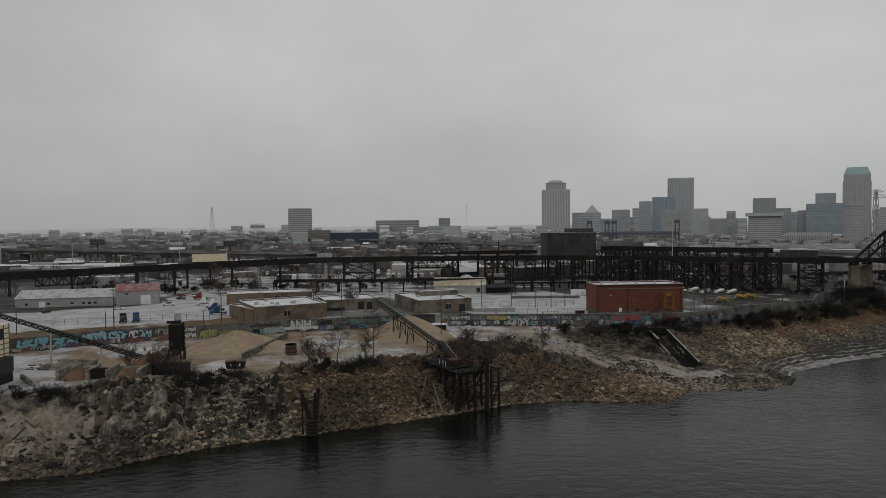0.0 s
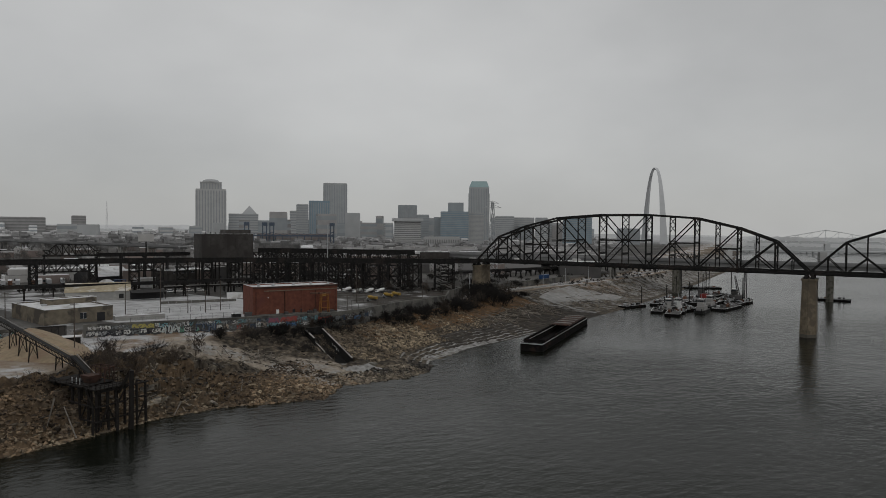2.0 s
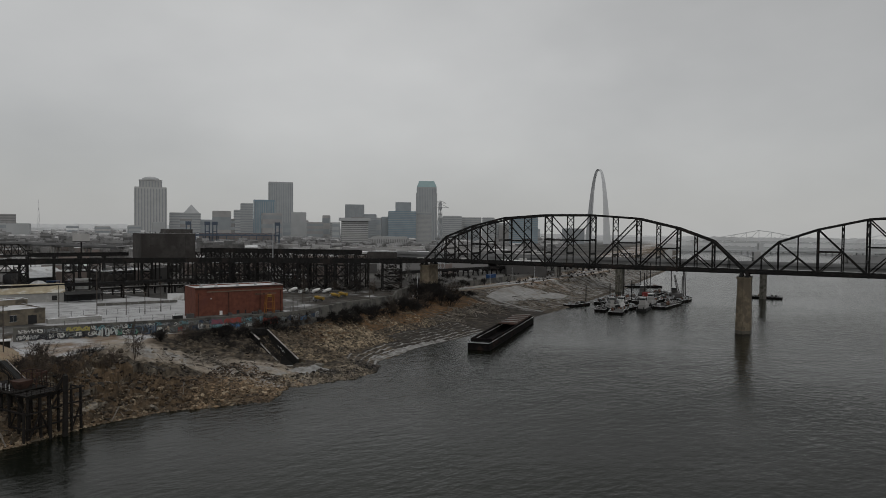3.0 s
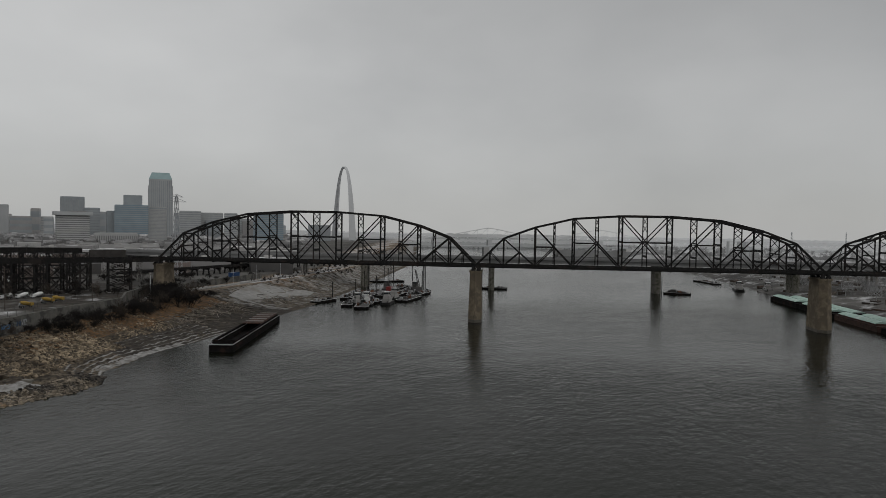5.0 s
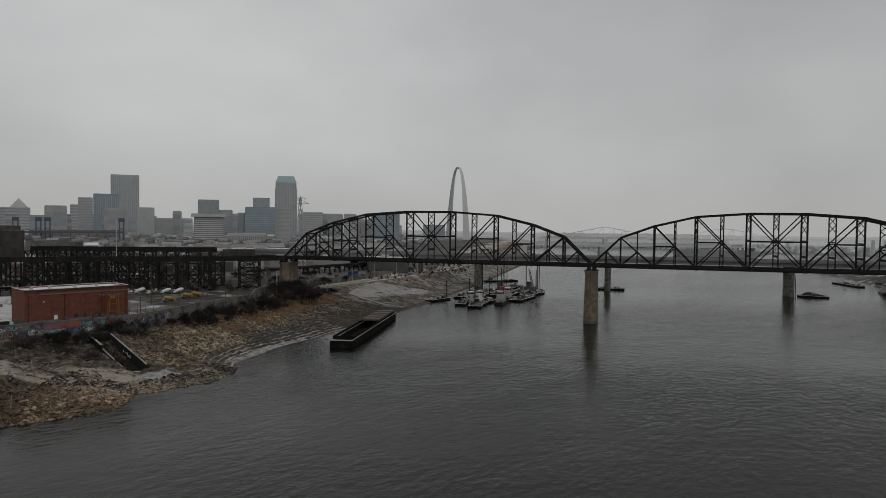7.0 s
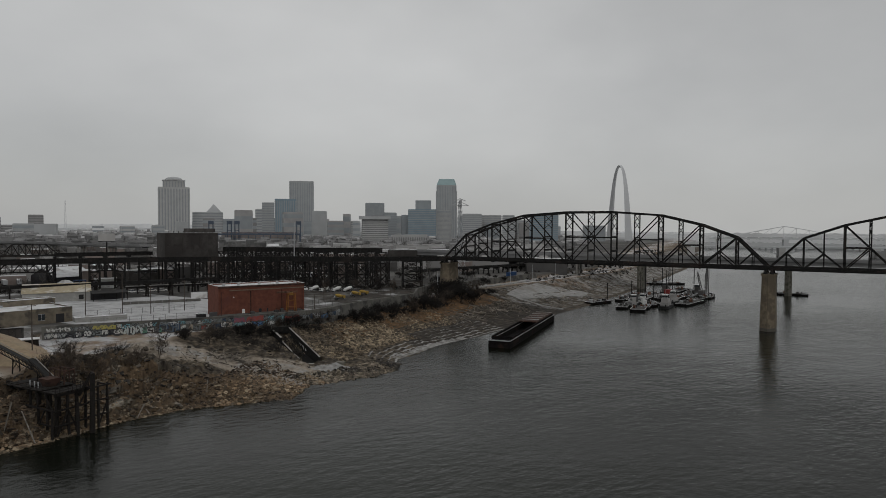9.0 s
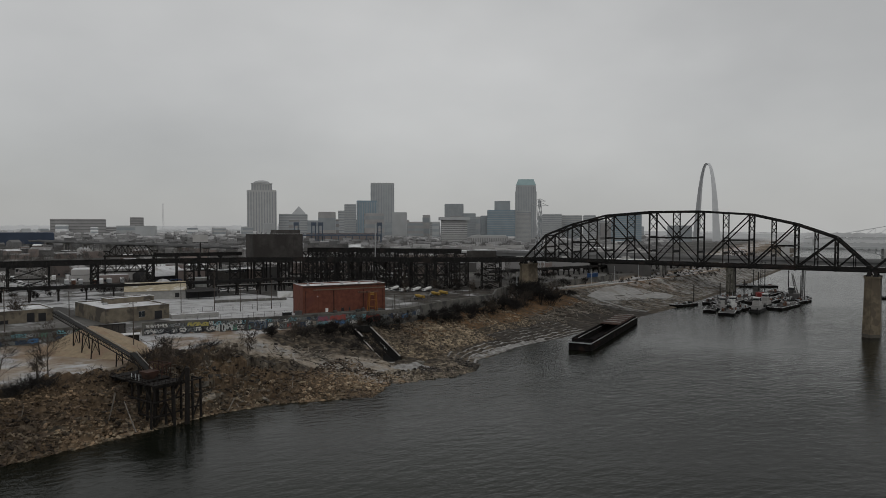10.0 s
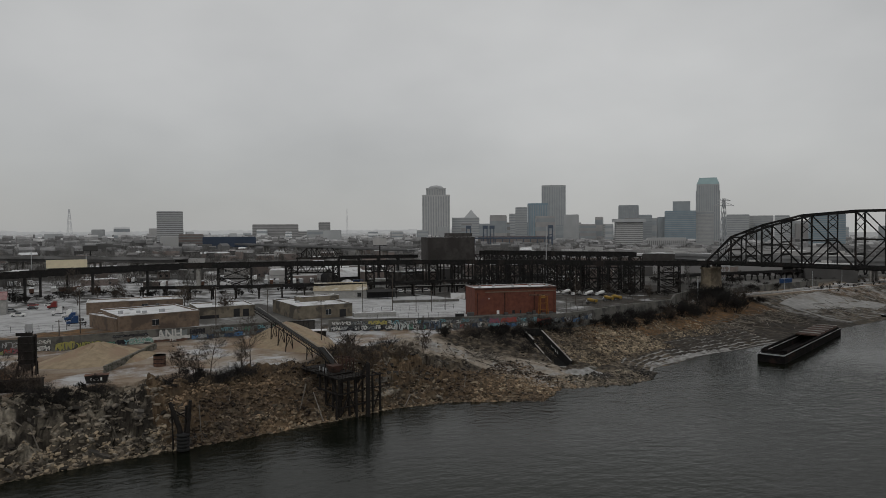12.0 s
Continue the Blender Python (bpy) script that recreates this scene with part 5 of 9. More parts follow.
arched_bridge((1130, 900), (1500, 560), 4, 20, 3, "distant blue-grey steel arch bridge with stone piers", "t_grey")
# the far truss is painted pale to imitate haze
trs = base("distant_truss_bridge", "distant cantilever truss bridge, haze-paled, beyond the arch bridge", "bridge", placed((1330, 1010), (1760, 560)))
part("deck", Mesh().box(0, -6, 30, 625, 6, 33), "haze_mid", trs)
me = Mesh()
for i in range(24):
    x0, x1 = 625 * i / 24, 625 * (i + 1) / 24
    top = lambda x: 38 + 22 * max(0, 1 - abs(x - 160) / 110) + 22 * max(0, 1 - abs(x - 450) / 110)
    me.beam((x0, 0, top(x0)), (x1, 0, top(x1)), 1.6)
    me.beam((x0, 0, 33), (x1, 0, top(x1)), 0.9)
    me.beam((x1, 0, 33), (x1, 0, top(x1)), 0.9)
part("truss", me, "haze_pale", trs)
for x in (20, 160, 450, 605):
    part("pier", Mesh().box(x - 5, -8, -2, x + 5, 8, 30), "haze_mid", trs)

# ---- the stainless arch ----
AX, AY = 1276.0, 1239.0
arch_m = Matrix.Translation((AX, AY, 0)) @ pose(0, 0, 0, 0, 0, 58.0)
me = Mesh()
n = 56
for i in range(n + 1):
    t = -1 + 2 * i / n
    x = t * 91.0
    # weighted catenary
    zc = 190.5 - 20.96 * (math.cosh(0.0329 * x) - 1)
    slope = -20.96 * 0.0329 * math.sinh(0.0329 * x)
    tang = Vector((1, 0, slope)).normalized()
    nrm = Vector((-tang.z, 0, tang.x))
    size = 18.5 - 12.3 * max(0, zc) / 192.0
    ctr = Vector((x, 0, 20 + zc))
    ring = [ctr - nrm * size * 0.58, ctr + nrm * size * 0.29 + Vector((0, size / 2, 0)), ctr + nrm * size * 0.29 - Vector((0, size / 2, 0))]
    me.v.extend([tuple(p) for p in ring])
    if i:
        o = 3 * (i - 1)
        for a in range(3):
            c = (a + 1) % 3
            me.f.append((o + a, o + c, o + 3 + c, o + 3 + a))
thing("monument_arch", me, "arch", "slender stainless-steel monumental arch rising from the riverfront", "monument", arch_m)

# ---- the downtown towers ----


def tower(name, label, x, y, w, d, top, wall, turn=0.0, bands=0, ribs=0, roof=None, z0=18.0, win="t_win", crown=0.0):
    """A tower block with window bands or upright ribs as real relief."""
    t = base(name, label, "tower", Matrix.Translation((x, y, z0)) @ pose(0, 0, 0, 0, 0, turn), "downtown towers")
    h = top - z0
    if wall in ("f_brick", "c_brick") and win == "t_win":
        win = "dull_win"
    part("wall", Mesh().box(-w / 2, -d / 2, -4, w / 2, d / 2, h), wall, t)
    for i in range(bands):
        z = h * (i + 0.35) / bands
        hh = h / bands * 0.45
        me = Mesh().box(-w / 2 - 0.15, -d / 2 - 0.15, z, w / 2 + 0.15, d / 2 + 0.15, z + hh)
        part("window_band", me, win, t)
    for i in range(ribs):
        xx = -w / 2 + w * (i + 0.5) / ribs
        me = Mesh().box(xx - w / ribs * 0.22, -d / 2 - 0.2, 2, xx + w / ribs * 0.22, d / 2 + 0.2, h - 4)
        part("window_strip", me, win, t)
    for i in range(ribs):
        yy = -d / 2 + d * (i + 0.5) / ribs
        me = Mesh().box(-w / 2 - 0.2, yy - d / ribs * 0.22, 2, w / 2 + 0.2, yy + d / ribs * 0.22, h - 4)
        part("window_strip", me, win, t)
    part("roof", Mesh().box(-w / 2 + 1, -d / 2 + 1, h, w / 2 - 1, d / 2 - 1, h + 1.5), roof or wall, t)
    return t


# the t_ colours of walls and windows have haze painted in
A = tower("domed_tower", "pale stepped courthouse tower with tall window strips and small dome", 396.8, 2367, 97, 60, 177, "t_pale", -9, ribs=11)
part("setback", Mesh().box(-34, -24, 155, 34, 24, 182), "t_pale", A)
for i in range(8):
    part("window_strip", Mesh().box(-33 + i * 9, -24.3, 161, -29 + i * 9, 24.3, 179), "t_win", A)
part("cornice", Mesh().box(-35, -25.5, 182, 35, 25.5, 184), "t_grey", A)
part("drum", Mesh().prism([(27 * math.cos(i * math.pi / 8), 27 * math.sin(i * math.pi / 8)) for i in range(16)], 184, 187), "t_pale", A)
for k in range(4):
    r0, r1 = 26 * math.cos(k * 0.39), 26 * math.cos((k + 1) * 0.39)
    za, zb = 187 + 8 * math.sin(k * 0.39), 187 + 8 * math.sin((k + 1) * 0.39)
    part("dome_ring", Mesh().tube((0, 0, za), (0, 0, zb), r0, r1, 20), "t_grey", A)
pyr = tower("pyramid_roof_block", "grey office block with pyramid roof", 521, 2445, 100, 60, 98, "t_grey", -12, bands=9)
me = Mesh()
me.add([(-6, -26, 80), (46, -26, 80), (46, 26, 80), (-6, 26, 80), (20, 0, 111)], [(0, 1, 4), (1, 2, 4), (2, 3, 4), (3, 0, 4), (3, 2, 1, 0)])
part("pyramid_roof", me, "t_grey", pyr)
tower("office_block", "low office block in haze-paled grey", 654, 2516, 112, 50, 72, "t_grey", -14, bands=7)
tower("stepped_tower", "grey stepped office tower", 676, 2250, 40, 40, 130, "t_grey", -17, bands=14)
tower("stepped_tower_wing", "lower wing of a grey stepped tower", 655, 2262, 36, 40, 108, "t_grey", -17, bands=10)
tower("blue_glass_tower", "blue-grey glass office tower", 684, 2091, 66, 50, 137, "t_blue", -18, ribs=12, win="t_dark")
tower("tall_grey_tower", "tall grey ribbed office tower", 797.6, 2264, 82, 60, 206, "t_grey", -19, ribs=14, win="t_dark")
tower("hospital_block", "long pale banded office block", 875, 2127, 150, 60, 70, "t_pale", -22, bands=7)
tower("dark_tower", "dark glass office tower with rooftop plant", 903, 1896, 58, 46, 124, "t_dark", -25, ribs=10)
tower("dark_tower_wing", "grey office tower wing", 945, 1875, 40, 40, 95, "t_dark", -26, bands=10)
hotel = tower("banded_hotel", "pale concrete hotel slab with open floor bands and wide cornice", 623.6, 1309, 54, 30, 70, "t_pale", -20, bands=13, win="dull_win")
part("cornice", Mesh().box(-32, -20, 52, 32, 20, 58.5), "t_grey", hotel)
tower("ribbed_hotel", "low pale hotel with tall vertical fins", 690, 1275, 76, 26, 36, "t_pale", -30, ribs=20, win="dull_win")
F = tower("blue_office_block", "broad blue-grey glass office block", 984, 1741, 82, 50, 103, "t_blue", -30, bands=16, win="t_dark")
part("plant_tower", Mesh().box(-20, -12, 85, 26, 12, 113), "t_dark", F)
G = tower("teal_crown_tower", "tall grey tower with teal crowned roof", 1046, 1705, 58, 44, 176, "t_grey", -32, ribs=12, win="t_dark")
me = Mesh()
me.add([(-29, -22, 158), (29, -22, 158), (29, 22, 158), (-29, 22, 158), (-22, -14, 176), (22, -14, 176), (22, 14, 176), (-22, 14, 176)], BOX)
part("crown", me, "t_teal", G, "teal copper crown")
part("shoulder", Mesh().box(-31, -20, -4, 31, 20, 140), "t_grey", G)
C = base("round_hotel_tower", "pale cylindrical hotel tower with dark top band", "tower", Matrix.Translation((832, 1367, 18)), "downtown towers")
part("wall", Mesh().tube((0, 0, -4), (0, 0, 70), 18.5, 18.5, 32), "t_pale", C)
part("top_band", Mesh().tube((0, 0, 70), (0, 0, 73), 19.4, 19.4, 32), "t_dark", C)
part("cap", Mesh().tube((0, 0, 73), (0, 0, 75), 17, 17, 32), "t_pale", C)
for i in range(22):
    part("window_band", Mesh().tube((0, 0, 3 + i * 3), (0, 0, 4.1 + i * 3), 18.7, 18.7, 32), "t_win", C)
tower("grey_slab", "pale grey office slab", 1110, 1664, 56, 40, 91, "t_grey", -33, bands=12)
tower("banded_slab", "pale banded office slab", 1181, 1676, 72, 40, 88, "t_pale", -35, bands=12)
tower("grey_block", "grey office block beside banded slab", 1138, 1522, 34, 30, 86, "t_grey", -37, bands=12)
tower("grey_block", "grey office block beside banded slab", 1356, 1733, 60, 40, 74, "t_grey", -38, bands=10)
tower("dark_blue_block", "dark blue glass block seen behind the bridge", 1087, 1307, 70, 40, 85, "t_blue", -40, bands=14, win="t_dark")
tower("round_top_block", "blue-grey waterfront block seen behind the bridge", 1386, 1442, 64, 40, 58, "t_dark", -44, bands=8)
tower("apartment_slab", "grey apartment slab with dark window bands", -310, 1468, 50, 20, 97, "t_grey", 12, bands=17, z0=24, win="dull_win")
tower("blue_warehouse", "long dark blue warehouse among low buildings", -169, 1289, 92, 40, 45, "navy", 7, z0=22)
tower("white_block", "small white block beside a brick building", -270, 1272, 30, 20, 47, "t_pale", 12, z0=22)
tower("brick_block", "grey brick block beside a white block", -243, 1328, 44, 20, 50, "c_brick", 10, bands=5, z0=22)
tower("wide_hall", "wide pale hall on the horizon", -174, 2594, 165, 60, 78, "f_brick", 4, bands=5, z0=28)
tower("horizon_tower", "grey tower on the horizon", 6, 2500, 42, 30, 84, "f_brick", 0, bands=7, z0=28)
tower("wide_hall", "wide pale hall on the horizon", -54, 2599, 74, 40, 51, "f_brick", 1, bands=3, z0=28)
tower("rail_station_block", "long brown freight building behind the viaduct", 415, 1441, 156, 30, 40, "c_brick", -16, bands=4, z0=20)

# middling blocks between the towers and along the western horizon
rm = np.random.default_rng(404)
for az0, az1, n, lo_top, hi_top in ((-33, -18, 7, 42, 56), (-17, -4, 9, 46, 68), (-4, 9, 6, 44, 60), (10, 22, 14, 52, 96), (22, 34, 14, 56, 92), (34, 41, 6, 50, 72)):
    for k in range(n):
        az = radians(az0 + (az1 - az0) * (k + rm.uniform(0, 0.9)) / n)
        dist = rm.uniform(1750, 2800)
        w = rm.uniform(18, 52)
        tower("mid_rise_block", "haze-greyed mid-rise city block with faint window rows", dist * math.sin(az), dist * math.cos(az), w, rm.uniform(24, 40), rm.uniform(lo_top, hi_top), str(rm.choice(["t_grey", "f_pale", "haze_pale"] if az0 < 5 else ["f_brick", "f_brick", "t_dark", "t_grey"])), -math.degrees(az) + rm.uniform(-10, 10), bands=int(rm.integers(0, 4)), z0=20, win="t_dark")

# ---- bare trees, brush and rocks ----


def twig_mesh(name, segments, mat, sides=3):
    """Many tapering twigs as one mesh; segments are (a, b, r0, r1)."""
    a = np.array([s[0] for s in segments], float)
    b = np.array([s[1] for s in segments], float)
    r0 = np.array([s[2] for s in segments])[:, None]
    r1 = np.array([s[3] for s in segments])[:, None]
    d = b - a
    d /= np.maximum(np.linalg.norm(d, axis=1, keepdims=True), 1e-6)
    ref = np.where(np.abs(d[:, 2:3]) > 0.9, np.array([[1.0, 0, 0]]), np.array([[0, 0, 1.0]]))
    s = np.cross(d, ref)
    s /= np.linalg.norm(s, axis=1, keepdims=True)
    t = np.cross(d, s)
    verts = []
    for p, r in ((a, r0), (b, r1)):
        for k in range(sides):
            c, q = math.cos(2 * math.pi * k / sides), math.sin(2 * math.pi * k / sides)
            verts.append(p + (s * c + t * q) * r)
    n = len(segments)
    v = np.stack(verts, 1).reshape(-1, 3)
    o = (np.arange(n) * 2 * sides)[:, None]
    f = [np.concatenate([o + k, o + (k + 1) % sides, o + sides + (k + 1) % sides, o + sides + k], 1) for k in range(sides)]
    me = bpy.data.meshes.new(name)
    me.from_pydata(v.tolist(), [], np.concatenate(f).tolist())
    me.materials.append(M[mat])
    return me


def grow(seed, tall, spread, levels=4, stems=1, thick=1.0):
    """Branches of a bare tree: limbs, then finer and finer twigs."""
    r = np.random.default_rng(seed)
    limbs, twigs = [], []

    def branch(p, d, ln, rad, level):
        q = p + d * ln
        (limbs if level < 3 else twigs).append((p, q, rad, rad * 0.62))
        if level >= levels:
            return
        for _ in range(r.integers(3, 5) if 0 < level < 3 else r.integers(4, 6)):
            k = r.uniform(0.45, 1.0)
            nd = d + r.normal(0, 0.42 * spread, 3)
            nd[2] += 0.12
            nd /= np.linalg.norm(nd)
            branch(p + d * ln * k, nd, ln * r.uniform(0.52, 0.75), rad * 0.5, level + 1)

    for _ in range(stems):
        d = np.array([r.normal(0, 0.1 + 0.25 * (stems > 1)), r.normal(0, 0.1 + 0.25 * (stems > 1)), 1.0])
        branch(np.zeros(3) + np.append(r.normal(0, 0.25 * (stems > 1), 2), -0.4), d / np.linalg.norm(d), tall * 0.38, 0.016 * tall * thick, 0)
    return limbs, twigs


def grow_leader(seed, tall, stems, reach):
    """Slim upright stems with rising side branches and a haze of fine twigs."""
    r = np.random.default_rng(seed)
    limbs, twigs = [], []

    def fork(p, d, ln, rad, level):
        q = p + d * ln
        (limbs if level == 0 else twigs).append((p, q, rad, rad * 0.55))
        if level == 3:
            return
        for k in np.linspace(0.3, 1.0, 5 if level < 2 else 4):
            e = d + r.normal(0, 0.5, 3)
            e[2] += 0.2
            fork(p + d * ln * k, e / np.linalg.norm(e), ln * r.uniform(0.45, 0.72), max(rad * 0.5, 0.009), level + 1)

    for s_ in range(stems):
        t_ = tall * (1.0 if s_ == 0 else r.uniform(0.55, 0.85))
        p = np.array([r.normal(0, 0.5), r.normal(0, 0.5), -0.4]) * (stems > 1)
        p[2] = -0.4
        d = np.array([r.normal(0, 0.05 + 0.1 * (s_ > 0)), r.normal(0, 0.05 + 0.1 * (s_ > 0)), 1.0])
        n, rad = 9, 0.0105 * t_
        for k in range(n):
            d = d + np.append(r.normal(0, 0.045, 2), 0)
            d /= np.linalg.norm(d)
            q = p + d * t_ / n
            r0, r1 = rad * (1 - k / n) + 0.02, rad * (1 - (k + 1) / n) + 0.02
            limbs.append((p, q, r0, r1))
            if k >= 2:
                for _ in range(3 if stems == 1 else 2):
                    a, rise = r.uniform(0, 6.283), r.uniform(0.5, 1.1)
                    e = np.array([math.cos(a), math.sin(a), rise])
                    fork(p + (q - p) * r.uniform(0, 1), e / np.linalg.norm(e), t_ * reach * (1.15 - k / n) * r.uniform(0.6, 1.1), r1 * 0.5, 0)
            p = q
    return limbs, twigs


def tree_model(seed, tall, reach, label, stems=1):
    limbs, twigs = grow_leader(seed, tall, stems, reach)
    t = base("bare_tree", label, "tree", Matrix.Translation((0, 0, 0)), "bare trees on the bank")
    part("trunk", twig_mesh("trunk", limbs, "bark", 6), None, t)
    part("crown", twig_mesh("crown", [(a, b, max(p, 0.016), max(q, 0.01)) for a, b, p, q in twigs], "bark"), None, t, "bare winter twigs")
    return t


def thicket_model(seed, tall, label):
    """A clump of thin leafless saplings."""
    limbs, twigs = grow(seed, tall, 0.62, 4, 9, 0.42)
    seg = []
    for i, (a, b, p, q) in enumerate(limbs + twigs):
        seg.append((a, b, max(p, 0.02), max(q, 0.012)))
    ob = new("thicket", twig_mesh("thicket", seg, "brush"))
    return tagged(ob, label, "thicket", "thickets on the bank")


def bush_model(seed, label):
    r = np.random.default_rng(seed)
    seg = []
    for _ in range(46):
        p = np.array([r.normal(0, 1.0), r.normal(0, 1.0), -0.3])
        d = np.array([r.normal(0, 0.8), r.normal(0, 0.8), 1.0])
        d /= np.linalg.norm(d)
        ln = r.uniform(0.8, 3.2)
        q = p + d * ln
        seg.append((p, q, 0.03, 0.018))
        for _ in range(7):
            k = r.uniform(0.3, 1)
            e = d + r.normal(0, 0.8, 3)
            e /= np.linalg.norm(e)
            seg.append((p + d * ln * k, p + d * ln * k + e * r.uniform(0.5, 1.3), 0.018, 0.01))
    ob = new("bush", twig_mesh("bush", seg, "brush"))
    return tagged(ob, label, "bush", "brush on the bank")


def along_bank(u, w):
    x, y = xy(u, w)
    return x, y, float(height(u, w))


TREES = [tree_model(11, 17.0, 0.36, "bare leafless tree with one slim trunk on the bank top"), tree_model(12, 14.5, 0.26, "bare leafless tree with several thin stems on the bank top", 4), tree_model(15, 11.0, 0.44, "small bare spreading tree beside the yard", 3)]
spots = [(-43.4, 218, 2, 0.95), (-35.3, 220.5, 0, 0.95), (-24.5, 234, 0, 1.0), (-27.2, 232, 1, 0.85), (-38.9, 218.6, 1, 0.75), (9, 233, 2, 1.2), (16, 238, 2, 1.1), (38.4, 262, 1, 0.95), (-86, 206, 2, 1.0), (-92, 214, 1, 0.8), (-79, 203, 2, 0.8), (29, 250, 2, 0.8), (-140, 420, 0, 1.3), (-115, 410, 2, 1.3), (-75, 392, 2, 1.3), (-48, 352, 2, 1.1), (60, 283, 2, 0.9), (-101, 214, 1, 0.9)]
rt = np.random.default_rng(29)
for k in range(8):  # along the viaduct
    spots.append((rt.uniform(-245, -140), rt.uniform(436, 464), k % 3, rt.uniform(0.7, 1.0)))
for k in range(6):
    spots.append((rt.uniform(120, 228), 470 - 0.36 * rt.uniform(120, 228) + rt.uniform(0, 10), 1 + k % 2, 0.7))
for k in range(7):  # saplings by the stone pier
    q = rt.uniform(0, 1)
    spots.append((178 + 78 * q + rt.normal(0, 3), 326 + 56 * q + rt.normal(0, 3), 1 + k % 2, rt.uniform(0.75, 1.2)))
for k in range(8):  # along the flood wall
    q = rt.uniform(0, 1)
    spots.append((70 + 70 * q, 292 + 20 * q, 1 + k % 2, rt.uniform(0.45, 0.6)))
for i, (x, y, k, s) in enumerate(spots):
    m = Matrix.Translation((x, y, ground_z(x, y) - 0.1)) @ pose(0, 0, 0, 0, 0, i * 77) @ Matrix.Diagonal((s, s, s, 1))
    if i in (0, 1, 3):  # the three models stand at their own places
        TREES[k].matrix_world = m
    else:
        c = copy_thing(TREES[k], m)
        c.matrix_world = m
BUSHES = [bush_model(s, "dense dark leafless brush on the river bank") for s in (21, 22, 23)]
bush_spots = []
for lo, hi, qa, qb, count in ((-16, 4, 0.78, 0.98, 14), (12, 40, 0.78, 1.0, 16), (56, 96, 0.80, 1.0, 18), (104, 130, 0.85, 1.05, 9), (134, 146, 0.85, 1.1, 6), (196, 214, 0.6, 0.85, 8), (-58, -8, 0.7, 1.02, 20), (186, 240, 0.72, 1.02, 9), (278, 400, 0.76, 1.05, 8), (395, 440, 0.85, 1.05, 5)):
    for _ in range(count):
        u = rng.uniform(lo, hi)
        q = rng.uniform(qa, qb)
        sh, cr = float(table(SHORE, u)), float(table(CREST, u))
        bush_spots.append((u, sh + (cr - sh) * q, rng.uniform(0.8, 1.6) * (1.25 if lo > 180 else 1.0)))
bush_spots = [b for b in bush_spots if not (-12 < xy(b[0], b[1])[0] < 15 and 208 < xy(b[0], b[1])[1] < 246)]
for i, (u, w, s) in enumerate(bush_spots):
    x, y, z = along_bank(u, w)
    m = Matrix.Translation((x, y, z - 0.1)) @ pose(0, 0, 0, 0, 0, rng.uniform(0, 360)) @ Matrix.Diagonal((s * 1.15, s * 1.15, s, 1))
    if i < 3:
        BUSHES[i].matrix_world = m
    else:
        copy_thing(BUSHES[i % 3], m).matrix_world = m


THICKETS = [thicket_model(s, h, "tall dark leafless thicket against the flood wall") for s, h in ((31, 8.5), (32, 7.0), (33, 10.0))]
thicket_spots = []
for ulo, uhi, wlo, whi, count, slo, shi in ((362, 406, -10, 4, 20, 0.9, 1.5), (318, 362, -12, -1, 16, 0.6, 1.1), (262, 318, -11, -2, 15, 0.4, 0.9), (270, 292, -12, -3, 7, 0.6, 1.0), (197, 216, -11, -3, 15, 0.45, 0.75), (224, 264, -5, 0, 9, 0.5, 0.9), (166, 182, -3, 3, 5, 0.4, 0.7), (402, 440, -10, 2, 7, 0.4, 0.7), (-58, -10, -6, 2, 10, 0.4, 0.7), (12, 40, -4, 1, 5, 0.35, 0.6), (60, 96, -3, 1, 6, 0.35, 0.6)):
    for _ in range(count):
        u = rng.uniform(ulo, uhi)
        thicket_spots.append((*xy(u, float(table(CREST, u)) + rng.uniform(wlo, whi)), rng.uniform(slo, shi)))
for xlo, xhi, ylo, yhi, count, slo, shi in ((186, 216, 392, 428, 13, 0.4, 0.75), (140, 186, 432, 450, 12, 0.4, 0.7), (256, 330, 425, 500, 26, 0.5, 1.0), (330, 420, 500, 560, 12, 0.5, 0.9), (-250, -90, 425, 475, 46, 0.5, 0.95), (-90, 40, 445, 490, 16, 0.4, 0.8)):
    for _ in range(count):
        thicket_spots.append((rng.uniform(xlo, xhi), rng.uniform(ylo, yhi), rng.uniform(slo, shi)))
for _ in range(5):
    thicket_spots.append((rng.uniform(226, 264), rng.uniform(364, 392), rng.uniform(1.1, 1.7)))
for i, (x, y, s) in enumerate(thicket_spots):
    m = Matrix.Translation((x, y, ground_z(x, y) - 0.2)) @ pose(0, 0, 0, 0, 0, rng.uniform(0, 360)) @ Matrix.Diagonal((s * 1.1, s * 1.1, s, 1))
    if i < 3:
        THICKETS[i].matrix_world = m
    else:
        copy_thing(THICKETS[i % 3], m).matrix_world = m


def rock_shape(seed, flat):
    r = np.random.default_rng(seed)
    bm = bmesh.new()
    for _ in range(13):
        p = r.normal(0, 1, 3)
        p /= np.linalg.norm(p)
        bm.verts.new((p[0] * r.uniform(0.7, 1.2), p[1] * r.uniform(0.6, 1.0), p[2] * flat))
    res = bmesh.ops.convex_hull(bm, input=bm.verts)
    bmesh.ops.delete(bm, geom=list({v for v in res["geom_interior"] if isinstance(v, bmesh.types.BMVert)}), context="VERTS")
    bm.verts.ensure_lookup_table()
    bm.verts.index_update()
    v = np.array([p.co[:] for p in bm.verts])
    f = [[q.index for q in face.verts] for face in bm.faces]
    bm.free()
    return v, f


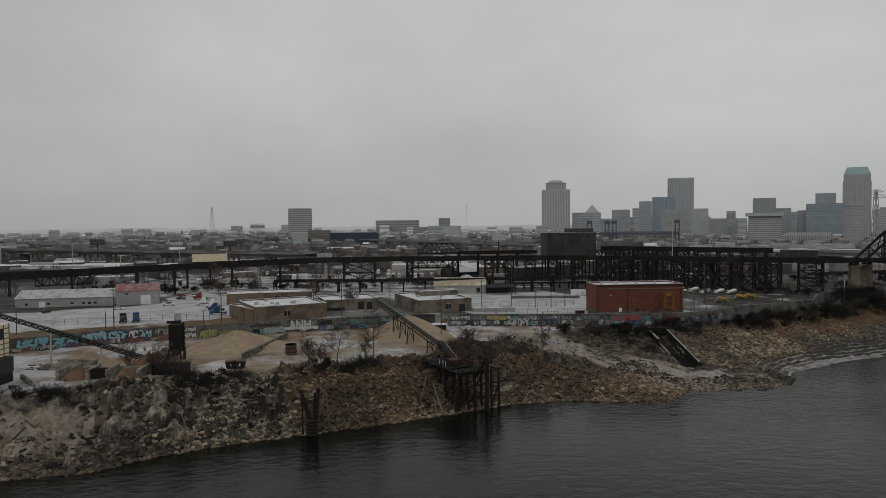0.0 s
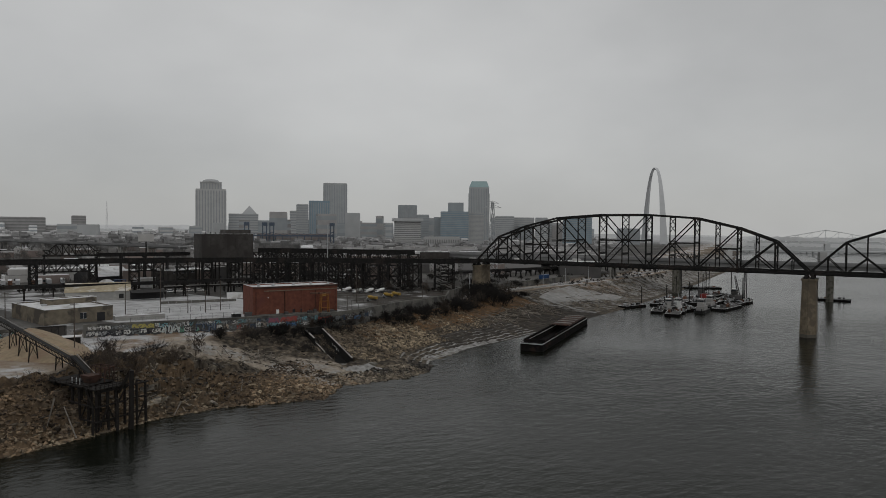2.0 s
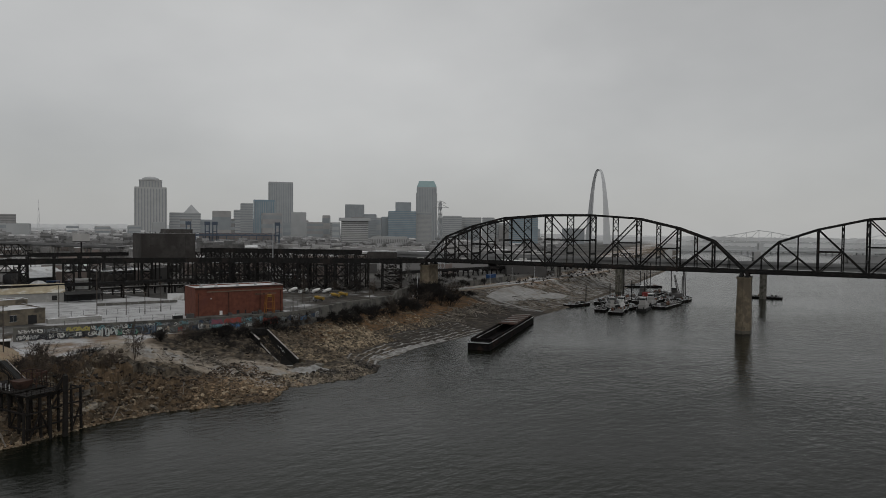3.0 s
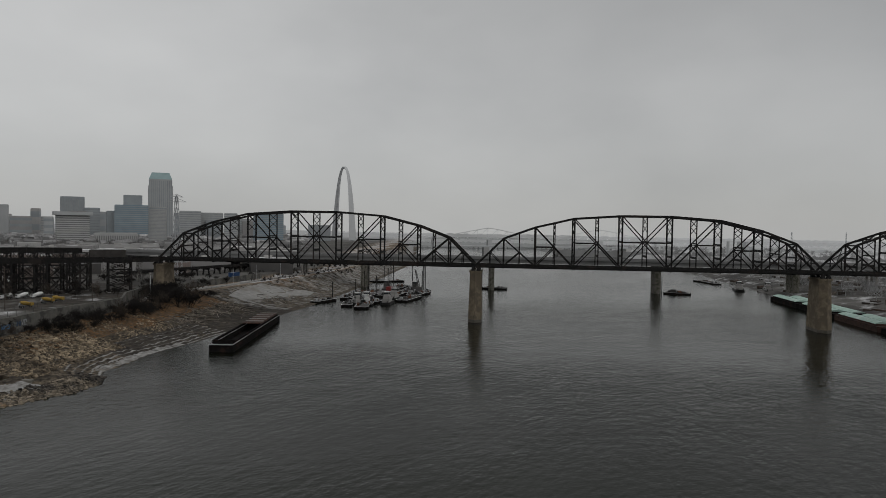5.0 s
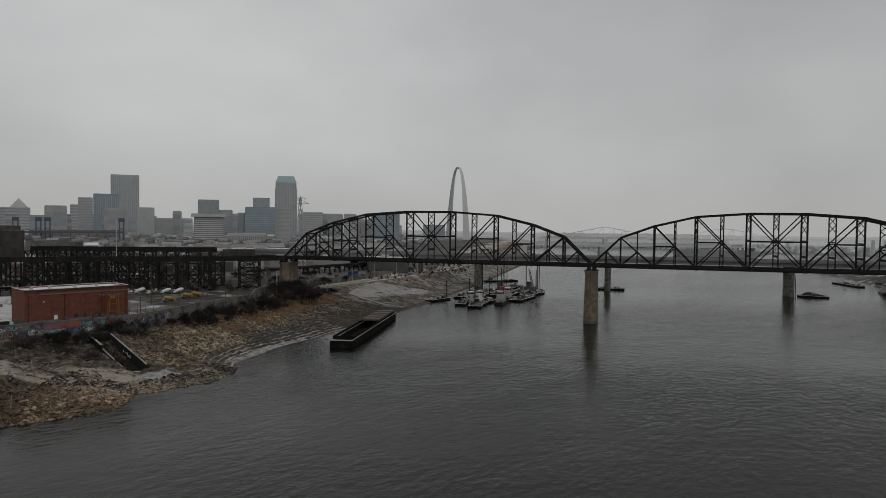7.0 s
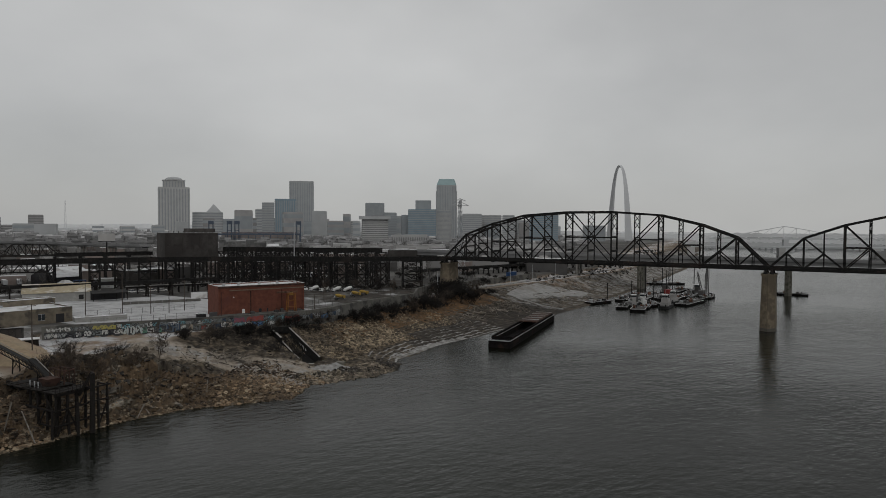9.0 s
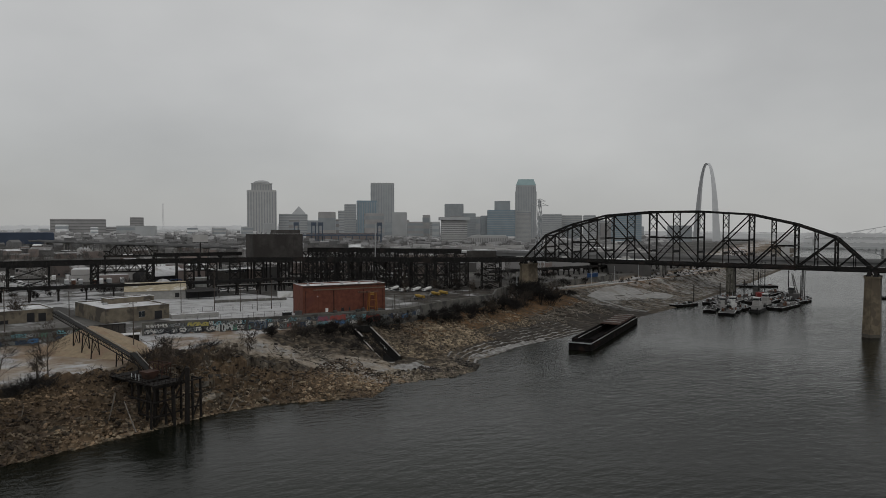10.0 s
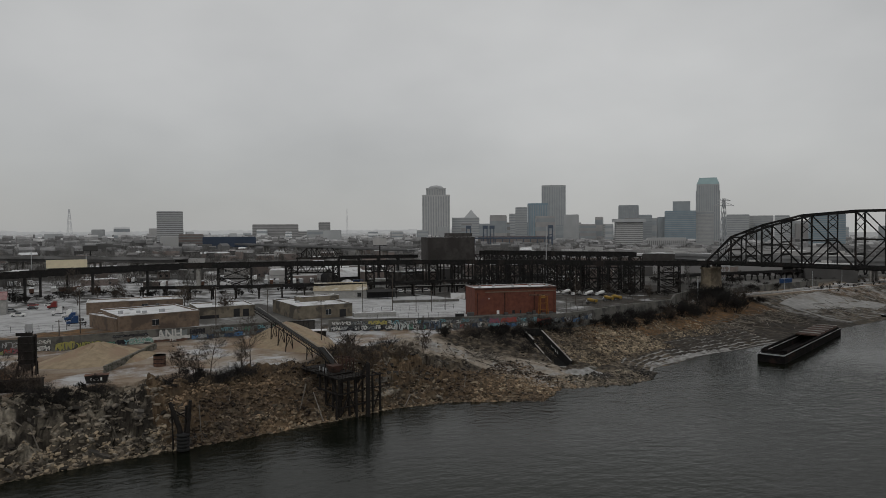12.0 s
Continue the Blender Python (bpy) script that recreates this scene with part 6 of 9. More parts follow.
def slab_shape(seed):
    """An angular quarry-like block with chipped corners."""
    r = np.random.default_rng(seed)
    bm = bmesh.new()
    a, b, c = r.uniform(0.9, 1.35), r.uniform(0.55, 0.9), r.uniform(0.25, 0.5)
    for sx in (-1, 1):
        for sy in (-1, 1):
            for sz in (-1, 1):
                p = np.array([sx * a * r.uniform(0.72, 1.0), sy * b * r.uniform(0.72, 1.0), sz * c * r.uniform(0.7, 1.0)])
                for axis in range(3):
                    if r.uniform() < 0.6:
                        e = p.copy()
                        e[axis] *= r.uniform(0.55, 0.9)
                        p[(axis + 1) % 3] *= 0.9
                        bm.verts.new(e)
                bm.verts.new(p)
    res = bmesh.ops.convex_hull(bm, input=bm.verts)
    bmesh.ops.delete(bm, geom=list({v for v in res["geom_interior"] if isinstance(v, bmesh.types.BMVert)}), context="VERTS")
    bm.verts.ensure_lookup_table()
    bm.verts.index_update()
    v = np.array([p.co[:] for p in bm.verts])
    f = [[q.index for q in face.verts] for face in bm.faces]
    bm.free()
    return v, f


ROCKS = [rock_shape(40 + i, (0.42, 0.62, 0.85)[i % 3]) for i in range(4)] + [slab_shape(140 + i) for i in range(7)]
ROCK_DATA = []
for v, f in ROCKS:
    me = bpy.data.meshes.new("rock")
    me.from_pydata(v.tolist(), [], f)
    me.materials.append(M["rock"])
    ROCK_DATA.append(me)


def island_rock(name, colour, stain, lo, hi):
    """Stone whose colour changes from block to block."""
    m = material(name, colour, 0.9, 0.35, 0.8, 0.4, 3.0, tint=stain, tint_at=0.52, tint_scale=0.05)
    nt = m.node_tree
    b = nt.nodes["Principled BSDF"]
    src = b.inputs["Base Color"].links[0].from_socket
    geo = nt.nodes.new("ShaderNodeNewGeometry")
    r = nt.nodes.new("ShaderNodeValToRGB")
    r.color_ramp.elements[0].position, r.color_ramp.elements[0].color = 0.0, (*lo, 1)
    r.color_ramp.elements[1].position, r.color_ramp.elements[1].color = 1.0, (*hi, 1)
    nt.links.new(geo.outputs["Random Per Island"], r.inputs["Fac"])
    mul = nt.nodes.new("ShaderNodeMix")
    mul.data_type, mul.blend_type = "RGBA", "MULTIPLY"
    mul.inputs[0].default_value = 1.0
    nt.links.new(src, mul.inputs[6])
    nt.links.new(r.outputs["Color"], mul.inputs[7])
    nt.links.new(mul.outputs[2], b.inputs["Base Color"])
    return m


M["rubble"] = island_rock("rubble_rock", (0.105, 0.091, 0.074), (0.034, 0.031, 0.029), (0.10, 0.10, 0.105), (3.2, 3.1, 2.9))
M["brown_rubble"] = island_rock("brown_rubble_rock", (0.172, 0.128, 0.087), (0.056, 0.043, 0.033), (0.2, 0.2, 0.2), (2.1, 2.0, 1.85))
M["pale_rubble"] = island_rock("pale_rubble_rock", (0.18, 0.147, 0.108), (0.082, 0.066, 0.05), (0.25, 0.25, 0.26), (2.3, 2.25, 2.1))


def scatter(name, count, ulo, uhi, qlo, qhi, smin, smax, label, seed, mat="rubble", power=2.0):
    """Loose stones joined into one heap."""
    r = np.random.default_rng(seed)
    u = r.uniform(ulo, uhi, count)
    q = r.uniform(qlo, qhi, count)
    sh, cr = table(SHORE, u), table(CREST, u)
    w = sh + (cr - sh) * q
    z = height(u, w)
    x, y = xy(u, w)
    s = smin + (smax - smin) * r.uniform(0, 1, count) ** power
    kind = np.where(s > 0.55, r.integers(4, len(ROCKS), count), r.integers(0, 6, count))
    tx, ty, tz = r.normal(0, 0.35, count), r.normal(0, 0.35, count), r.uniform(0, 6.283, count)
    V, F, k = [], [], 0
    for i in range(count):
        v, f = ROCKS[kind[i]]
        rot = np.array(Euler((tx[i], ty[i], tz[i])).to_matrix())
        V.append(v @ rot.T * s[i] + (x[i], y[i], z[i] - 0.05 * s[i]))
        F.extend([[j + k for j in face] for face in f])
        k += len(v)
    me = bpy.data.meshes.new(name)
    me.from_pydata(np.concatenate(V).tolist(), [], F)
    me.materials.append(M[mat])
    ob = new(name, me)
    ob.parent = ground
    return tagged(ob, label, kind="stuff")


scatter("cliff_rubble", 4200, -6, 56, 0.02, 0.95, 0.1, 1.05, "broken limestone blocks on a steep bank", 61, "rubble", 4.2)
scatter("cliff_rubble", 1500, -75, -6, 0.0, 0.5, 0.1, 0.8, "broken limestone blocks below a clay face", 68, "rubble", 3.6)
scatter("cliff_rubble", 1300, 102, 146, 0.1, 0.98, 0.12, 0.85, "broken dark limestone blocks on a steep bank", 66, "rubble", 3.6)
scatter("brown_rubble", 10500, 52, 106, 0.0, 0.86, 0.11, 0.78, "warm brown rubble on a steep bank", 67, "brown_rubble", 4.0)
scatter("shore_stones", 4200, -75, 175, -0.02, 0.34, 0.25, 0.85, "small stones along the waterline", 62, "pale_rubble")
scatter("rubble_slope", 6500, 212, 278, 0.3, 0.95, 0.2, 0.95, "pale brown rubble stones on a gentle slope", 63, "pale_rubble", 2.6)
scatter("brown_rubble", 2600, 102, 146, -0.01, 0.6, 0.12, 0.8, "warm brown rubble at the waterline", 71, "brown_rubble", 3.5)
scatter("spit_stones", 2300, 182, 230, -0.02, 0.2, 0.25, 0.8, "dark wet stones on a low spit", 64)
scatter("slope_debris", 450, 124, 200, 0.3, 0.9, 0.25, 1.0, "scattered stones on a clay slope", 65)
scatter("brown_rubble", 6200, 142, 188, -0.01, 0.5, 0.12, 0.72, "warm brown rubble at the waterline", 69, "brown_rubble", 3.5)
scatter("rubble_slope", 1600, 278, 330, 0.45, 0.95, 0.2, 0.7, "sparse pale stones in dry grass", 70, "pale_rubble")
r9 = np.random.default_rng(91)
for i in range(130):
    u = r9.uniform(-60, 58) if i % 3 else r9.uniform(100, 146)
    q = r9.uniform(0.08, 0.9)
    sh, cr = float(table(SHORE, u)), float(table(CREST, u))
    x, y, z = along_bank(u, sh + (cr - sh) * q)
    s = 0.8 + 1.7 * r9.uniform(0, 1) ** 2.2
    ob = new("boulder", ROCK_DATA[4 + i % 7])
    ob.parent = ground
    ob.matrix_basis = Matrix.Translation((x, y, z - 0.3 * s)) @ pose(0, 0, 0, r9.normal(20, 18), r9.normal(0, 18), r9.uniform(0, 360)) @ Matrix.Diagonal((s * 1.25, s, s * 0.7, 1))

# driftwood stranded along the bank
seg = []
rd = np.random.default_rng(17)
for lo, hi, qa, qb, count in ((318, 425, 0.2, 0.6, 60), (-60, 130, 0.05, 0.5, 26), (150, 200, 0.3, 0.7, 14), (455, 640, 0.15, 0.8, 70)):
    for _ in range(count):
        u, q = rd.uniform(lo, hi), rd.uniform(qa, qb)
        sh, cr = float(table(SHORE, u)), float(table(CREST, u))
        x, y, z = along_bank(u, sh + (cr - sh) * q)
        a, ln, rad = rd.uniform(0, 6.283), rd.uniform(2.5, 11), rd.uniform(0.1, 0.3)
        p = np.array([x, y, z + 0.25 + rd.uniform(0, 0.5)])
        e = np.array([x + ln * math.cos(a), y + ln * math.sin(a), 0])
        e[2] = ground_z(e[0], e[1]) + 0.25 + rd.uniform(0, 0.7)
        seg.append((p, e, rad, rad * 0.5))
# tangled logs where the river left them
for cu, cw, su, sw, count in ((347, 196, 9, 4, 60), (386, 206, 9, 4, 60), (404, 194, 8, 4, 44), (412, 209, 8, 4, 44), (329, 190, 7, 3, 14), (368, 201, 10, 4, 70), (396, 200, 8, 4, 55), (360, 191, 9, 3, 22), (420, 199, 6, 3, 14), (340, 206, 6, 3, 12), (176, 206, 5, 3, 60), (170, 212, 6, 3, 18), (465, 197, 7, 4, 34), (480, 191, 6, 3, 16), (34, 203, 6, 3, 10)):
    for _ in range(count):
        x, y = xy(rd.normal(cu, su), rd.normal(cw, sw))
        a, ln, rad = rd.normal(0.6, 0.9), rd.uniform(2, 8), rd.uniform(0.07, 0.24)
        e = np.array([x + ln * math.cos(a), y + ln * math.sin(a), 0])
        e[2] = ground_z(e[0], e[1]) + rd.uniform(0.1, 1.5)
        seg.append((np.array([x, y, ground_z(x, y) + rd.uniform(0.0, 0.7)]), e, rad, rad * 0.55))
M["driftlog"] = island_rock("stranded_wood", (0.17, 0.15, 0.13), (0.10, 0.088, 0.075), (0.3, 0.3, 0.3), (2.2, 2.2, 2.15))
drift = new("driftwood", twig_mesh("driftwood", seg, "driftlog", 5))
drift.parent = ground
tagged(drift, "bleached driftwood logs stranded on the bank", kind="stuff")

# ---- the sand yard ----


def heap(name, label, x, y, rx, ry, h, turn, mat="sand", seed=1):
    """A poured heap with a soft crest and slumped foot."""
    n, rings = 40, 12
    z0 = ground_z(x, y) - 0.4
    v, f = [(0, 0, h)], []
    r = np.random.default_rng(seed)
    ph = r.uniform(0, 6.28, 5)
    for k in range(1, rings + 1):
        q = k / rings
        for i in range(n):
            a = 2 * math.pi * i / n
            wob = 1 + 0.07 * math.sin(2 * a + ph[0]) + 0.05 * math.sin(3 * a + ph[1]) + 0.03 * math.sin(7 * a + ph[2])
            z = h * (1 - q) ** 1.05 * (1 + 0.09 * math.sin(5 * a + ph[3] + 3 * q) + 0.05 * math.sin(13 * a + ph[4] + 7 * q)) if q > 0.12 else h * (0.97 - q * 0.7)
            v.append((rx * q * wob * math.cos(a), ry * q * wob * math.sin(a), z if k < rings else -0.3))
    for i in range(n):
        f.append((0, 1 + i, 1 + (i + 1) % n))
        for k in range(rings - 1):
            o = 1 + k * n
            f.append((o + i, o + n + i, o + n + (i + 1) % n, o + (i + 1) % n))
    return thing(name, Mesh().add(v, f), mat, label, "heap", Matrix.Translation((x, y, z0 + 0.3)) @ pose(0, 0, 0, 0, 0, turn))


heap("sand_mound", "broad heap of tan sand in a river yard", -80, 259, 21, 17, 6.4, 60, seed=1)


def ridge_heap(name, label, p, q, hp, hq, left, right, mat):
    """A long poured ridge whose crest falls from p to q; left and right are its side slopes."""
    ln = math.hypot(q[0] - p[0], q[1] - p[1])
    ss, tt = np.meshgrid(np.linspace(-16, ln + 9, 44), np.linspace(-26, 26, 53), indexing="ij")
    crest = np.interp(ss, (-16, 0, ln, ln + 9), (hp - 9.5, hp, hq, -2.5))
    z = crest - np.abs(tt) * np.where(tt > 0, left, right)
    z = z - 0.35 * np.exp(-(tt / 1.6) ** 2) + wave(ss, tt, 0.05, 91) * 0.22
    d = np.array(((q[0] - p[0]) / ln, (q[1] - p[1]) / ln))
    x, y = p[0] + d[0] * ss - d[1] * tt, p[1] + d[1] * ss + d[0] * tt
    n, m = ss.shape
    zz = np.clip(z, -0.9, None) + 12.6
    ix = np.arange(n * m).reshape(n, m)
    f = np.stack([ix[:-1, :-1], ix[1:, :-1], ix[1:, 1:], ix[:-1, 1:]], -1).reshape(-1, 4)
    keep = (np.maximum.reduce([z.reshape(-1)[f[:, k]] for k in range(4)]) > -0.9)
    return thing(name, Mesh().add(np.stack([x, y, zz], -1).reshape(-1, 3).tolist(), f[keep].tolist()), mat, label, "heap")


ridge_heap("sand_mound", "long ridge of tan sand under a conveyor", (-15.5, 288), (1.0, 257), 8.3, 2.6, 0.46, 0.36, "sand")
M["rust_gravel"] = material("rust_gravel", (0.17, 0.095, 0.058), 0.95, 0.3, 1.2, 0.4, 4.0, tint=(0.12, 0.08, 0.055), tint_at=0.55, tint_scale=0.3)
heap("gravel_mound", "rust-brown gravel heap between retaining walls", -112.6, 206, 4.6, 5.2, 4.2, 0, "rust_gravel", seed=4)
heap("gravel_mound", "rust-brown gravel heap between retaining walls", -97.6, 206, 4.6, 5.0, 3.2, 0, "rust_gravel", seed=5)
heap("gravel_mound", "low tan stone heap behind stacked blocks", -121, 227.5, 13, 8, 4.6, 0, seed=6)
heap("gravel_mound", "low spread of tan sand in a yard", -106, 222, 12, 8, 3.0, 0, seed=16)
heap("gravel_mound", "brown gravel heap beside a conveyor foot", -95.5, 217, 8.5, 7, 5.6, 0, "rust_gravel", seed=17)
heap("gravel_mound", "small pinkish gravel heap near the flood wall", -98.5, 238, 7, 6, 3.8, 20, "brown", seed=7)


M["pale_block"] = material("pale_concrete_blocks", (0.27, 0.25, 0.215), 0.9, 0.25, 0.8, 0.3, tint=(0.14, 0.125, 0.10), tint_at=0.55, tint_scale=0.4, per_object=0.25)


def block_wall(p, q, courses, label, size=(1.8, 0.8, 0.8), pale=False):
    ln = math.hypot(q[0] - p[0], q[1] - p[1])
    w = base("block_wall", label, "retaining wall", placed(p, q))
    me = Mesh().box(0.03, -size[1] / 2, 0.02, size[0] - 0.03, size[1] / 2, size[2] - 0.02).data("block", M["pale_block"] if pale else M["mossy"])
    n = int(ln / size[0])
    for i in range(n):
        for c in range(courses):
            x = p[0] + (q[0] - p[0]) * i / n
            y = p[1] + (q[1] - p[1]) * i / n
            ob = part("block", me, None, w)
            ob.matrix_basis = Matrix.Translation((i * size[0] + (0.4 if c % 2 else 0), rng.normal(0, 0.04), ground_z(x, y) - 0.1 + c * size[2]))


block_wall((-70, 232), (-64.5, 277), 3, "grey stacked concrete block wall retaining sand")
for x in (-117.3, -108.2, -102.2, -92.8):
    block_wall((x, 202.4), (x - 0.6, 211.6), 4, "stacked pale concrete blocks of a gravel bay", pale=True)
block_wall((-117.5, 211.8), (-92.6, 211.8), 3, "stacked pale concrete blocks behind two gravel bays", pale=True)
block_wall((-126.5, 220.5), (-112.5, 219.5), 4, "stacked tan concrete blocks before a stone heap", pale=True)
for k, (x, y, a) in enumerate(((-133, 219.5, 20), (-131.5, 222, -15), (-129.5, 224.5, 40), (-134.5, 223, 70), (-128.5, 218.5, 5))):
    block_wall((x, y), (x + 3.8 * math.cos(math.radians(a)), y + 3.8 * math.sin(math.radians(a))), 1 + k % 3, "loose pile of concrete blocks in a yard", pale=True)
block_wall((-130, 206), (-121, 196), 2, "stacked grey concrete blocks by a road")


def conveyor(name, label, p, q, wide, posts, mat="timber", deep=1.3, stand=None):
    """A belt on a lattice boom with rollers, side rails and post trestles."""
    p, q = Vector(p), Vector(q)
    c = base(name, label, "conveyor")
    d = (q - p).normalized()
    side = d.cross(Vector((0, 0, 1))).normalized() * wide / 2
    up = side.cross(d).normalized()
    for k in (-1, 1):
        me = Mesh()
        me.beam(p + side * k, q + side * k, 0.25)
        me.beam(p + side * k - Vector((0, 0, deep)), q + side * k - Vector((0, 0, deep)), 0.25)
        n = max(3, int((q - p).length / 2.2))
        for i in range(n):
            a, b = p.lerp(q, i / n) + side * k, p.lerp(q, (i + 1) / n) + side * k
            me.beam(a, b - Vector((0, 0, deep)), 0.14)
        part("lattice_rail", me, mat, c)
    part("belt", Mesh().beam(p + Vector((0, 0, 0.25)), q + Vector((0, 0, 0.25)), wide * 0.8, 0.12), "rubber", c, "black rubber belt")
    if not stand:
        part("walkway_edge", Mesh().beam(p - side * 1.25 + Vector((0, 0, 0.5)), q - side * 1.25 + Vector((0, 0, 0.5)), 0.2, 0.12), "slush", c, "snow along the walkway edge")
    for t, w in posts:
        a = p.lerp(q, t)
        zf = ground_z(a.x, a.y)
        if stand:  # one slim mast
            part("post", Mesh().beam(Vector((a.x, a.y, zf - 0.4)), a - Vector((0, 0, deep)), 0.42), stand, c, "pale steel post")
            continue
        for k in (-1, 1):
            part("post", Mesh().beam(Vector((a.x, a.y, zf - 0.4)) + side * k * w, a + side * k - Vector((0, 0, 1.2)), 0.3), mat, c)
        me = Mesh()
        me.beam(Vector((a.x, a.y, zf + 1)) - side * w, a + side - Vector((0, 0, 1.4)), 0.16)
        me.beam(Vector((a.x, a.y, zf + 1)) + side * w, a - side - Vector((0, 0, 1.4)), 0.16)
        part("brace", me, mat, c)
    return c


conveyor("belt_conveyor", "long black belt conveyor sloping over a sand yard", (-152.1, 224.7, 31.2), (-86.9, 217.5, 13.6), 1.2, ((0.335, 0.6), (0.605, 0.6)), deep=0.95, stand="steelgrey")
conveyor("belt_conveyor", "black belt conveyor sloping down to a timber wharf", (-28.0, 292.0, 25.5), (-0.2, 233.0, 16.2), 1.7, ((0.3, 1.5), (0.42, 1.8), (0.54, 1.8), (0.82, 1.3)))
conveyor("wharf_conveyor", "short black conveyor over a timber wharf", (-1.2, 234.0, 17.8), (4.4, 220.5, 12.9), 1.6, ((0.4, 1.0),))

hop = base("hopper_plant", "tall cream-panelled hopper house with dark bins", "hopper", Matrix.Translation((-136.5, 199, ground_z(-136.5, 199))))
for x in (-4, 4):
    for y in (-3, 3):
        part("leg", Mesh().beam((x, y, -0.5), (x, y, 8), 0.6), "timber", hop)
part("bin", Mesh().box(-5, -4, 8, 5, 4, 17.5), "cream", hop)
for i in range(6):
    part("panel_rib", Mesh().box(-5.1, -4.12, 8.6 + i * 1.5, 5.1, -4.01, 8.85 + i * 1.5), "brown", hop)
    part("panel_rib", Mesh().box(5.01, -4.1, 8.6 + i * 1.5, 5.12, 4.1, 8.85 + i * 1.5), "brown", hop)
for i in range(4):
    part("upright_rib", Mesh().box(5.01, -4.0 + i * 2.6, 8.0, 5.2, -3.8 + i * 2.6, 17.5), "brown", hop)
part("opening", Mesh().box(5.0, -3.0, 13.4, 5.16, 1.2, 16.4), "black", hop, "dark opening high in the cream wall")
part("lower_shed", Mesh().box(-4.5, -5.5, 3.0, 6.0, 4.2, 7.6), "soot_brick", hop)
# a solid near-black block, not an open bay
part("truck_bay", Mesh().box(-4.8, -5.0, -0.2, 5.8, 4.0, 3.0), "dark", hop)
part("top_frame", Mesh().box(-2.5, -2, 17.5, 3.5, 2, 19.6), "timber", hop)

silo = base("storage_silo", "dark square steel silo on legs before a graffiti wall", "silo", Matrix.Translation((-92.7, 232.9, ground_z(-92.7, 232.9))) @ pose(0, 0, -0.3))
part("bin", Mesh().box(-2.0, -2.0, 4.2, 2.0, 2.0, 12.8), "timber", silo)
part("cone", Mesh().add([(-0.7, -0.7, 2.0), (0.7, -0.7, 2.0), (0.7, 0.7, 2.0), (-0.7, 0.7, 2.0), (-2.1, -2.1, 4.2), (2.1, -2.1, 4.2), (2.1, 2.1, 4.2), (-2.1, 2.1, 4.2)], BOX), "soot_brick", silo)
for x in (-2, 2):
    for y in (-2, 2):
        part("leg", Mesh().beam((x, y, -0.5), (x, y, 4.4), 0.4), "timber", silo)
for z in (5.5, 8, 10.5):
    part("band", Mesh().box(-2.28, -2.28, z, 2.28, 2.28, z + 0.25), "timber", silo)
part("rail", Mesh().box(-2.4, -2.4, 13.2, 2.4, -2.2, 14.2), "timber", silo)
part("ladder", Mesh().box(2.2, -0.3, 0, 2.5, 0.3, 13.4), "timber", silo)

for x, y, t, lab in ((-67.6, 217.5, 8, "dark dumpster with pale lettering at the bank edge"),):
    d = base("dumpster", lab, "dumpster", Matrix.Translation((x, y, ground_z(x, y))) @ pose(0, 0, 0, 0, 0, t))
    part("body", Mesh().add([(-2.7, -1.2, 0.2), (2.7, -1.2, 0.2), (2.7, 1.2, 0.2), (-2.7, 1.2, 0.2), (-3.2, -1.3, 2.4), (3.2, -1.3, 2.4), (3.2, 1.3, 2.4), (-3.2, 1.3, 2.4)], BOX), "black", d)
    part("rim", Mesh().box(-3.3, -1.4, 2.4, 3.3, 1.4, 2.6), "rust", d)
    for k in range(4):
        part("lettering_bar", Mesh().box(-1.6 + k * 0.9, -1.36, 0.9, -1.1 + k * 0.9, -1.3, 1.8), "white", d)
bin_ = base("steel_bin", "long black steel bin at the bank edge", "bin", Matrix.Translation((-86, 211, ground_z(-86, 211))) @ pose(0, 0, 0, 0, 0, 6))
part("body", Mesh().box(-5.5, -1.6, 0, 5.5, 1.6, 3.0), "timber", bin_)
part("rim", Mesh().box(-5.7, -1.8, 3.0, 5.7, 1.8, 3.25), "hull", bin_)
for k in range(7):
    part("rib", Mesh().box(-5.2 + k * 1.7, -1.75, 0.2, -4.95 + k * 1.7, -1.6, 3.0), "hull", bin_)
small_bin = base("steel_bin", "short black steel bin between two gravel bays", "bin", Matrix.Translation((-105.2, 205.5, ground_z(-105.2, 205.5))))
part("body", Mesh().box(-2.6, -1.5, 0, 2.6, 1.5, 2.6), "timber", small_bin)
part("rim", Mesh().box(-2.8, -1.7, 2.6, 2.8, 1.7, 2.8), "hull", small_bin)
plank_data = Mesh().box(-2.2, -0.18, 0, 2.2, 0.18, 0.25).data("plank", M["timber"])
rp = np.random.default_rng(64)
for k in range(16):
    x, y = rp.normal(-131, 3.5), rp.normal(221, 2.5)
    ob = tagged(new("plank", plank_data), "old dark plank lying in the yard", "plank", "loose planks")
    ob.matrix_world = Matrix.Translation((x, y, ground_z(x, y) + 0.05 + 0.2 * (k % 3))) @ pose(0, 0, 0, 0, 0, rp.uniform(0, 180)) @ Matrix.Diagonal((rp.uniform(0.4, 0.9), 1.0, 0.8, 1))
tank = base("rusty_tank", "rusty round tank standing in a yard", "tank", Matrix.Translation((-55, 241, ground_z(-55, 241))))
part("shell", Mesh().tube((0, 0, -0.2), (0, 0, 3.8), 2.0, 2.0, 18), "rust", tank)
for z in (1.0, 2.4, 3.6):
    part("hoop", Mesh().tube((0, 0, z), (0, 0, z + 0.2), 2.08, 2.08, 18), "steel", tank)
shed = base("yard_shed", "small dark timber shed by the flood wall", "shed", Matrix.Translation((-2, 290, ground_z(-2, 290))))
part("wall", Mesh().box(-3, -2, -0.3, 3, 2, 3.0), "timber", shed)
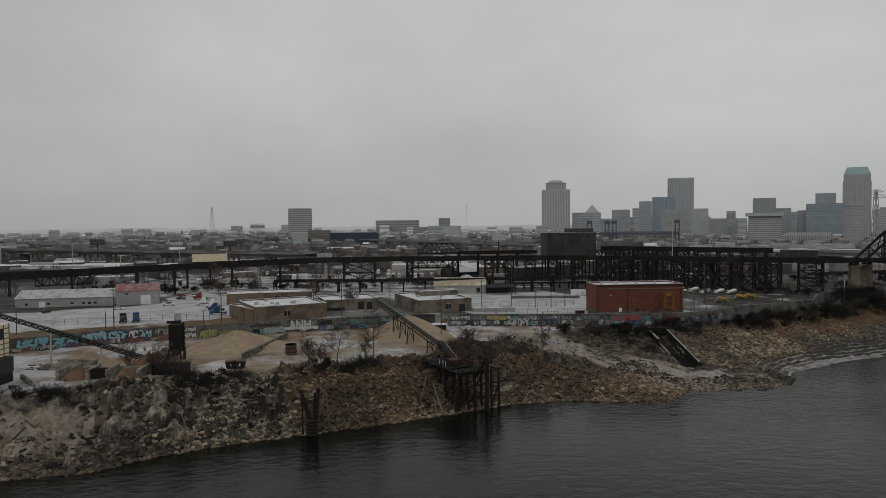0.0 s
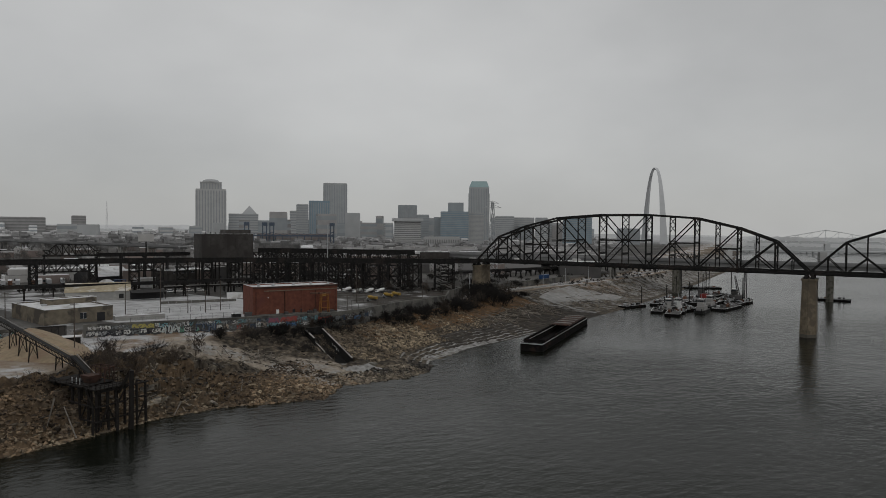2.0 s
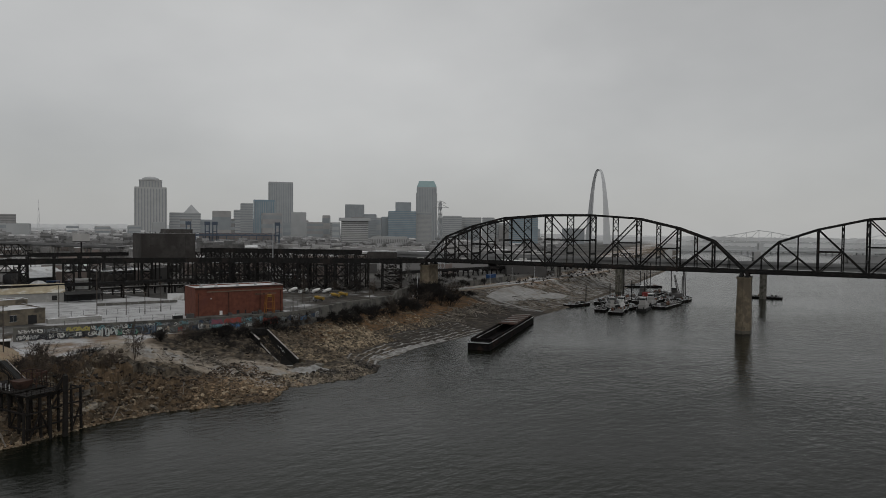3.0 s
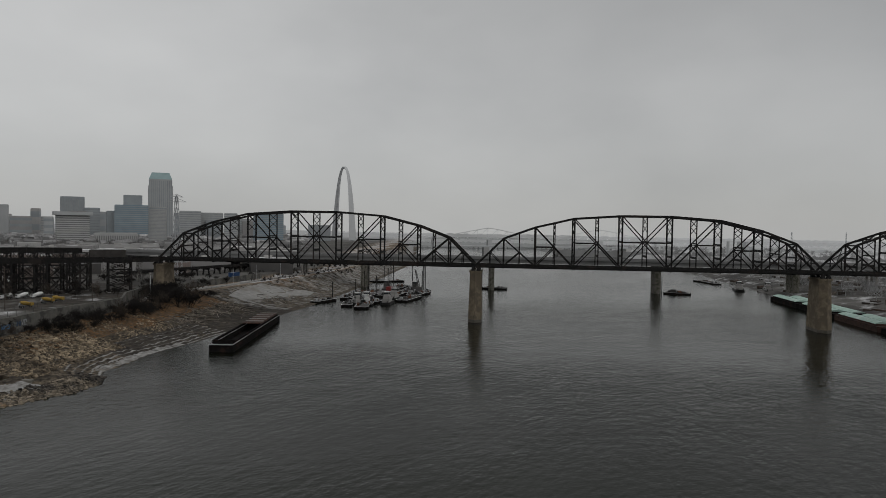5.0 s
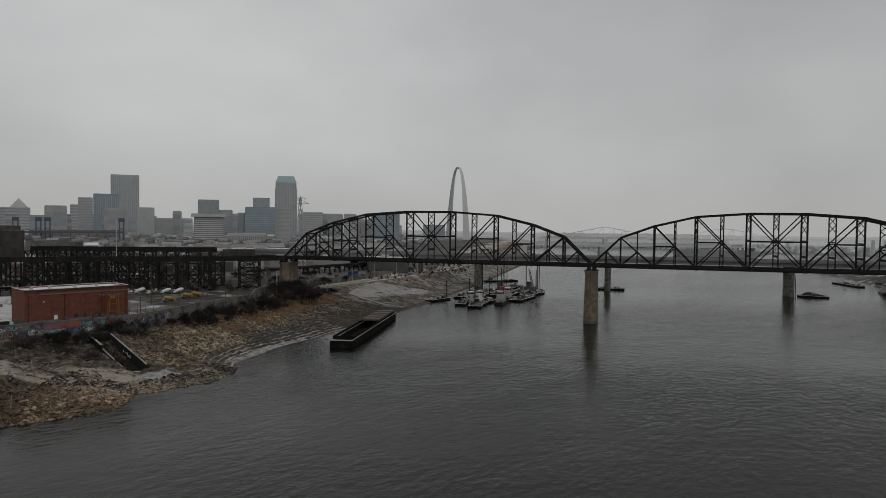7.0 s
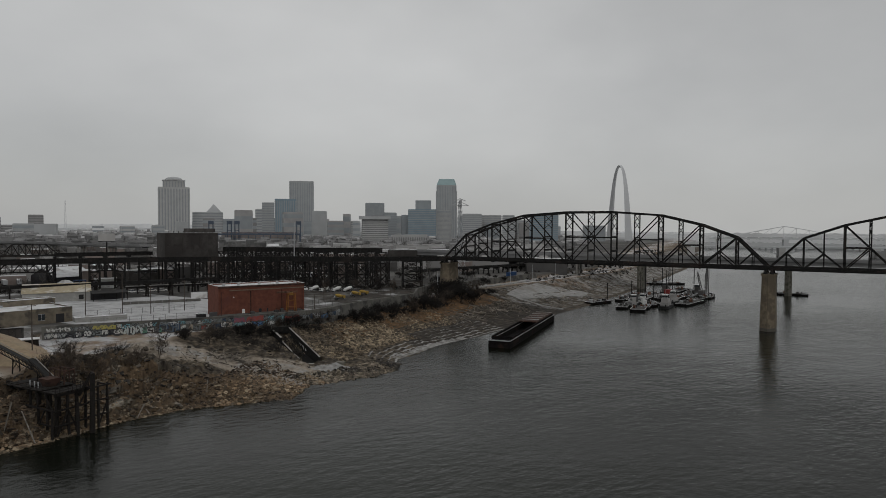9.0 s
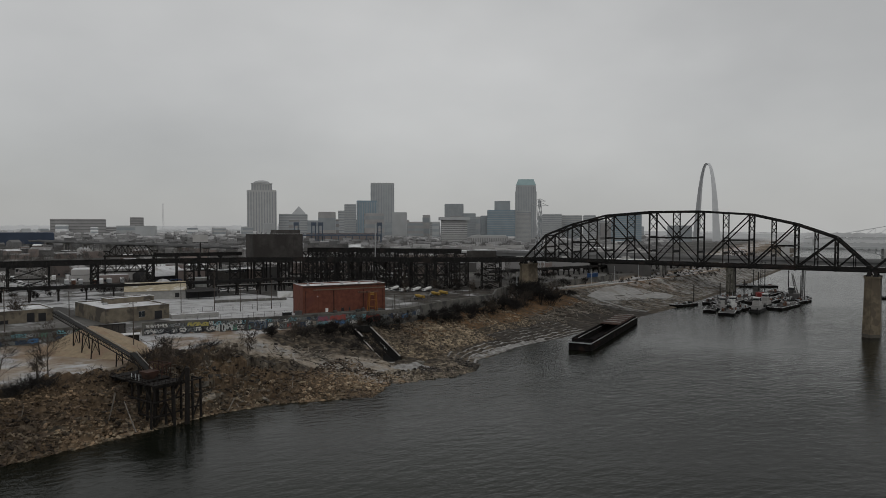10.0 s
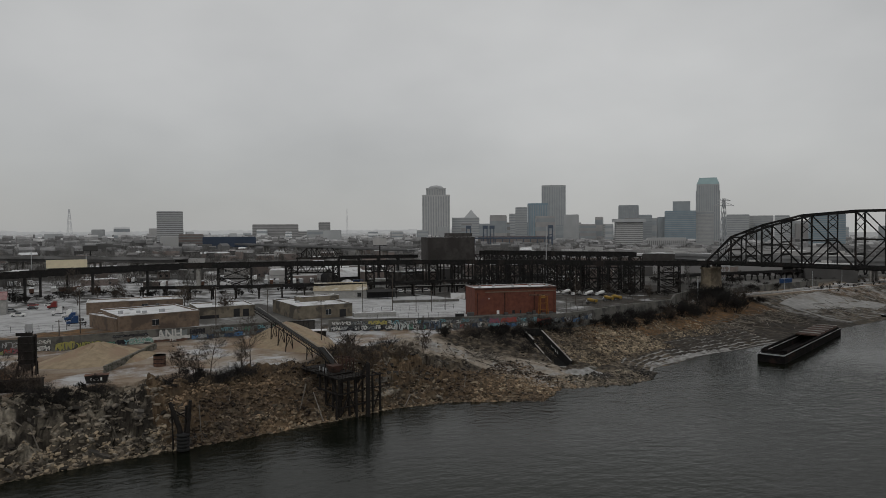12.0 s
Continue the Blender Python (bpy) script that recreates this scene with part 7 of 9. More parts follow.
part("roof", Mesh().box(-3.4, -2.4, 3.0, 3.4, 2.4, 3.25), "snow", shed)

# ---- timber wharf and mooring dolphin ----
DECK = 12.2
wharf = base("timber_wharf", "old black timber loading wharf on tall piles", "wharf", Matrix.Translation((4.4, 208.6, 0)) @ pose(0, 0, 0, 0, 0, 30.8))
rw = np.random.default_rng(52)
for x in (0.3, 3.2, 6.0, 8.8):
    for y in (0.3, 4.2, 8.2, 12.2):
        part("timber_post", Mesh().tube((x + rw.normal(0, 0.35), y + rw.normal(0, 0.3), -3), (x + rw.normal(0, 0.2), y, DECK - 0.5), 0.42, 0.34, 8), "timber", wharf)
for x, y, top, r in ((8.2, -3.4, 16.6, 0.8), (15.0, -0.6, 12.4, 0.42), (12.0, -0.8, 11.8, 0.4), (15.2, 3.6, 12.0, 0.4), (4.6, -2.6, 9.2, 0.45), (-1.6, -0.8, 8.0, 0.4)):
    part("tall_post" if top > 15 else "timber_post", Mesh().tube((x, y, -3), (x + rw.normal(0, 0.2), y + 0.3, top), r, r * 0.8, 9), "timber", wharf)
for y in (0.0, 4.2, 8.2, 12.2, 16.2, 20.0):
    part("cap_beam", Mesh().beam((-0.4, y, DECK - 0.55), (9.4, y, DECK - 0.55), 0.55, 0.7), "timber", wharf)
for x in (0.1, 4.5, 9.0):
    part("stringer", Mesh().beam((x, -0.8, DECK - 0.12), (x, 23.4, DECK - 0.12), 0.45, 0.5), "timber", wharf)
for z in (3.2, 7.4):
    part("waler", Mesh().beam((-0.6, -0.3, z), (9.3, -0.3, z + 0.3), 0.4), "timber", wharf)
    part("waler", Mesh().beam((-0.3, -0.3, z), (-0.3, 13, z + 0.2), 0.4), "timber", wharf)
    part("waler", Mesh().beam((9, -0.5, z + 0.6), (15.4, -0.7, z + 0.5), 0.4), "timber", wharf)
part("waler", Mesh().beam((8.4, -0.9, DECK - 0.3), (15.6, -0.8, DECK - 0.2), 0.42), "timber", wharf)
part("waler", Mesh().beam((15.0, -0.8, DECK - 0.4), (15.2, 4.0, DECK - 0.4), 0.42), "timber", wharf)
for a, b in (((0.2, -0.4, 0.6), (3.2, -0.4, 7.2)), ((6.0, -0.4, 0.8), (3.2, -0.4, 7.4)), ((6.2, -0.4, 7.4), (8.8, -0.4, 11.6)), ((12, -0.9, 1.0), (15, -0.8, 7.6)), ((-0.4, 0.4, 7.2), (-0.4, 4.2, 11.4)), ((-0.4, 8.2, 1.0), (-0.4, 4.4, 7.2))):
    part("brace", Mesh().beam(a, b, 0.32), "timber", wharf)
for k in range(24):
    if k in (5, 6, 11, 13, 14, 19):
        continue
    part("plank", Mesh().box(-0.7 + rw.normal(0, 0.12), -0.8 + k * 1.0, DECK + 0.13, 9.4 + rw.normal(0, 0.25), 0.1 + k * 1.0, DECK + 0.3), "timber", wharf)
for a, b in (((-0.4, -0.6), (9.2, -0.6)), ((-0.5, -0.6), (-0.5, 22)), ((9.2, -0.6), (9.2, 9))):
    me = Mesh()
    for z in (0.8, 1.35):
        me.beam((*a, DECK + z), (*b, DECK + z), 0.12)
    for k in range(9):
        q = k / 8
        me.beam((a[0] + (b[0] - a[0]) * q, a[1] + (b[1] - a[1]) * q, DECK + 0.1), (a[0] + (b[0] - a[0]) * q, a[1] + (b[1] - a[1]) * q, DECK + 1.35), 0.11)
    part("handrail", me, "timber", wharf)
part("fallen_boom", Mesh().beam((7.0, 0.4, DECK - 2.0), (9.0, -2.4, DECK + 4.6), 0.7), "timber", wharf)
part("hopper", Mesh().add([(3.0, 8, DECK + 0.3), (5.4, 8, DECK + 0.3), (5.4, 10.6, DECK + 0.3), (3.0, 10.6, DECK + 0.3), (2.2, 7.2, DECK + 2.6), (6.2, 7.2, DECK + 2.6), (6.2, 11.4, DECK + 2.6), (2.2, 11.4, DECK + 2.6)], BOX), "barge_rust", wharf, "rusty feed hopper")
for x, y0, y1 in ((6.6, 6.5, 13.0), (9.6, 6.5, 13.0)):
    me = Mesh()
    for y in np.linspace(y0, y1, 4):
        me.beam((x, y, DECK + 0.2), (x, y, DECK + 4.4), 0.22)
    for a, b in ((1.4, 4.4), (4.4, 1.4)):
        me.beam((x, y0, DECK + a), (x, y1, DECK + b), 0.16)
    me.beam((x, y0, DECK + 4.4), (x, y1, DECK + 4.4), 0.24)
    part("machine_frame", me, "barge_rust", wharf, "rusted steel machine frame")
part("frame_tie", Mesh().box(6.6, 6.4, DECK + 4.2, 9.6, 6.7, DECK + 4.5).box(6.6, 12.8, DECK + 4.2, 9.6, 13.1, DECK + 4.5), "barge_rust", wharf)
for x, y in ((1.0, 13.2), (1.2, 11.4), (1.0, 9.4)):
    part("bollard", Mesh().tube((x, y, DECK + 0.2), (x, y, DECK + 2.0), 0.16, 0.16, 8), "steelgrey", wharf, "pale steel post")
part("debris_pole", Mesh().tube((-5.6, 0.2, 0.4), (-6.5, 4.4, 8.6), 0.2, 0.14, 6), "driftwood", wharf)

dol = base("mooring_dolphin", "cluster of leaning timber piles bound with tyres", "mooring dolphin", Matrix.Translation((-37, 186, 0)))
for k, (a, b) in enumerate((((0.2, 0, -3), (-0.9, 0.2, 6.4)), ((-0.9, 0.2, 6.2), (-3.3, 0.6, 13.0)), ((0.6, 0, -3), (2.0, 0, 13.4)), ((0.2, 0.5, -3), (0.9, 0.6, 12.0)), ((-2.6, 0.8, -3), (-2.9, 0.9, 12.2)), ((-1.6, 0.8, -3), (-1.3, 0.6, 9.0)))):
    part("timber_post", Mesh().tube(a, b, (0.75, 0.75, 0.5, 0.4, 0.26, 0.3)[k], (0.7, 0.5, 0.42, 0.34, 0.22, 0.24)[k], 8), "timber", dol)
for z in (0.2, 1.15, 2.1, 3.05, 4.0):
    me = Mesh()
    me.tube((0.02 * z, 0, z), (0.02 * z, 0, z + 0.25), 1.35, 1.7, 18).tube((0.02 * z, 0, z + 0.25), (0.02 * z, 0, z + 0.6), 1.7, 1.7, 18).tube((0.02 * z, 0, z + 0.6), (0.02 * z, 0, z + 0.88), 1.7, 1.3, 18)
    part("tyre", me, "rubber", dol)
part("brace", Mesh().beam((-3.2, 0.3, 9.0), (1.8, 0, 10.6), 0.3), "timber", dol)
part("brace", Mesh().beam((-2.8, 0.3, 11.4), (1.9, 0, 8.2), 0.25), "timber", dol)

# ---- storm-water outfall ----
out = base("outfall_channel", "sloping concrete storm outfall with graffiti on its dark inner wall", "outfall")
T0, T1, B0, B1 = Vector((90.6, 291.5, 6.2)), Vector((97.0, 292.9, 6.2)), Vector((93.2, 265.0, 0.7)), Vector((99.4, 261.6, 0.7))
part("floor", Mesh().add([T0, T1, B1, B0, T0 - Vector((0, 0, 1)), T1 - Vector((0, 0, 1)), B1 - Vector((0, 0, 1)), B0 - Vector((0, 0, 1))], [(3, 2, 1, 0), (4, 5, 6, 7), (0, 1, 5, 4), (1, 2, 6, 5), (2, 3, 7, 6), (3, 0, 4, 7)]), "dark_concrete", out)
for a, b, s, h0, h1 in ((T0, B0, 1, 4.0, 1.7), (T1, B1, -1, 5.8, 3.2)):
    off = Vector((s * 0.7, 0, 0))
    me = Mesh().add([a - Vector((0, 0, 1)), b - Vector((0, 0, 1)), b - off - Vector((0, 0, 1)), a - off - Vector((0, 0, 1)), a + Vector((0, 0, h0)), b + Vector((0, 0, h1)), b - off + Vector((0, 0, h1)), a - off + Vector((0, 0, h0))], [(0, 1, 2, 3), (7, 6, 5, 4), (0, 4, 5, 1), (1, 5, 6, 2), (2, 6, 7, 3), (3, 7, 4, 0)])
    part("side_wall", me, "dark_concrete", out)
    part("coping", Mesh().beam(a - off / 2 + Vector((0, 0, h0 + 0.1)), b - off / 2 + Vector((0, 0, h1 + 0.1)), 0.62, 0.2), "concrete", out, "pale concrete coping")
part("wing_wall", Mesh().beam((90.2, 297.0, 9.6), (89.8, 281.0, 7.6), 0.7, 4.6), "dark_concrete", out)
part("wing_coping", Mesh().beam((90.2, 297.0, 12.0), (89.8, 281.0, 10.0), 0.8, 0.24), "concrete", out, "pale concrete coping")
part("head_wall", Mesh().box(90.0, 293.2, 9.6, 98.2, 294.0, 12.6).box(90.0, 293.2, 5, 91.4, 294, 9.6).box(96.6, 293.2, 5, 98.2, 294, 9.6), "dark_concrete", out)
# near-black lining paints in the shade inside the culvert
part("culvert", Mesh().box(91.4, 294.0, 5, 96.6, 300, 5.4).box(91.4, 299.6, 5.4, 96.6, 300, 9.6), "dark", out, "culvert mouth with near-black lining")
part("sill", Mesh().beam((93.0, 264.2, 1.0), (99.8, 260.8, 1.0), 1.6, 1.0), "concrete", out, "snow-dusted end sill")
part("lower_block", Mesh().beam((101.6, 262.6, 1.0), (107.6, 254.6, 1.0), 2.2, 2.6), "mossy", out, "broken dark concrete block")
part("apron", Mesh().box(94, 254.5, -0.6, 102, 260.5, 0.55), "concrete", out)
for k, (q, z, h) in enumerate(((0.40, 0.9, 1.0), (0.47, 1.2, 0.5), (0.52, 0.3, 1.4), (0.58, 0.4, 1.1))):
    p = T1.lerp(B1, q) + Vector((-0.04, 0, z + 1.2))
    part("graffiti", Mesh().beam((p.x, p.y - 0.6, p.z), (p.x + 0.02, p.y + 0.3, p.z + h), 0.06, 0.3, (1, 0, 0)), "white", out)

# ---- graffiti on the flood wall ----
PAINTS = {"teal": (0.17, 0.34, 0.38), "white": (0.52, 0.52, 0.50), "ink": (0.02, 0.02, 0.025), "pink": (0.25, 0.09, 0.11), "lime": (0.27, 0.29, 0.09), "yellow": (0.36, 0.32, 0.10), "blue": (0.08, 0.18, 0.34), "violet": (0.16, 0.09, 0.18), "grey": (0.30, 0.31, 0.31), "green": (0.10, 0.24, 0.17), "ice": (0.36, 0.47, 0.49), "cream": (0.36, 0.31, 0.25), "red": (0.30, 0.075, 0.06), "navy": (0.05, 0.075, 0.12), "smoke": (0.17, 0.185, 0.185), "soot": (0.052, 0.053, 0.055), "rust": (0.10, 0.055, 0.042)}
for k, c in PAINTS.items():
    M["paint_" + k] = material("spray_" + k, c, 0.8, 0.15, 0.8, 0.05, tint=tuple(v * 0.6 + 0.05 for v in c), tint_at=0.64, tint_scale=0.5)


# bent strokes over a grid of three by three, which spell nothing
GLYPHS = ("6720145", "0367852", "620436", "0348752", "63025845", "0642875", "27604", "6314785", "02583", "5403678", "61084", "2036857")


def soften(pts, times):
    """Cuts the corners of a bent line."""
    for _ in range(times):
        out_ = [pts[0]]
        for (a, b), (c, d) in zip(pts[:-1], pts[1:]):
            out_ += [(a * 0.75 + c * 0.25, b * 0.75 + d * 0.25), (a * 0.25 + c * 0.75, b * 0.25 + d * 0.75)]
        pts = out_ + [pts[-1]]
    return pts


def on_wall(u, z, off):
    """A point on the river face of the flood wall."""
    k = min(max((u + 110) / 8.0, 0), len(wall_line) - 1.001)
    i = int(k)
    (x0, y0), (x1, y1) = wall_line[i], wall_line[i + 1]
    ln = math.hypot(x1 - x0, y1 - y0)
    return x0 + (x1 - x0) * (k - i) + (y1 - y0) / ln * off, y0 + (y1 - y0) * (k - i) - (x1 - x0) / ln * off, z


def stroke(me, pts, fat, off):
    """A flat painted line with round joints."""
    n = 8
    for k, (u, z) in enumerate(pts):
        o = off + 0.0007 * (k % 5)
        ring = [on_wall(u + fat / 2 * math.cos(6.283 * j / n), z + fat / 2 * math.sin(6.283 * j / n), o) for j in range(n)]
        me.add(ring, [tuple(range(n))])
    for k, ((a, b), (c, d)) in enumerate(zip(pts[:-1], pts[1:])):
        ln = max(math.hypot(c - a, d - b), 1e-4)
        e, g = -(d - b) / ln * fat / 2, (c - a) / ln * fat / 2
        o = off + 0.0036 + 0.0007 * (k % 4)
        me.add([on_wall(a + e, b + g, o), on_wall(c + e, d + g, o), on_wall(c - e, d - g, o), on_wall(a - e, b - g, o)], [(0, 1, 2, 3)])


def piece(seed, u0, u1, z0, z1, fill, fat, edge="ink", wide=0.8, round_=1, shine=None, rim=0.28, into=None):
    """One sprayed piece: overlapping bent strokes with an outline and a shine."""
    r = np.random.default_rng(seed)
    h = z1 - z0
    coats = {} if into is None else into
    x = u0 + fat / 2
    while x < u1 - fat:
        w = min(h * wide * r.uniform(0.8, 1.15), u1 - x)
        lean, lift, tall = r.uniform(-0.1, 0.22), r.uniform(0, 0.08), r.uniform(0.88, 1.0)
        pts = []
        for c in GLYPHS[r.integers(0, len(GLYPHS))]:
            a, b = int(c) % 3 / 2 + r.normal(0, 0.1), int(c) // 3 / 2 + r.normal(0, 0.08)
            pts.append((x + (w - fat) * (a + lean * b * 0.5), z0 + fat / 2 + (h - fat) * (lift + b * tall * 0.92)))
        pts = soften(pts, round_)
        stroke(coats.setdefault((1, fill), Mesh()), pts, fat, 0.480)
        if edge:
            stroke(coats.setdefault((0, edge), Mesh()), pts, fat + rim, 0.466)
        if shine:
            stroke(coats.setdefault((2, shine), Mesh()), [(a - fat * 0.16, b + fat * 0.16) for a, b in pts], fat * 0.26, 0.494)
        x += w * r.uniform(0.66, 0.86)
    if into is None:
        spray(coats)


def spray(coats):
    for (_, colour), me in sorted(coats.items(), key=lambda c: c[0]):
        part("graffiti", me, "paint_" + colour, flood_wall)


def smear(seed, u0, u1, z0, z1, fill, off=0.456):
    """A ragged rolled-on patch."""
    r = np.random.default_rng(seed)
    n = max(6, int((u1 - u0) / 0.7))
    us = np.linspace(u0, u1, n)
    lo, hi = z0 + r.uniform(0, 0.45, n), z1 - r.uniform(0, 0.45, n)
    v = [on_wall(a, b, off) for a, b in zip(us, lo)] + [on_wall(a, b, off) for a, b in zip(us, hi)]
    part("graffiti_ground", Mesh().add(v, [(k, k + 1, n + k + 1, n + k) for k in range(n - 1)]), "paint_" + fill, flood_wall)


def tags(seed, u0, u1, z0, z1, fills, step=3.4, fat=0.3):
    """A crowded row of small pieces in several colours, scribbled over."""
    r = np.random.default_rng(seed)
    u, k, coats = u0, 0, {}
    while u < u1 - 1:
        w = min(step * r.uniform(0.7, 1.4), u1 - u)
        lo = z0 + r.uniform(0, 0.2) * (z1 - z0)
        top = min(z1, lo + (z1 - z0) * r.uniform(0.75, 1.0))
        piece(seed * 50 + k, u, u + w, lo, top, fills[k % len(fills)], fat * r.uniform(0.8, 1.3), "ink" if r.uniform() < 0.7 else None, 0.75, 1, None, 0.22, coats)
        scrawl = [(u + w * q + r.normal(0, 0.15), lo + (top - lo) * r.uniform(0.05, 0.95)) for q in np.linspace(0, 0.9, 9)]
        stroke(coats.setdefault((3, "ink" if k % 3 else "smoke"), Mesh()), soften(scrawl, 1), 0.12, 0.508)
        u += w * 0.9
        k += 1
    spray(coats)


# from the hopper to the silo: two rows of tall pale-blue letters over a crowded band
smear(1, -31, 20, 12.5, 17.3, "soot")
piece(2, -28.5, -18.0, 13.9, 17.6, "teal", 1.0, None, 1.25, 2)
piece(3, -17.0, -8.0, 14.2, 17.2, "teal", 0.85, None, 1.5, 2)
piece(4, -7.0, 2.0, 14.3, 17.7, "teal", 0.78, "ink", 0.72, 0, "ice")
piece(5, 2.2, 9.4, 14.3, 17.7, "teal", 0.78, "ink", 0.8, 1, "ice")
piece(6, 9.6, 13.4, 14.5, 17.6, "white", 0.5, "ink", 0.7, 1)
piece(7, 13.4, 18.4, 14.3, 17.6, "teal", 0.62, "ink", 0.66, 1, "ice")
tags(8, -30, -8, 12.7, 14.4, ("cream", "pink", "grey", "cream", "teal", "violet"), 3.6, 0.34)
tags(9, -7, 5, 12.7, 14.4, ("pink", "red", "violet", "cream"), 3.0, 0.32)
tags(10, 8, 20, 12.7, 14.4, ("red", "pink", "violet", "lime"), 2.8, 0.32)
ball = [on_wall(6.5 + 1.15 * math.cos(a), 13.75 + 1.15 * math.sin(a), 0.50) for a in np.linspace(0, 6.283, 25)[:-1]]
part("graffiti", Mesh().add(ball, [tuple(range(24))]), "paint_white", flood_wall)
for name_, a0, a1, rad in (("yellow", 1.9, 4.4, 0.95), ("ink", -1.5, 1.6, 1.0)):
    half = [on_wall(6.5 + rad * math.cos(a), 13.75 + rad * math.sin(a), 0.505) for a in np.linspace(a0, a1, 12)]
    part("graffiti", Mesh().add(half, [tuple(range(12))]), "paint_" + name_, flood_wall)
# behind the silo and the heap
piece(11, 19.5, 25.5, 15.2, 17.5, "grey", 0.28, None, 0.8, 1)
tags(12, 20, 28, 12.7, 15.0, ("red", "pink", "grey"), 3.0, 0.34)
piece(13, 28, 35, 15.6, 17.3, "white", 0.22, None, 0.9, 1)
piece(14, 28.5, 35, 12.9, 15.2, "white", 0.55, "ink", 0.9, 2)
piece(15, 36.3, 43.0, 12.8, 16.0, "yellow", 0.55, None, 0.5, 0, "lime")
piece(16, 43.0, 53.0, 12.9, 15.6, "lime", 0.5, "ink", 0.7, 2, "yellow")
tags(17, 53, 62, 12.8, 15.0, ("green", "ink", "teal"), 3.0, 0.4)
piece(18, 61.5, 71.0, 12.9, 15.3, "green", 0.5, "white", 0.8, 2, "ice", 0.4)
tags(19, 56, 69, 15.8, 17.0, ("soot", "ink"), 4.0, 0.22)
# round the white letters
smear(20, 70.5, 84.5, 13.6, 15.2, "white")
smear(21, 73, 83.5, 14.6, 17.5, "smoke", 0.452)
smear(22, 71, 83.5, 12.5, 13.9, "rust")
piece(23, 77.0, 79.5, 12.8, 14.4, "white", 0.3, None, 0.6, 0)
piece(24, 84.6, 90.5, 15.2, 17.4, "ink", 0.42, "soot", 0.7, 0)
tags(25, 85, 107, 12.9, 15.2, ("blue", "grey", "navy", "smoke", "navy"), 3.4, 0.42)
tags(26, 93, 120, 15.2, 17.3, ("smoke", "teal", "grey", "green"), 3.8, 0.26)
tags(27, 107, 126, 12.9, 15.2, ("smoke", "navy", "teal", "grey"), 3.6, 0.36)
# between the gateway and the pump house
smear(28, 141, 182, 12.5, 15.6, "soot")
tags(29, 141, 153, 12.9, 15.2, ("white", "white", "grey", "ink"), 2.6, 0.42)
piece(30, 141.5, 149, 15.7, 17.2, "white", 0.22, None, 0.8, 1)
tags(31, 150, 165, 12.9, 15.3, ("ink", "white", "smoke", "white"), 2.4, 0.44)
tags(32, 149, 156, 15.3, 17.3, ("smoke", "grey"), 2.4, 0.26)
piece(33, 155.5, 163, 15.4, 17.3, "yellow", 0.45, None, 0.8, 1)
tags(34, 163, 176, 15.2, 17.4, ("white", "teal", "smoke", "grey"), 2.4, 0.3)
piece(35, 164.5, 171.5, 12.8, 16.4, "white", 0.5, "ink", 0.6, 2, "ice")
tags(36, 171, 178, 12.9, 15.4, ("green", "white", "smoke"), 2.4, 0.4)
piece(46, 176.5, 184, 12.9, 16.9, "navy", 0.7, "ink", 0.7, 2, "smoke")
tags(37, 177, 197, 15.4, 17.4, ("smoke", "white", "teal", "grey"), 2.6, 0.28)
tags(38, 184, 204, 12.9, 15.5, ("white", "cream", "smoke", "red", "white", "navy"), 2.6, 0.42)
tags(47, 196, 204, 15.4, 17.3, ("smoke", "navy"), 2.6, 0.3)
piece(39, 203.5, 208.5, 14.8, 17.0, "pink", 0.55, "violet", 0.7, 1)
piece(40, 208.5, 215.5, 15.0, 17.3, "red", 0.55, "pink", 0.7, 1)
tags(41, 203, 217, 12.9, 15.0, ("teal", "white", "blue"), 3.8, 0.45)
smear(42, 217.5, 223.5, 13.6, 17.2, "smoke")
tags(48, 215, 224, 15.0, 17.2, ("smoke", "teal"), 2.4, 0.26)
tags(43, 217, 224, 13.0, 15.0, ("white", "grey"), 3.2, 0.28)
piece(44, 224, 231, 13.2, 16.4, "red", 0.6, "rust", 0.7, 1)
tags(45, 231, 258, 13.2, 16.4, ("smoke", "navy", "grey", "blue"), 4.2, 0.36)

# three white block letters sprayed on the wall
letters = bpy.data.curves.new("letters", "FONT")
letters.body, letters.size, letters.extrude, letters.offset = "ANH", 5.2, 0.01, 0.14
tmp = bpy.data.objects.new("letters", letters)
lm = bpy.data.meshes.new_from_object(tmp)
bpy.data.objects.remove(tmp)
lm.materials.clear()
lm.materials.append(M["paint_white"])
pa, pb = xy(72.0, float(table(WALL, 72.0))), xy(82.5, float(table(WALL, 82.5)))
g = part("graffiti_letters", lm, None, flood_wall, "white sprayed block letters")
g.matrix_basis = Matrix.Translation((pa[0], pa[1], 13.9)) @ pose(0, 0, 0, 0, 0, heading(pa, pb)) @ pose(0.2, -0.53, 0.2, 90, 0, 0) @ Matrix.Diagonal((0.86, 1.0, 1.0, 1))

# ---- boat ramp, riverfront path and its guard rail beyond the bridge ----


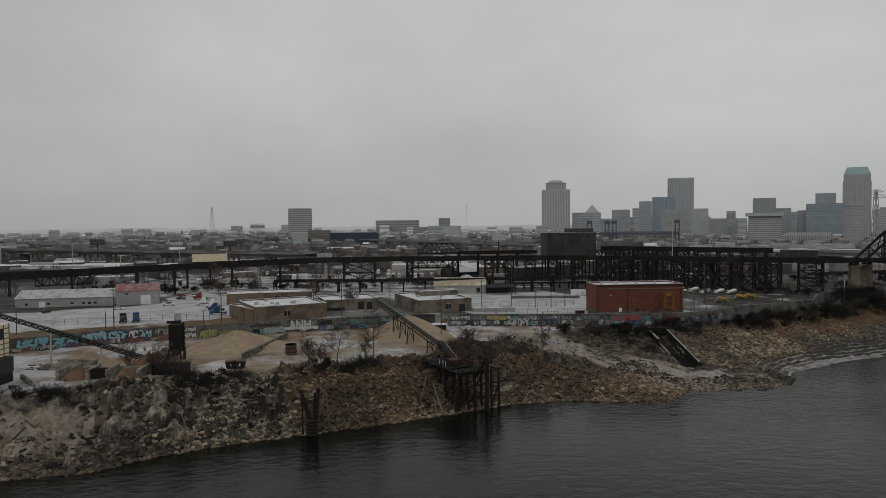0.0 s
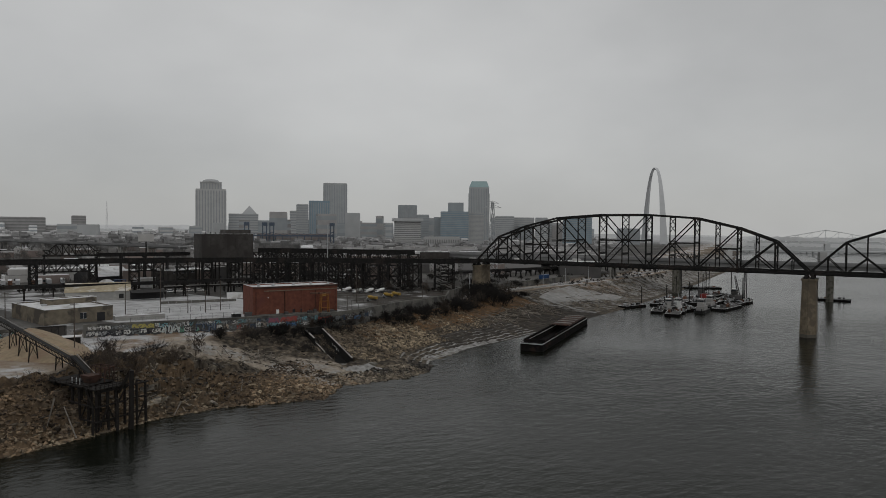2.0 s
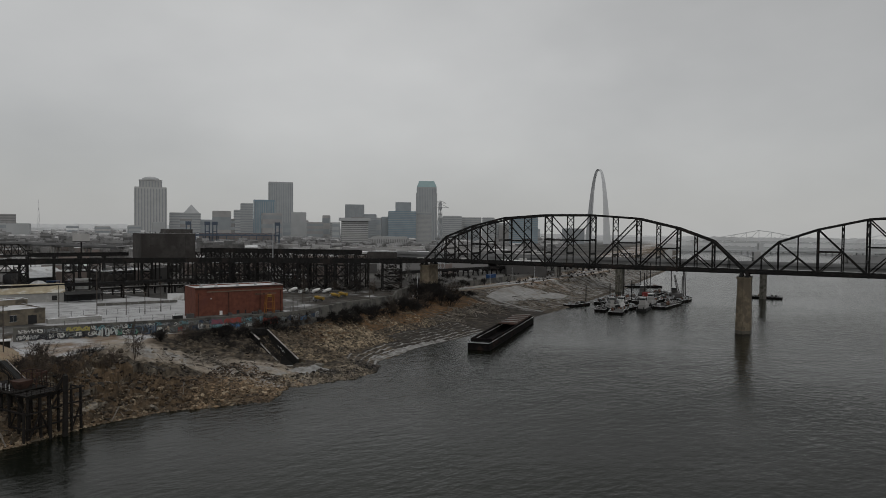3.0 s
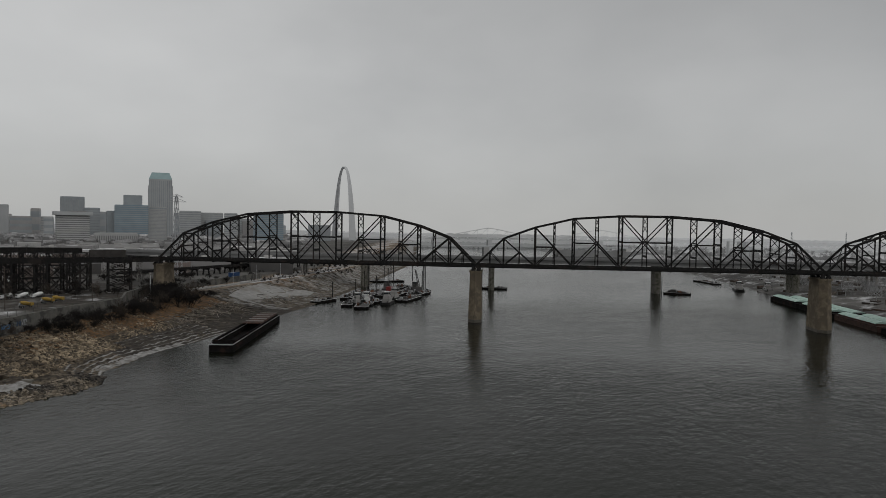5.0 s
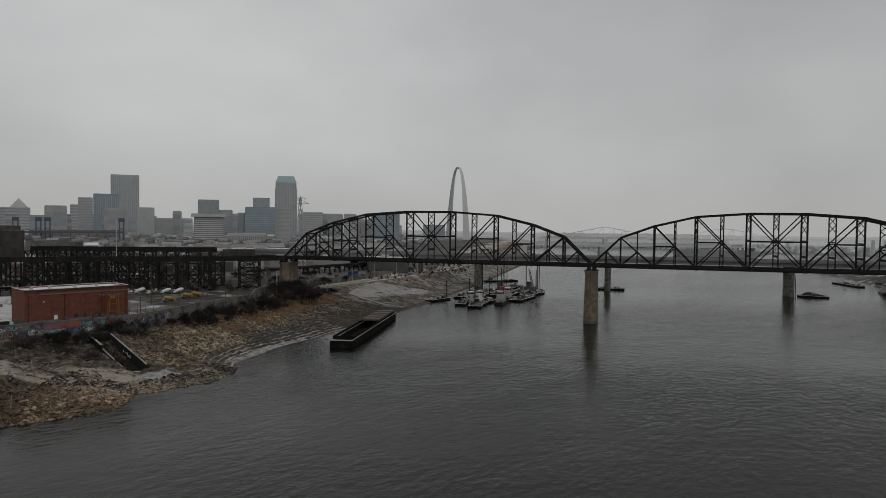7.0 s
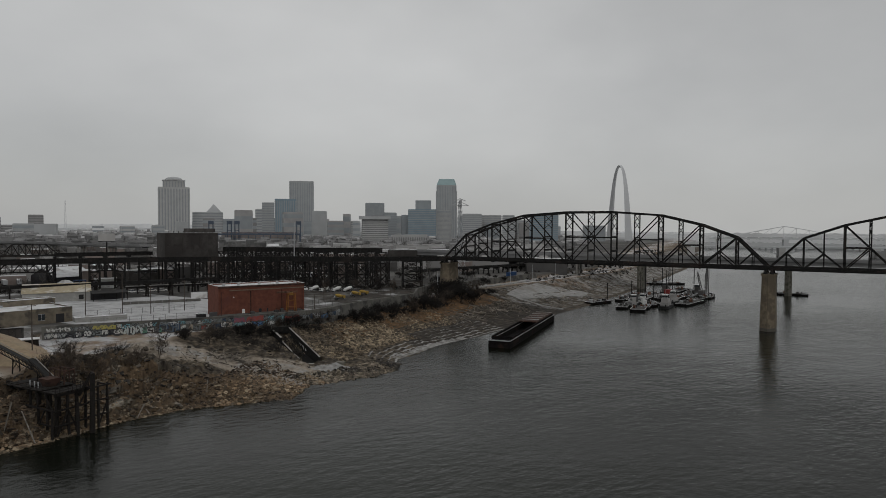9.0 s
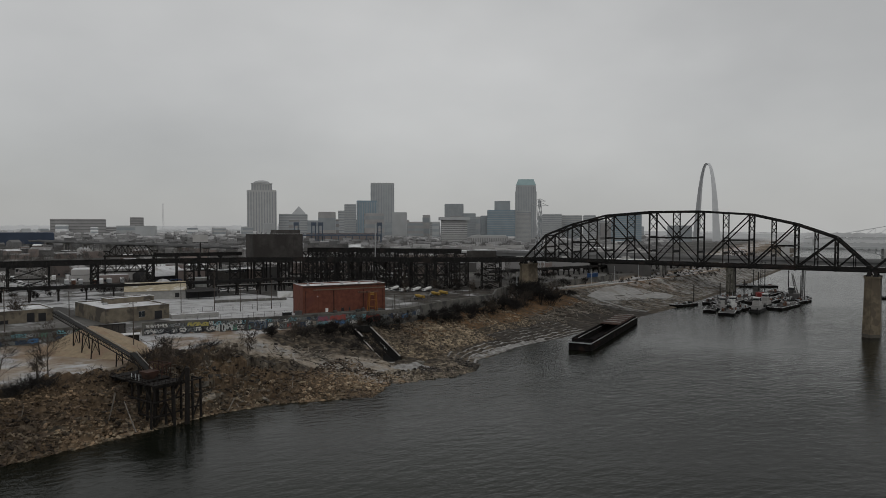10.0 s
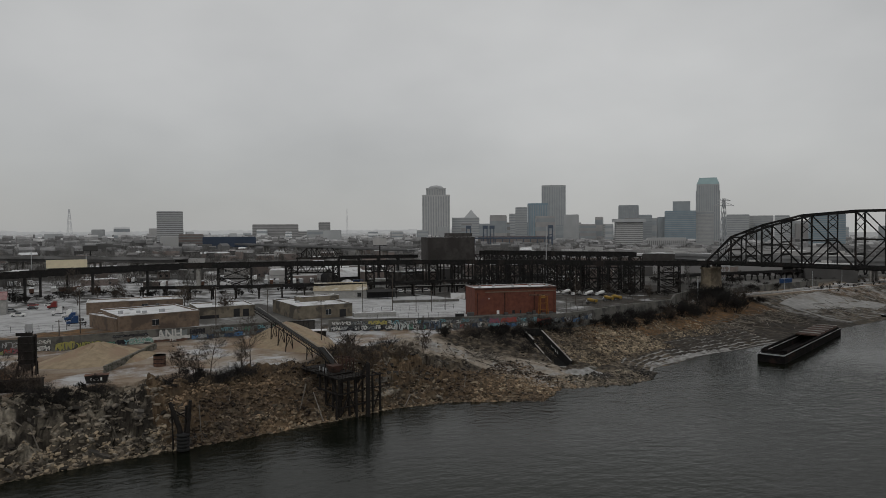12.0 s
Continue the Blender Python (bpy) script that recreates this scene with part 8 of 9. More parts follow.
def draped(name, label, category, u0, u1, line, half, mat, lift=0.18, nu=60, nw=8):
    """A slab laid over the ground along the bank, with thickness."""
    us = np.linspace(u0, u1, nu)
    v, f = [], []
    for u in us:
        c = float(np.interp(u, [r[0] for r in line], [r[1] for r in line]))
        h = float(np.interp(u, [r[0] for r in line], [r[2] for r in line])) if len(line[0]) > 2 else half
        for j in range(nw):
            w = c - h + 2 * h * j / (nw - 1)
            x, y = xy(u, w)
            v.append((x, y, float(height(u, w)) + lift))
    for i in range(nu - 1):
        for j in range(nw - 1):
            a = i * nw + j
            f.append((a, a + nw, a + nw + 1, a + 1))
    n = len(v)
    v += [(x, y, z - lift - 0.4) for x, y, z in v]
    edge = [i * nw for i in range(nu)], [i * nw + nw - 1 for i in range(nu)]
    for e in edge:
        for a, b in zip(e[:-1], e[1:]):
            f.append((a, b, b + n, a + n))
    for j in range(nw - 1):
        f += [(j, j + 1, j + 1 + n, j + n), ((nu - 1) * nw + j, (nu - 1) * nw + j + 1, (nu - 1) * nw + j + 1 + n, (nu - 1) * nw + j + n)]
    return thing(name, Mesh().add(v, f), mat, label, category, kind="structure")


draped("boat_ramp", "slush-grey concrete boat ramp sloping to the river", "ramp", 444, 538, ((444, 215, 5), (460, 214, 10), (485, 212, 14), (510, 208, 17), (522, 199, 11), (538, 194, 3)), 20, "slush", 0.35, nw=14)
strip = Mesh()
for k in range(12):
    ua, wa, ub, wb = 444 - 5 * k / 12, 211 - 37 * k / 12, 444 - 5 * (k + 1) / 12, 211 - 37 * (k + 1) / 12
    pa, pb = xy(ua, wa), xy(ub, wb)
    strip.beam((*pa, float(height(ua, wa)) + 0.1), (*pb, float(height(ub, wb)) + 0.1), 3.4, 0.5)
thing("slipway_strip", strip, "slush", "narrow snowy concrete slipway down the bank", "slipway", kind="structure")
draped("pavement", "pale riverfront path along the bank top", "path", 405, 900, ((405, 243), (480, 240), (560, 234), (660, 226), (900, 236)), 2.6, "slush", 0.5, 80, 3)
guard = base("guard_rail", "pale guard rail beside the riverfront path", "guard rail")
for k in range(50):
    u = 405 + k * 7
    w = float(np.interp(u, (405, 480, 560, 660, 900), (243, 240, 234, 226, 236))) - 3.2
    x, y = xy(u, w)
    z = float(height(u, w))
    part("post", Mesh().box(x - 0.15, y - 0.15, z - 0.3, x + 0.15, y + 0.15, z + 1.1), "slush", guard)

# ---- barges and work boats ----


def hull_ring(ln, wide, rake):
    return [(0, -wide / 2 + rake), (rake, -wide / 2), (ln - rake, -wide / 2), (ln, -wide / 2 + rake), (ln, wide / 2 - rake), (ln - rake, wide / 2), (rake, wide / 2), (0, wide / 2 - rake)]


barge = base("hopper_barge", "rusty black open hopper barge with half its lids on", "barge", placed((188.3, 258.5), (259.3, 313.8)))
BL, BW = 104.0, 11.0
part("bottom", Mesh().box(0.6, -BW / 2, -1.6, BL - 0.6, BW / 2, 0.6), "hull", barge)
for y in (-BW / 2, BW / 2 - 0.9):
    part("side", Mesh().box(0.6, y, 0.6, BL - 0.6, y + 0.9, 3.6), "hull", barge)
    part("coaming", Mesh().box(5.0, y + 0.3, 3.6, BL - 5, y + 0.75, 4.9), "hull", barge)
    part("gunwale", Mesh().box(0.6, y + 0.02, 3.6, BL - 0.6, y + 0.2, 3.7), "snow", barge, "snow along the gunwale")
part("bow", Mesh().add([(0.6, -BW / 2 + 0.9, 0.6), (5.0, -BW / 2 + 0.9, 0.6), (5.0, BW / 2 - 0.9, 0.6), (0.6, BW / 2 - 0.9, 0.6), (0.6, -BW / 2 + 0.9, 3.6), (5.0, -BW / 2 + 0.9, 3.6), (5.0, BW / 2 - 0.9, 3.6), (0.6, BW / 2 - 0.9, 3.6)], BOX), "hull", barge)
part("bow_edge", Mesh().box(0.4, -BW / 2, 3.3, 0.62, BW / 2, 3.8), "steelgrey", barge)
part("stern", Mesh().box(BL - 5, -BW / 2 + 0.9, 0.6, BL - 0.6, BW / 2 - 0.9, 3.6), "hull", barge)
part("fore_coaming", Mesh().box(5.0, -BW / 2 + 0.8, 3.6, 5.4, BW / 2 - 0.8, 4.9), "hull", barge)
for k in range(5):
    x = 57 + k * 8.4
    lid = part("lid", Mesh().add([(x, -BW / 2 + 0.4, 4.92), (x + 7.2, -BW / 2 + 0.4, 4.92), (x + 7.2, BW / 2 - 0.4, 4.92), (x, BW / 2 - 0.4, 4.92), (x, -BW / 2 + 0.8, 5.5), (x + 7.2, -BW / 2 + 0.8, 5.5), (x + 7.2, BW / 2 - 0.8, 5.5), (x, BW / 2 - 0.8, 5.5)], BOX), "barge_rust", barge, "rusty ridged hold lid")
    part("rib", Mesh().box(x + 5.9, -BW / 2 + 0.7, 5.5, x + 7.1, BW / 2 - 0.7, 5.75), "slush", lid, "snow-dusted lid rib")
for x in (2.0, 3.4):
    for y in (-4, 4):
        part("bollard", Mesh().tube((x, y, 3.6), (x, y, 4.4), 0.25, 0.25, 8), "hull", barge)


def covered_barge(p, q, label, cover="teal_cover", hull="hull"):
    ln = math.hypot(q[0] - p[0], q[1] - p[1])
    b = base("covered_barge", label, "barge", placed(p, q), "moored barges")
    w = 10.7
    part("hull", Mesh().prism(hull_ring(ln, w, 1.2), -1.5, 3.4), hull, b)
    part("coaming", Mesh().box(5, -w / 2 + 0.8, 3.4, ln - 5, w / 2 - 0.8, 4.6), hull, b)
    n = 7
    for k in range(n):
        x0, x1 = 5 + (ln - 10) * k / n + 0.1, 5 + (ln - 10) * (k + 1) / n - 0.1
        me = Mesh()
        ys = [(-w / 2 + 0.5) + (w - 1.0) * j / 8 for j in range(9)]
        zs = [4.6 + 1.25 * math.sin(math.pi * j / 8) ** 0.7 for j in range(9)]
        verts = [(x, y, z) for x in (x0, x1) for y, z in zip(ys, zs)]
        me.add(verts, [(j, 9 + j, 10 + j, j + 1) for j in range(8)] + [tuple(range(9)), tuple(range(17, 8, -1))])
        part("cover", me, cover, b)
    return b


bd2 = Vector((-167, -90)).normalized()
sd2 = Vector((90, -167)).normalized()
if sd2.x < 0:
    sd2 = -sd2
for row in range(2):
    for k in range(4):
        a = Vector((641, 105)) + bd2 * (62 * k + row * 6) + sd2 * 11.6 * row
        b = a + bd2 * 59.5
        rusty = row == 0 and k == 2
        covered_barge(a, b, "barge with teal fibreglass covers moored by the far bank" if not rusty else "rust-red barge with teal covers moored by the far bank", "teal_cover", "barge_rust" if rusty else "hull")
for k in range(4):
    a = Vector((690, 72)) + bd2 * 62 * k
    covered_barge(a + sd2 * 22, a + sd2 * 22 + bd2 * 59.5, "dark covered barge moored by the far bank", "c_dark", "hull")


def deck_barge(x, y, turn, ln, w, label, rim="snow", load=0):
    b = base("deck_barge", label, "barge", Matrix.Translation((x, y, 0)) @ pose(0, 0, 0, 0, 0, turn), "work fleet")
    part("hull", Mesh().prism(hull_ring(ln, w, 0.8), -0.8, 1.5), "hull", b)
    for y0 in (-w / 2, w / 2 - 0.5):
        part("rim", Mesh().box(0.8, y0, 1.5, ln - 0.8, y0 + 0.22, 1.68), rim, b)
    for x0 in (0.8, ln - 1.4):
        part("rim", Mesh().box(x0, -w / 2 + 0.5, 1.5, x0 + 0.25, w / 2 - 0.5, 1.68), rim, b)
    part("deck", Mesh().box(1.4, -w / 2 + 0.5, 1.5, ln - 1.4, w / 2 - 0.5, 1.58), "c_dark", b)
    r = np.random.default_rng(int(x * 3 + y))
    for _ in range(load + 5):
        px, py = r.uniform(3, ln - 5), r.uniform(-w / 2 + 1, w / 2 - 2.5)
        part("crate", Mesh().box(px, py, 1.58, px + r.uniform(1, 3), py + r.uniform(1, 2), 1.58 + r.uniform(0.6, 2.0)), str(r.choice(["rust", "c_dark", "c_dark", "black", "steelgrey"])), b)
    return b


def towboat(x, y, turn, ln, label, hull="black", house="c_pale"):
    b = base("towboat", label, "boat", Matrix.Translation((x, y, 0)) @ pose(0, 0, 0, 0, 0, turn), "work fleet")
    w = ln * 0.33
    part("hull", Mesh().prism([(0, -w / 2 + 0.6), (0.6, -w / 2), (ln - 2, -w / 2), (ln, -w / 2 + 1), (ln, w / 2 - 1), (ln - 2, w / 2), (0.6, w / 2), (0, w / 2 - 0.6)], -0.8, 1.7), hull, b)
    part("deckhouse", Mesh().box(ln * 0.2, -w / 2 + 1, 1.7, ln * 0.8, w / 2 - 1, 4.3), house, b)
    part("upper_deck", Mesh().box(ln * 0.35, -w / 2 + 1.4, 4.3, ln * 0.75, w / 2 - 1.4, 6.6), house, b)
    ph = part("pilothouse", Mesh().box(ln * 0.5, -1.7, 6.6, ln * 0.72, 1.7, 9.2), house, b)
    part("window_band", Mesh().box(ln * 0.5 - 0.03, -1.73, 7.6, ln * 0.72 + 0.03, 1.73, 8.6), "glass", ph)
    part("roof", Mesh().box(ln * 0.5 - 0.4, -2.1, 9.2, ln * 0.72 + 0.4, 2.1, 9.45), "snow", ph)
    for s in (-1, 1):
        part("funnel", Mesh().tube((ln * 0.38, s * 1.5, 6.6), (ln * 0.38, s * 1.5, 9.0), 0.35, 0.35, 8), "black", b)
        part("push_knee", Mesh().box(ln, s * w * 0.28 - 0.3, 0.3, ln + 0.6, s * w * 0.28 + 0.3, 3.2), hull, b)
    part("mast", Mesh().tube((ln * 0.6, 0, 9.4), (ln * 0.6, 0, 13.0), 0.1, 0.06, 6), "steelgrey", b)
    for z in (2.4, 5.0):
        for i in range(5):
            xx = ln * (0.26 + 0.1 * i) if z < 4 else ln * (0.38 + 0.07 * i)
            yy = -w / 2 + (1 if z < 4 else 1.4)
            part("porthole", Mesh().box(xx, yy - 0.03, z, xx + 0.8, yy + 0.05, z + 0.9), "glass", b)
    return b


def crane_barge(x, y, turn, ln, boom, label, cab="redpaint"):
    b = deck_barge(x, y, turn, ln, 13, label, load=3)
    part("turntable", Mesh().tube((ln * 0.5, 0, 1.6), (ln * 0.5, 0, 2.6), 2.2, 2.2, 14), "steel", b)
    part("cab", Mesh().box(ln * 0.5 - 4, -2.2, 2.6, ln * 0.5 + 2.4, 2.2, 6.0), cab, b)
    me = Mesh()
    p, q = Vector((ln * 0.5 + 2, 0, 3.4)), Vector((ln * 0.5 + boom[0], boom[1], boom[2]))
    for a, c in ((-1, -1), (1, -1), (1, 1), (-1, 1)):
        me.beam(p + Vector((0, a * 0.9, c * 0.9)), q + Vector((0, a * 0.4, c * 0.4)), 0.22)
    for i in range(12):
        a, c = p.lerp(q, i / 12), p.lerp(q, (i + 1) / 12)
        me.beam(a + Vector((0, -0.8, 0.7)), c + Vector((0, 0.8, 0.7)), 0.14)
        me.beam(a + Vector((0, 0.8, -0.7)), c + Vector((0, -0.8, -0.7)), 0.14)
    part("boom", me, "trestle", b)
    part("cable", Mesh().beam(q, (ln * 0.5 - 3, 0, 7.0), 0.1), "steel", b)
    return b


def spud(x, y, top, label="tall steel spud pole standing in the river"):
    thing("spud_pole", Mesh().tube((0, 0, -3), (0, 0, top), 0.34, 0.34, 8), "trestle", label, "spud pole", Matrix.Translation((x, y, 0)), "spud poles")


deck_barge(350, 322, 38, 40, 10, "low work barge with snowy rim")
deck_barge(376, 354, 25, 30, 9, "low work barge with snowy rim", load=4)
deck_barge(352, 372, 10, 26, 7, "small flat barge with snowy deck", load=3)
towboat(398, 336, 210, 22, "white towboat with tiered deckhouse and pilothouse")
towboat(372, 350, 240, 16, "small white towboat moored in a fleet")
deck_barge(404, 330, 20, 38, 10, "black work barge moored in a fleet", load=5)
deck_barge(392, 366, 24, 46, 11, "black work barge carrying gear", load=7)
crane_barge(430, 372, 22, 42, (14, 4, 30.0), "crane barge with red cab and lattice boom")
crane_barge(448, 352, 26, 44, (12, 6, 20.0), "crane barge with raised boom among work boats", "c_dark")
towboat(424, 350, 205, 18, "white towboat moored among barges")
deck_barge(440, 348, 22, 40, 11, "black deck barge with red machinery", load=8)
deck_barge(470, 376, 30, 44, 12, "black deck barge with machinery", load=9)
deck_barge(405, 384, 12, 50, 12, "long work barge with sheds", load=8)
for x, y, t in ((470, 360, 20), (487, 371, 27), (493, 374, 28), (416, 366, 18), (452, 384, 22), (398, 372, 16)):
    spud(x, y, t)
for x, y, t in ((548.3, 347.1, 60), (630, 199, 70)):
    b = deck_barge(x, y, -t, 24, 9, "small dark work barge beside a bridge pier", load=6)
    spud(x + 4, y + 3, 17)
    part("machine", Mesh().box(6, -2, 1.6, 11, 2, 4.4), "c_dark", b)
towboat(736, 158, 200, 26, "white towboat beyond the road bridge")
towboat(742, 132, 200, 22, "white towboat beyond the road bridge")
deck_barge(821.7, 221.0, -140.2, 52.8, 9, "long dark barge moored under the road bridge", load=3)
deck_barge(560, 455, 150, 55, 11, "dark barge moored beyond the bridge", load=3)

deck_barge(412, 390, 24, 34, 9, "long flat barge with snow-covered deck", load=2)
deck_barge(352, 338, 40, 26, 8, "low deck barge with snowy rim and gear", load=6)
deck_barge(424, 356, 30, 30, 10, "black deck barge with snowy rim", load=7)
deck_barge(474, 398, 24, 40, 12, "dark crane barge hull with red machinery", load=10)
deck_barge(392, 362, 28, 22, 9, "black barge with pale load", load=5)
towboat(478, 404, 205, 18, "dark towboat moored behind barges", "black", "c_dark")
towboat(488, 380, 210, 18, "dark towboat moored behind barges", "black", "c_dark")
towboat(384, 344, 200, 12, "small white workboat moored at the bank", "black", "white")
for x, y, t, ln in ((366, 330, 34, 14), (380, 338, 20, 16), (392, 350, 40, 13), (408, 344, 30, 18), (420, 366, 24, 16), (436, 362, 18, 15), (452, 366, 30, 18), (462, 352, 24, 15), (386, 374, 26, 20)):
    deck_barge(x, y, t, ln, 6, "small black work float with snowy rim and gear", load=7)
for x, y, t in ((458, 412, 26), (488, 408, 28), (512, 404, 30), (508, 388, 30), (430, 392, 20), (382, 382, 14), (470, 404, 22)):
    spud(x, y, t)

# ---- vehicles ----


def wheel(parent, x, y, r, w=0.28):
    t = part("wheel", Mesh().tube((x, y - w / 2, r), (x, y + w / 2, r), r, r, 12), "rubber", parent)
    part("rim", Mesh().tube((x, y - w / 2 - 0.02, r), (x, y + w / 2 + 0.02, r), r * 0.55, r * 0.55, 8), "steelgrey", t)


def at_ground(x, y, turn, z=None):
    return Matrix.Translation((x, y, ground_z(x, y) if z is None else z)) @ pose(0, 0, 0, 0, 0, turn)


def car(x, y, turn, paint, label, s=1.2):
    c = base("car", label, "car", at_ground(x, y, turn) @ Matrix.Diagonal((s, s, s, 1)), "parked cars")
    part("body", Mesh().add([(-2.2, -0.9, 0.35), (2.2, -0.9, 0.35), (2.2, 0.9, 0.35), (-2.2, 0.9, 0.35), (-2.2, -0.86, 0.95), (2.15, -0.84, 0.85), (2.15, 0.84, 0.85), (-2.2, 0.86, 0.95)], BOX), paint, c)
    part("cabin", Mesh().add([(-1.8, -0.82, 0.95), (1.1, -0.82, 0.9), (1.1, 0.82, 0.9), (-1.8, 0.82, 0.95), (-1.3, -0.68, 1.48), (0.4, -0.68, 1.48), (0.4, 0.68, 1.48), (-1.3, 0.68, 1.48)], BOX), "glass", c)
    part("roof", Mesh().box(-1.3, -0.68, 1.48, 0.4, 0.68, 1.54), paint, c)
    for px in (-1.35, 1.4):
        for py in (-0.82, 0.82):
            wheel(c, px, py, 0.34)


def pickup(x, y, turn, paint, label, s=1.25):
    c = base("pickup_truck", label, "pickup", at_ground(x, y, turn) @ Matrix.Diagonal((s, s, s, 1)), "parked cars")
    part("body", Mesh().box(-2.8, -0.95, 0.45, 2.8, 0.95, 1.05), paint, c)
    part("bonnet", Mesh().box(1.3, -0.92, 1.05, 2.75, 0.92, 1.25), paint, c)
    part("cabin", Mesh().add([(-0.9, -0.92, 1.05), (1.3, -0.92, 1.05), (1.3, 0.92, 1.05), (-0.9, 0.92, 1.05), (-0.7, -0.75, 1.85), (0.7, -0.75, 1.85), (0.7, 0.75, 1.85), (-0.7, 0.75, 1.85)], BOX), "glass", c)
    part("roof", Mesh().box(-0.7, -0.75, 1.85, 0.7, 0.75, 1.93), paint, c)
    for y0 in (-0.95, 0.83):
        part("bed_side", Mesh().box(-2.8, y0, 1.05, -0.9, y0 + 0.12, 1.4), paint, c)
    for px in (-1.8, 1.9):
        for py in (-0.88, 0.88):
            wheel(c, px, py, 0.4)


def semi(x, y, turn, paint, label, s=1.1):
    c = base("truck_tractor", label, "truck", at_ground(x, y, turn) @ Matrix.Diagonal((s, s, s, 1)), "parked trucks")
    part("chassis", Mesh().box(-3.6, -0.5, 0.7, 3.6, 0.5, 1.1), "black", c)
    part("sleeper", Mesh().box(-0.6, -1.2, 1.1, 1.2, 1.2, 3.9), paint, c)
    part("cab", Mesh().add([(1.2, -1.15, 1.1), (2.3, -1.15, 1.1), (2.3, 1.15, 1.1), (1.2, 1.15, 1.1), (1.2, -1.1, 3.3), (1.8, -1.1, 3.1), (1.8, 1.1, 3.1), (1.2, 1.1, 3.3)], BOX), paint, c)
    part("windscreen", Mesh().add([(2.29, -1.0, 2.05), (2.33, -1.0, 2.05), (2.33, 1.0, 2.05), (2.29, 1.0, 2.05), (1.88, -0.95, 3.0), (1.92, -0.95, 3.0), (1.92, 0.95, 3.0), (1.88, 0.95, 3.0)], BOX), "glass", c)
    part("bonnet", Mesh().add([(2.3, -1.0, 0.8), (3.8, -0.9, 0.8), (3.8, 0.9, 0.8), (2.3, 1.0, 0.8), (2.3, -0.95, 2.0), (3.7, -0.8, 1.75), (3.7, 0.8, 1.75), (2.3, 0.95, 2.0)], BOX), paint, c)
    for py in (-1.25, 1.25):
        part("exhaust", Mesh().tube((-0.8, py * 0.9, 1.2), (-0.8, py * 0.9, 4.3), 0.1, 0.1, 6), "steelgrey", c)
    for px in (-3.0, -1.7, 2.9):
        for py in (-1.0, 1.0):
            wheel(c, px, py, 0.5, 0.4)


def mixer(x, y, turn, paint, label, s=0.82):
    c = base("concrete_mixer", label, "concrete mixer truck", at_ground(x, y, turn) @ Matrix.Diagonal((s, s, s, 1)), "parked concrete mixers")
    part("chassis", Mesh().box(-4, -0.6, 0.8, 4, 0.6, 1.2), "black", c)
    part("cab", Mesh().box(2.2, -1.2, 1.0, 4.2, 1.2, 3.0), paint, c)
    part("windscreen", Mesh().box(4.2, -1.0, 2.0, 4.24, 1.0, 2.8), "glass", c)
    part("drum", Mesh().tube((1.9, 0, 2.2), (-1.2, 0, 2.9), 1.0, 1.35, 16), paint, c)
    part("drum_tail", Mesh().tube((-1.2, 0, 2.9), (-3.6, 0, 3.5), 1.35, 0.6, 16), paint, c)
    part("chute", Mesh().beam((-3.6, 0, 3.2), (-4.6, 0, 1.6), 0.6, 0.2), "steelgrey", c)
    for px in (-3.0, -1.7, 3.2):
        for py in (-1.0, 1.0):
            wheel(c, px, py, 0.52, 0.4)


semi(-146, 306, -70, "black", "black truck tractor parked in a snowy lot")
semi(-141, 308, -70, "blue", "blue truck tractor parked in a snowy lot")
semi(-121, 306, 110, "steelgrey", "grey truck tractor parked in a snowy lot")
semi(-111, 331, 200, "blue", "blue truck tractor parked in a snowy lot")
semi(-117, 346, 190, "blue", "blue truck tractor parked in a snowy lot")
semi(-133, 374, 200, "white", "white truck tractor parked in a snowy lot")
semi(-124, 362, 200, "white", "white truck tractor parked in a snowy lot")
semi(-146, 404, 190, "redpaint", "red truck tractor parked in a snowy lot")
pickup(-152, 372, 5, "white", "white pickup truck parked in a snowy lot")
car(-165, 396, 15, "steelgrey", "grey saloon car parked in a snowy lot")
car(-158, 405, 15, "black", "black saloon car parked in a snowy lot")
car(-172, 356, 0, "white", "white saloon car parked by a metal shed")
car(-204, 345, 90, "black", "black saloon car parked before a warehouse")
car(-164, 421, 10, "redpaint", "red saloon car parked by the tracks")
car(-155, 420, 10, "white", "white saloon car parked by the tracks")
for x, y, t in ((161, 413, 190), (169, 412, 190), (158, 424, 190), (176, 410, 190)):
    mixer(x, y, t, "white", "white concrete mixer truck parked in a row")
for x, y, t in ((153, 369, 10), (168, 380, 10), (175, 384, 12)):
    mixer(x, y, t, "yellow", "yellow concrete mixer truck parked in a row")
for k, (x, y) in enumerate(((53.1, 467), (59.0, 468), (64.8, 469), (71.0, 468))):
    car(x, y, 5, "white", "white car parked beside a low siding", 1.3)
for k in range(7):
    pickup(132 + k * 3.6, 428 + k * 0.6, 95, ("white", "steelgrey", "yellow")[k % 3], "pickup truck parked in a row by the viaduct")


def trailer(name, label, ln, paint):
    t = base(name, label, "trailer", None, "parked trailers")
    part("box_body", Mesh().box(0, -1.3, 1.2, ln, 1.3, 4.1), paint, t)
    part("roof", Mesh().box(0, -1.3, 4.1, ln, 1.3, 4.18), "snow", t)
    for x in (1.5, 2.8):
        part("axle_wheels", Mesh().tube((x, -1.2, 0.5), (x, 1.2, 0.5), 0.5, 0.5, 10), "rubber", t)
    part("landing_leg", Mesh().box(ln - 3, -0.8, 0, ln - 2.8, 0.8, 1.2), "steel", t)
    return t


